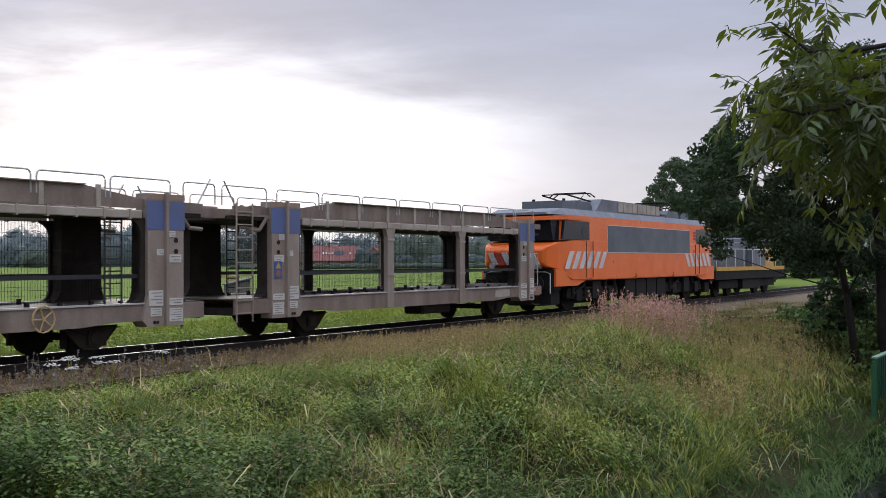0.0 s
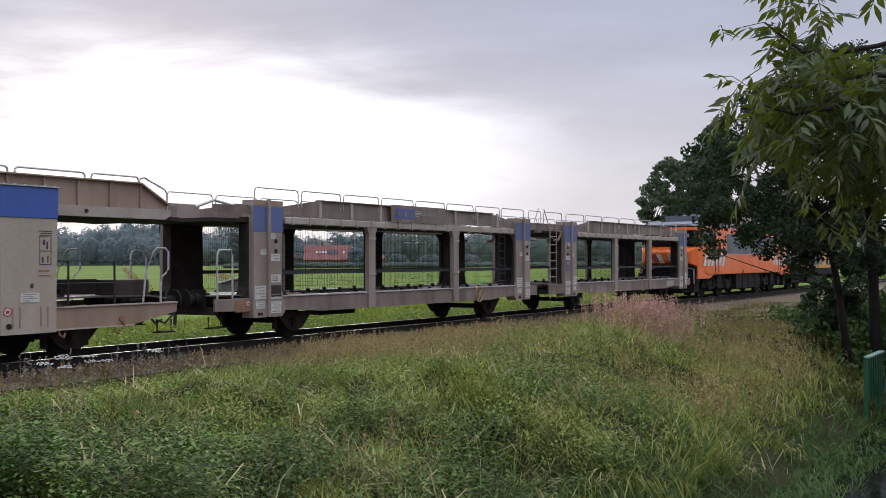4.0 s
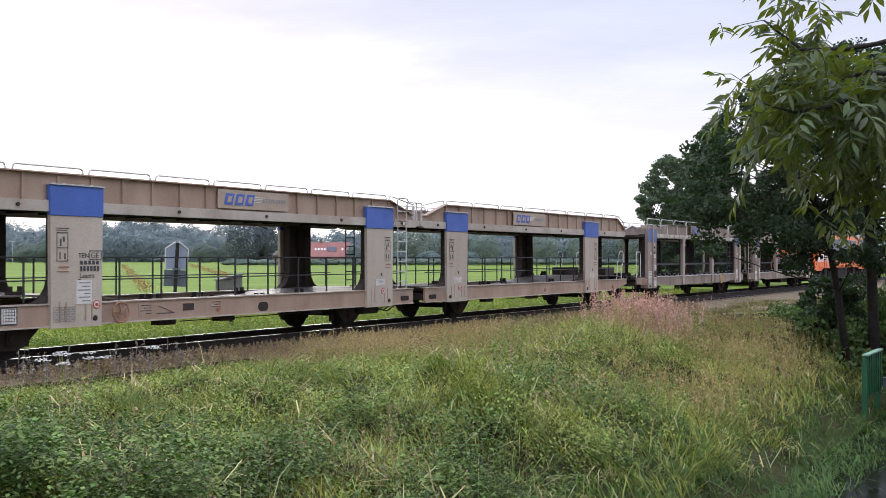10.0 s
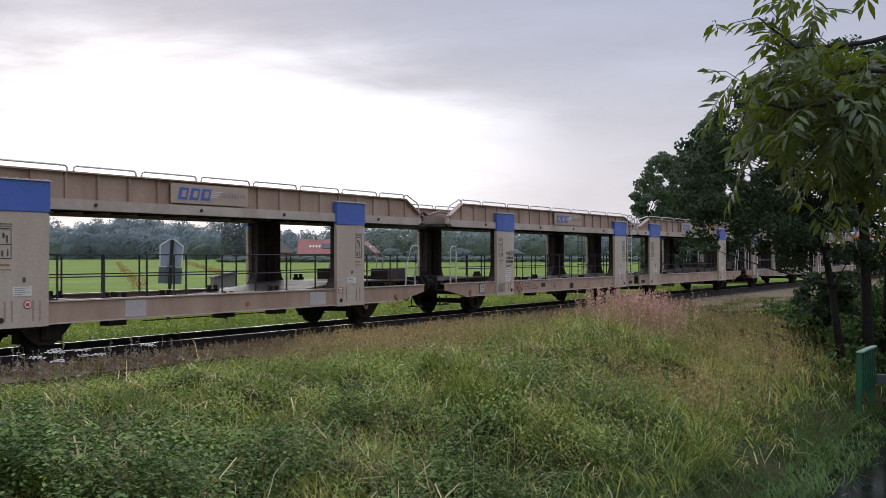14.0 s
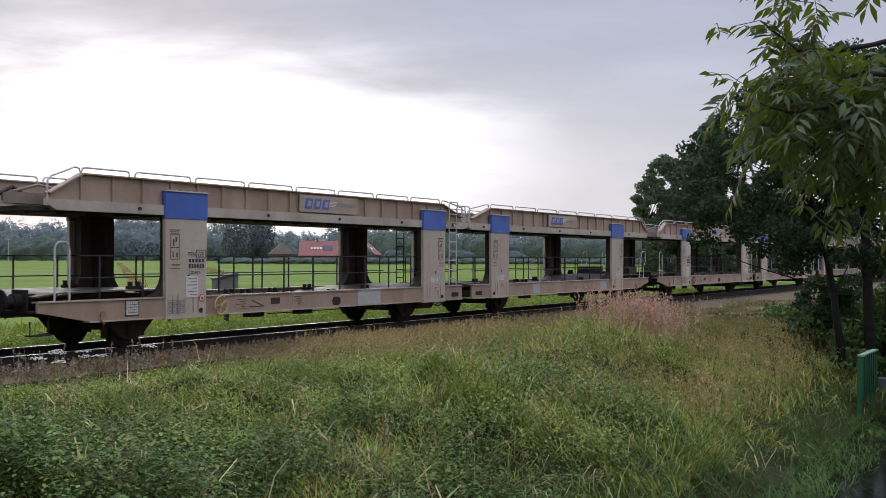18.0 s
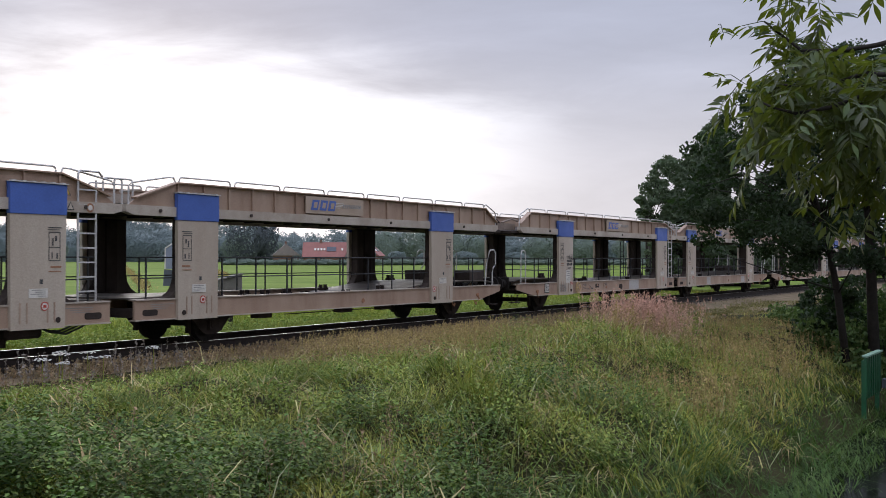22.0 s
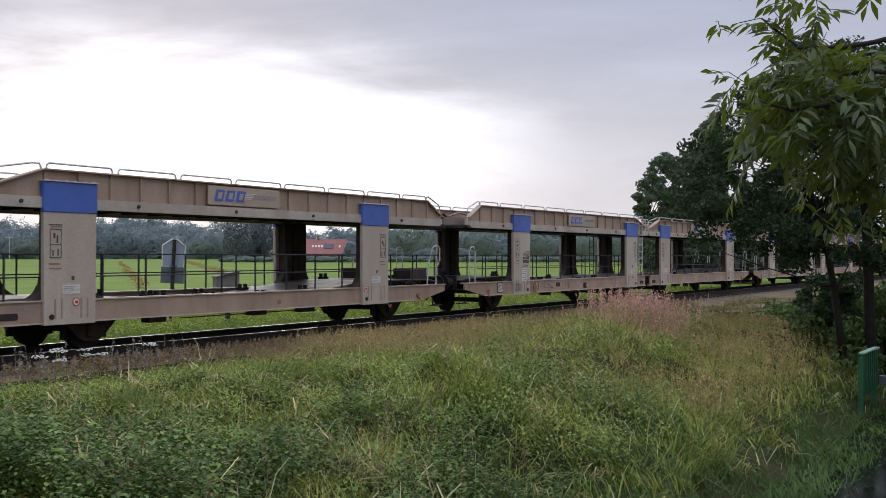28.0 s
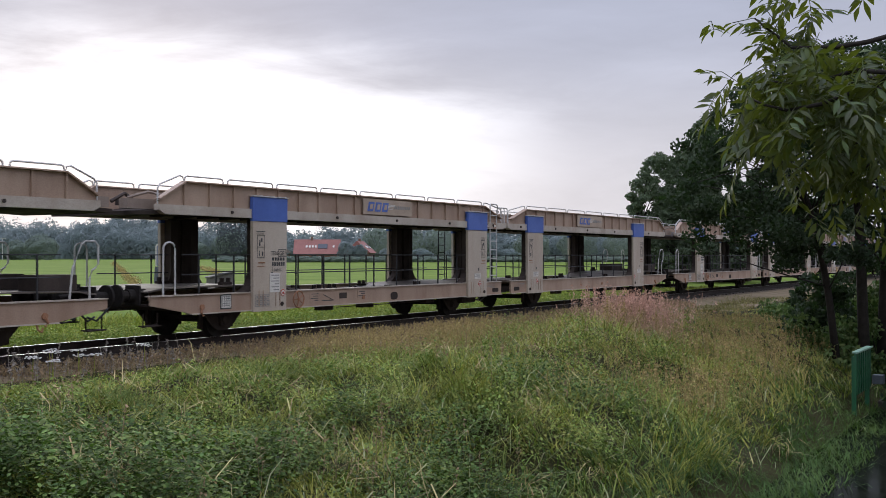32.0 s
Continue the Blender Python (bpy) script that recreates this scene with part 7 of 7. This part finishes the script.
    far_off = near & (rng.random(len(x)) < 0.8)
    weed_leaves("broad_leaved_weeds", x[far_off], y[far_off], hgt[far_off], 0.045, WEEDDARK, rng, "dark broad-leaved weeds low on the bank", per=11)
    # fine arching grass that stands over the weeds
    x, y = chosen(rng, 130000, 19, 1.2, near=8.8, lo=5.6, hi=14.0)
    x, y = keep_by(rng, x, y, np.clip(1.6 * patch(2.3 * x, 2.3 * y, 17.0) - 0.25, 0.05, 1) * np.interp(np.hypot(x, y), [9.5, 11.5], [0.15, 0.9]) * np.where(side_of(x, y) > 0.08, 0.25, 1) * (1 - 0.7 * hollow(x, y)))
    blades("fine_grass", x, y, rng.uniform(0.25, 0.60, len(x)) * (0.6 + 0.6 * patch(2.3 * x, 2.3 * y, 17.0)) * tall(x, y), 0.008, 2.0, FINEGRASS, rng, "fine arching grass standing over the weeds", curl=1.5)
    # pale long blades, bent over
    x, y = chosen(rng, 5200, 26, 1.4, hi=11.5)
    blades("pale_bent_blades", x, y, rng.uniform(0.4, 0.85, len(x)) * tall(x, y), 0.014, 2.3, PALEBLADE, rng, "long pale bent grass blades", curl=1.6)
    # fallen fans of bleached blades
    n = 90
    cx, cy = chosen(rng, n, 21, 1.3, hi=9.6, spread=0.36)
    k = 16
    x = np.repeat(cx, k) + rng.normal(0, 0.10, len(cx) * k)
    y = np.repeat(cy, k) + rng.normal(0, 0.10, len(cx) * k)
    blades("bleached_blades", x, y, rng.uniform(0.2, 0.5, len(x)), 0.012, 2.5, BLEACHED, rng, "fans of bleached yellow grass blades", curl=1.3, z0=height(x, y) + 0.26)
    # straw-coloured bent blades all over
    x, y = chosen(rng, 26000, 40, 1.5, lo=4.8, hi=13.2)
    x, y = keep_by(rng, x, y, np.clip(1.5 * patch(1.4 * x, 1.4 * y, 9.4) - 0.3, 0.08, 1) * np.interp(np.hypot(x, y), [12, 16], [0.25, 1.0]))
    blades("straw_blades", x, y, rng.uniform(0.3, 0.75, len(x)) * tall(x, y), 0.007 + 0.0003 * np.hypot(x, y), 2.0, STRAWGREEN, rng, "yellowed bent grass blades", curl=1.4)
    # dry seed heads: along the verge, in patches on the crest
    x, y = chosen(rng, 26000, 36, 1.2, lo=5.0, hi=14.9)
    crest = np.exp(-((x - 13.2) / 2.0) ** 2 - ((y - 8.6) / 1.3) ** 2)
    x, y = keep_by(rng, x, y, np.clip(0.6 * (y > 10.5) * (x < 26) * (x > 17) * (y < 14.2) + 1.2 * patch(x, y, 4.7) - 0.78 + 0.8 * crest, 0.01, 0.9) * np.where(x > 27, 0.3, 1) * np.where(x < 15.5, 0.35, 1))
    seed_heads("dry_seed_heads", x, y, rng.uniform(0.35, 0.66, len(x)) * (0.12 + 0.88 * tall(x, y)), DRYHEAD, rng, "brownish dry grass seed heads")
    # half-dry yellow grass on the slope towards the ditch
    x, y = chosen(rng, 80000, 40, 1.0, near=15.5, lo=4.4, hi=13.4)
    side = side_of(x, y)
    x, y = keep_by(rng, x, y, 0.95 * np.clip((side - 0.06) * 7, 0, 1) * np.clip(0.25 + 1.1 * patch(1.5 * x, 1.5 * y, 1.3), 0, 1) * np.where((x > 27) & (y > 10.5), 0.3, 1) + 0.04)
    blades("straw_grass", x, y, rng.uniform(0.2, 0.5, len(x)) * tall(x, y), 0.011, 1.8, STRAWGREEN, rng, "yellowish half-dry grass")
    x, y = chosen(rng, 26000, 32, 1.0, near=14, lo=4.6, hi=10.5)
    side = side_of(x, y)
    x, y = keep_by(rng, x, y, 0.9 * (side > 0.16) * np.clip(1.5 * patch(1.5 * x, 1.5 * y, 3.3) - 0.3, 0, 1))
    seed_heads("tan_flowering_grass", x, y, rng.uniform(0.4, 0.75, len(x)) * tall(x, y), TANHEAD, rng, "tan flowering grass on the slope")
    # dry heads on the crest before the rails
    n = 2400
    x = 16.6 + rng.normal(0, 1.3, n)
    y = 10.7 + rng.normal(0, 1.1, n)
    seed_heads("crest_seed_heads", x, y, rng.uniform(0.25, 0.5, n), TANHEAD, rng, "tan dry grass heads on the crest", per=9, size=0.018)
    # pinkish flowering tuft on the crest
    n = 850
    x = 21.45 + rng.normal(0, 0.50, n)
    y = 8.2 + rng.normal(0, 0.5, n)
    seed_heads("pink_flowering_grass", x, y, rng.uniform(0.45, 1.15, n) * np.exp(-((x - 21.45) / 1.6) ** 2), PINK, rng, "tall pinkish seeding willowherb tuft", per=14, size=0.028, length=0.34)
    # pale dead stalks by the rails
    n = 45
    x = 11.2 + 4.0 * rng.random(n)
    y = 14.6 + 0.7 * rng.random(n)
    x = np.where(rng.random(n) < 0.7, np.array([11.4, 13.3, 13.9, 14.6, 12.0])[rng.integers(0, 5, n)] + rng.normal(0, 0.12, n), x)
    seed_heads("dead_stalks", x, y, rng.uniform(0.25, 0.6, n), DRYGREY, rng, "pale grey dead weed stalks beside the rails", per=22, size=0.03, length=0.4, stem=0.008)
    # rough grass on the meadow side of the track
    n = 125000
    x = 8 + 62 * rng.random(n) ** 1.4
    y = 19.1 + 10.0 * rng.random(n) ** 1.5
    blades("field_edge_grass", x, y, rng.uniform(0.10, 0.40, n) * (0.4 + 1.1 * patch(2.2 * x, 2.2 * y, 14.0)), 0.018 + 0.0003 * x, 1.3, FIELDGRASS, rng, "rough bright grass behind the track")
    # leafy weeds on the far side of the track
    n = 9000
    x = 8 + 50 * rng.random(n) ** 1.3
    y = 19.3 + 3.6 * rng.random(n)
    x, y = keep_by(rng, x, y, np.clip(2.2 * patch(1.6 * x, 1.6 * y, 31.0) - 0.5, 0.02, 1))
    weed_leaves("field_edge_weeds", x, y, rng.uniform(0.15, 0.55, len(x)), 0.075, WEED, rng, "green weeds along the far side of the track", per=9)
    # brown dry growth over the verge
    n = 9000
    x = 9 + 36 * rng.random(n)
    y = 14.3 + 1.6 * rng.random(n)
    x, y = keep_by(rng, x, y, np.where((x < 17) & (y < 15.0), 0.12, 1.0))
    n = len(x)
    seed_heads("dry_verge_plants", x, y, rng.uniform(0.06, 0.22, n), DRYHEAD, rng, "low brown dry plants on the verge", per=8, size=0.03, length=0.14)
    # sparse growth on the sandy verge
    n = 52000
    x = 12 + 44 * rng.random(n)
    y = 11.6 + 3.8 * rng.random(n) ** 1.4
    x, y = keep_by(rng, x, y, np.clip(1.7 * patch(0.8 * x, 1.6 * y, 27.0) - 0.25, 0.05, 1) * np.interp(y, [13.6, 14.6], [1, 0.3]))
    n = len(x)
    blades("verge_grass", x, y, rng.uniform(0.05, 0.22, n), 0.016, 1.2, VERGEGRASS, rng, "sparse dry grass on the verge")
    # reddish plants along the field ditches
    t = rng.random(9000) ** 1.3
    a = np.where(rng.random(9000) < 0.5, 0, 1)
    d = np.where(a == 0, 70 + 190 * t, 120 + 150 * t)
    sd = np.where(a == 0, -0.276 * 70 - 0.305 * 190 * t, -0.20 * 120 - 0.262 * 150 * t)
    q = d[:, None] * AHEAD + sd[:, None] * ASIDE + rng.normal(0, 0.35, (9000, 2)) * np.sin(0.9 * d)[:, None]
    c = np.concatenate([q, (height(q[:, 0], q[:, 1]) + rng.uniform(0.02, 0.75, 9000) * (0.35 + 0.65 * patch(0.5 * q[:, 0], 0.5 * q[:, 1], 8.0)))[:, None]], 1)
    ob = leaf_cloud("field_ditch_plants", c, 0.075, HAZELEAF, rng, None, "", stretch=1.3)
    tagged(ob, "reddish dry plants along the field ditches", "plants", kind="stuff")


PALEBLADE = material("pale_long_blade", (0.36, 0.36, 0.17), 0.6, 0.0, (0.22, 0.25, 0.13), 1, 0.7, 20, 0, island=0.4, spread=0.02, through=(0.25, 0.3, 0.12), spec=0.4)
SEDGE = material("sedge_blade", (0.085, 0.138, 0.034), 0.65, 0.0, (0.030, 0.060, 0.017), 0.9, 0.9, 20, 0, island=0.65, spread=0.03, through=(0.08, 0.16, 0.015), spec=0.12)
VERGEGRASS = material("thin_verge_blade", (0.21, 0.18, 0.070), 0.85, 0.0, (0.085, 0.090, 0.030), 0.8, 0.9, 20, 0, island=0.5, spread=0.03, through=(0.12, 0.12, 0.03), spec=0.1)
FINEGRASS = material("fine_grass_blade", (0.270, 0.290, 0.080), 0.8, 0.0, (0.075, 0.105, 0.028), 1.2, 0.95, 20, 0, island=0.75, spread=0.04, through=(0.19, 0.25, 0.04), spec=0.12)
WEEDDARK = material("dark_weed_leaf", (0.150, 0.210, 0.050), 0.65, 0.0, (0.035, 0.060, 0.017), 1.4, 0.95, 20, 0, island=0.8, spread=0.03, through=(0.07, 0.15, 0.015), spec=0.25)
BLEACHED = material("bleached_blade", (0.44, 0.36, 0.18), 0.8, 0.0, (0.30, 0.24, 0.10), 1, 0.7, 20, 0, island=0.5, spread=0.03, through=(0.3, 0.25, 0.1), spec=0.15)
TANHEAD = material("tan_seed_head", (0.44, 0.33, 0.14), 0.9, 0.0, (0.24, 0.19, 0.08), 0.5, 0.7, 20, 0, island=0.4, spread=0.02, through=(0.25, 0.19, 0.08), spec=0.1)
STRAWGREEN = material("half_dry_blade", (0.45, 0.365, 0.10), 0.85, 0.0, (0.17, 0.175, 0.06), 0.5, 0.7, 20, 0, island=0.35, spread=0.03, through=(0.24, 0.24, 0.06), spec=0.2)
DRYHEAD = material("brown_seed_head", (0.37, 0.27, 0.145), 0.9, 0.0, (0.20, 0.155, 0.10), 0.5, 0.7, 20, 0, island=0.4, spread=0.02, through=(0.2, 0.14, 0.09), spec=0.15)
DRYGREY = material("grey_dead_stalk", (0.24, 0.205, 0.165), 0.9, 0.0, (0.25, 0.22, 0.19), 2, 0.7, 20, 0, island=0.3)
cover()


def umbels():
    rng = np.random.default_rng(81)
    base = thing("white_flower", "white umbel flowers on a green stem beside the track", "flower", "white flowers by the rails")
    bm = bmesh.new()
    tube(bm, [(0, 0, 0), (0.02, 0, 0.3), (0.02, 0.01, 0.5)], 0.006, 5)
    part("stem", bm, GRASS, base)
    bm = bmesh.new()
    for k in range(26):
        a, r = rng.random() * 6.28, 0.13 * math.sqrt(rng.random())
        x, y = 0.02 + r * math.cos(a), r * math.sin(a)
        disc_z = 0.52 + rng.uniform(-0.015, 0.02)
        bmesh.ops.create_icosphere(bm, subdivisions=1, radius=0.02, matrix=Matrix.Translation((x, y, disc_z)) @ Matrix.Diagonal((1, 1, 0.4, 1)))
    tagged(part("umbel", bm, UMBEL, base, "flat white flower head"), kind="stuff")
    spots = [(11.7, 14.45), (11.9, 14.75), (12.35, 14.6), (12.5, 14.7), (12.6, 14.5), (11.15, 14.2), (11.4, 14.05), (13.4, 14.1)]
    base.matrix_basis = pose(*spots[0], float(height(*spots[0])))
    for x, y in spots[1:]:
        copy_thing(base, pose(x, y, float(height(x, y)) - rng.uniform(0, 0.15), 0, 0, rng.uniform(0, 360)))


umbels()


# ---------------------------------------------------------------- the train runs
def motions():
    times = [0.5 * k for k in range(65)]
    for ob, x, turn in MOVERS:
        walk(ob, [(t, pose(x + dist(t), TRACK_Y, RAIL_Z, 0, 0, turn)) for t in times])
    rows = {}
    for r in {r for _, r in WHEELS}:
        step, t, out, last = radians(80) * r, 0.0, [(0.0, 0.0)], 0.0
        while t < 32.0:
            t = min(t + 1 / 30, 32.0)
            if dist(t + 1 / 30) - last > step or t >= 32.0:
                last = dist(t)
                out.append((t, last / r))
        rows[r] = out
    for ob, r in WHEELS:
        place = Matrix.Translation(ob.location)
        back = ob.parent.matrix_basis.to_3x3()[0][0] < 0
        walk(ob, [(t, place @ Matrix.Rotation(-a if back else a, 4, "Y")) for t, a in rows[r]])


motions()
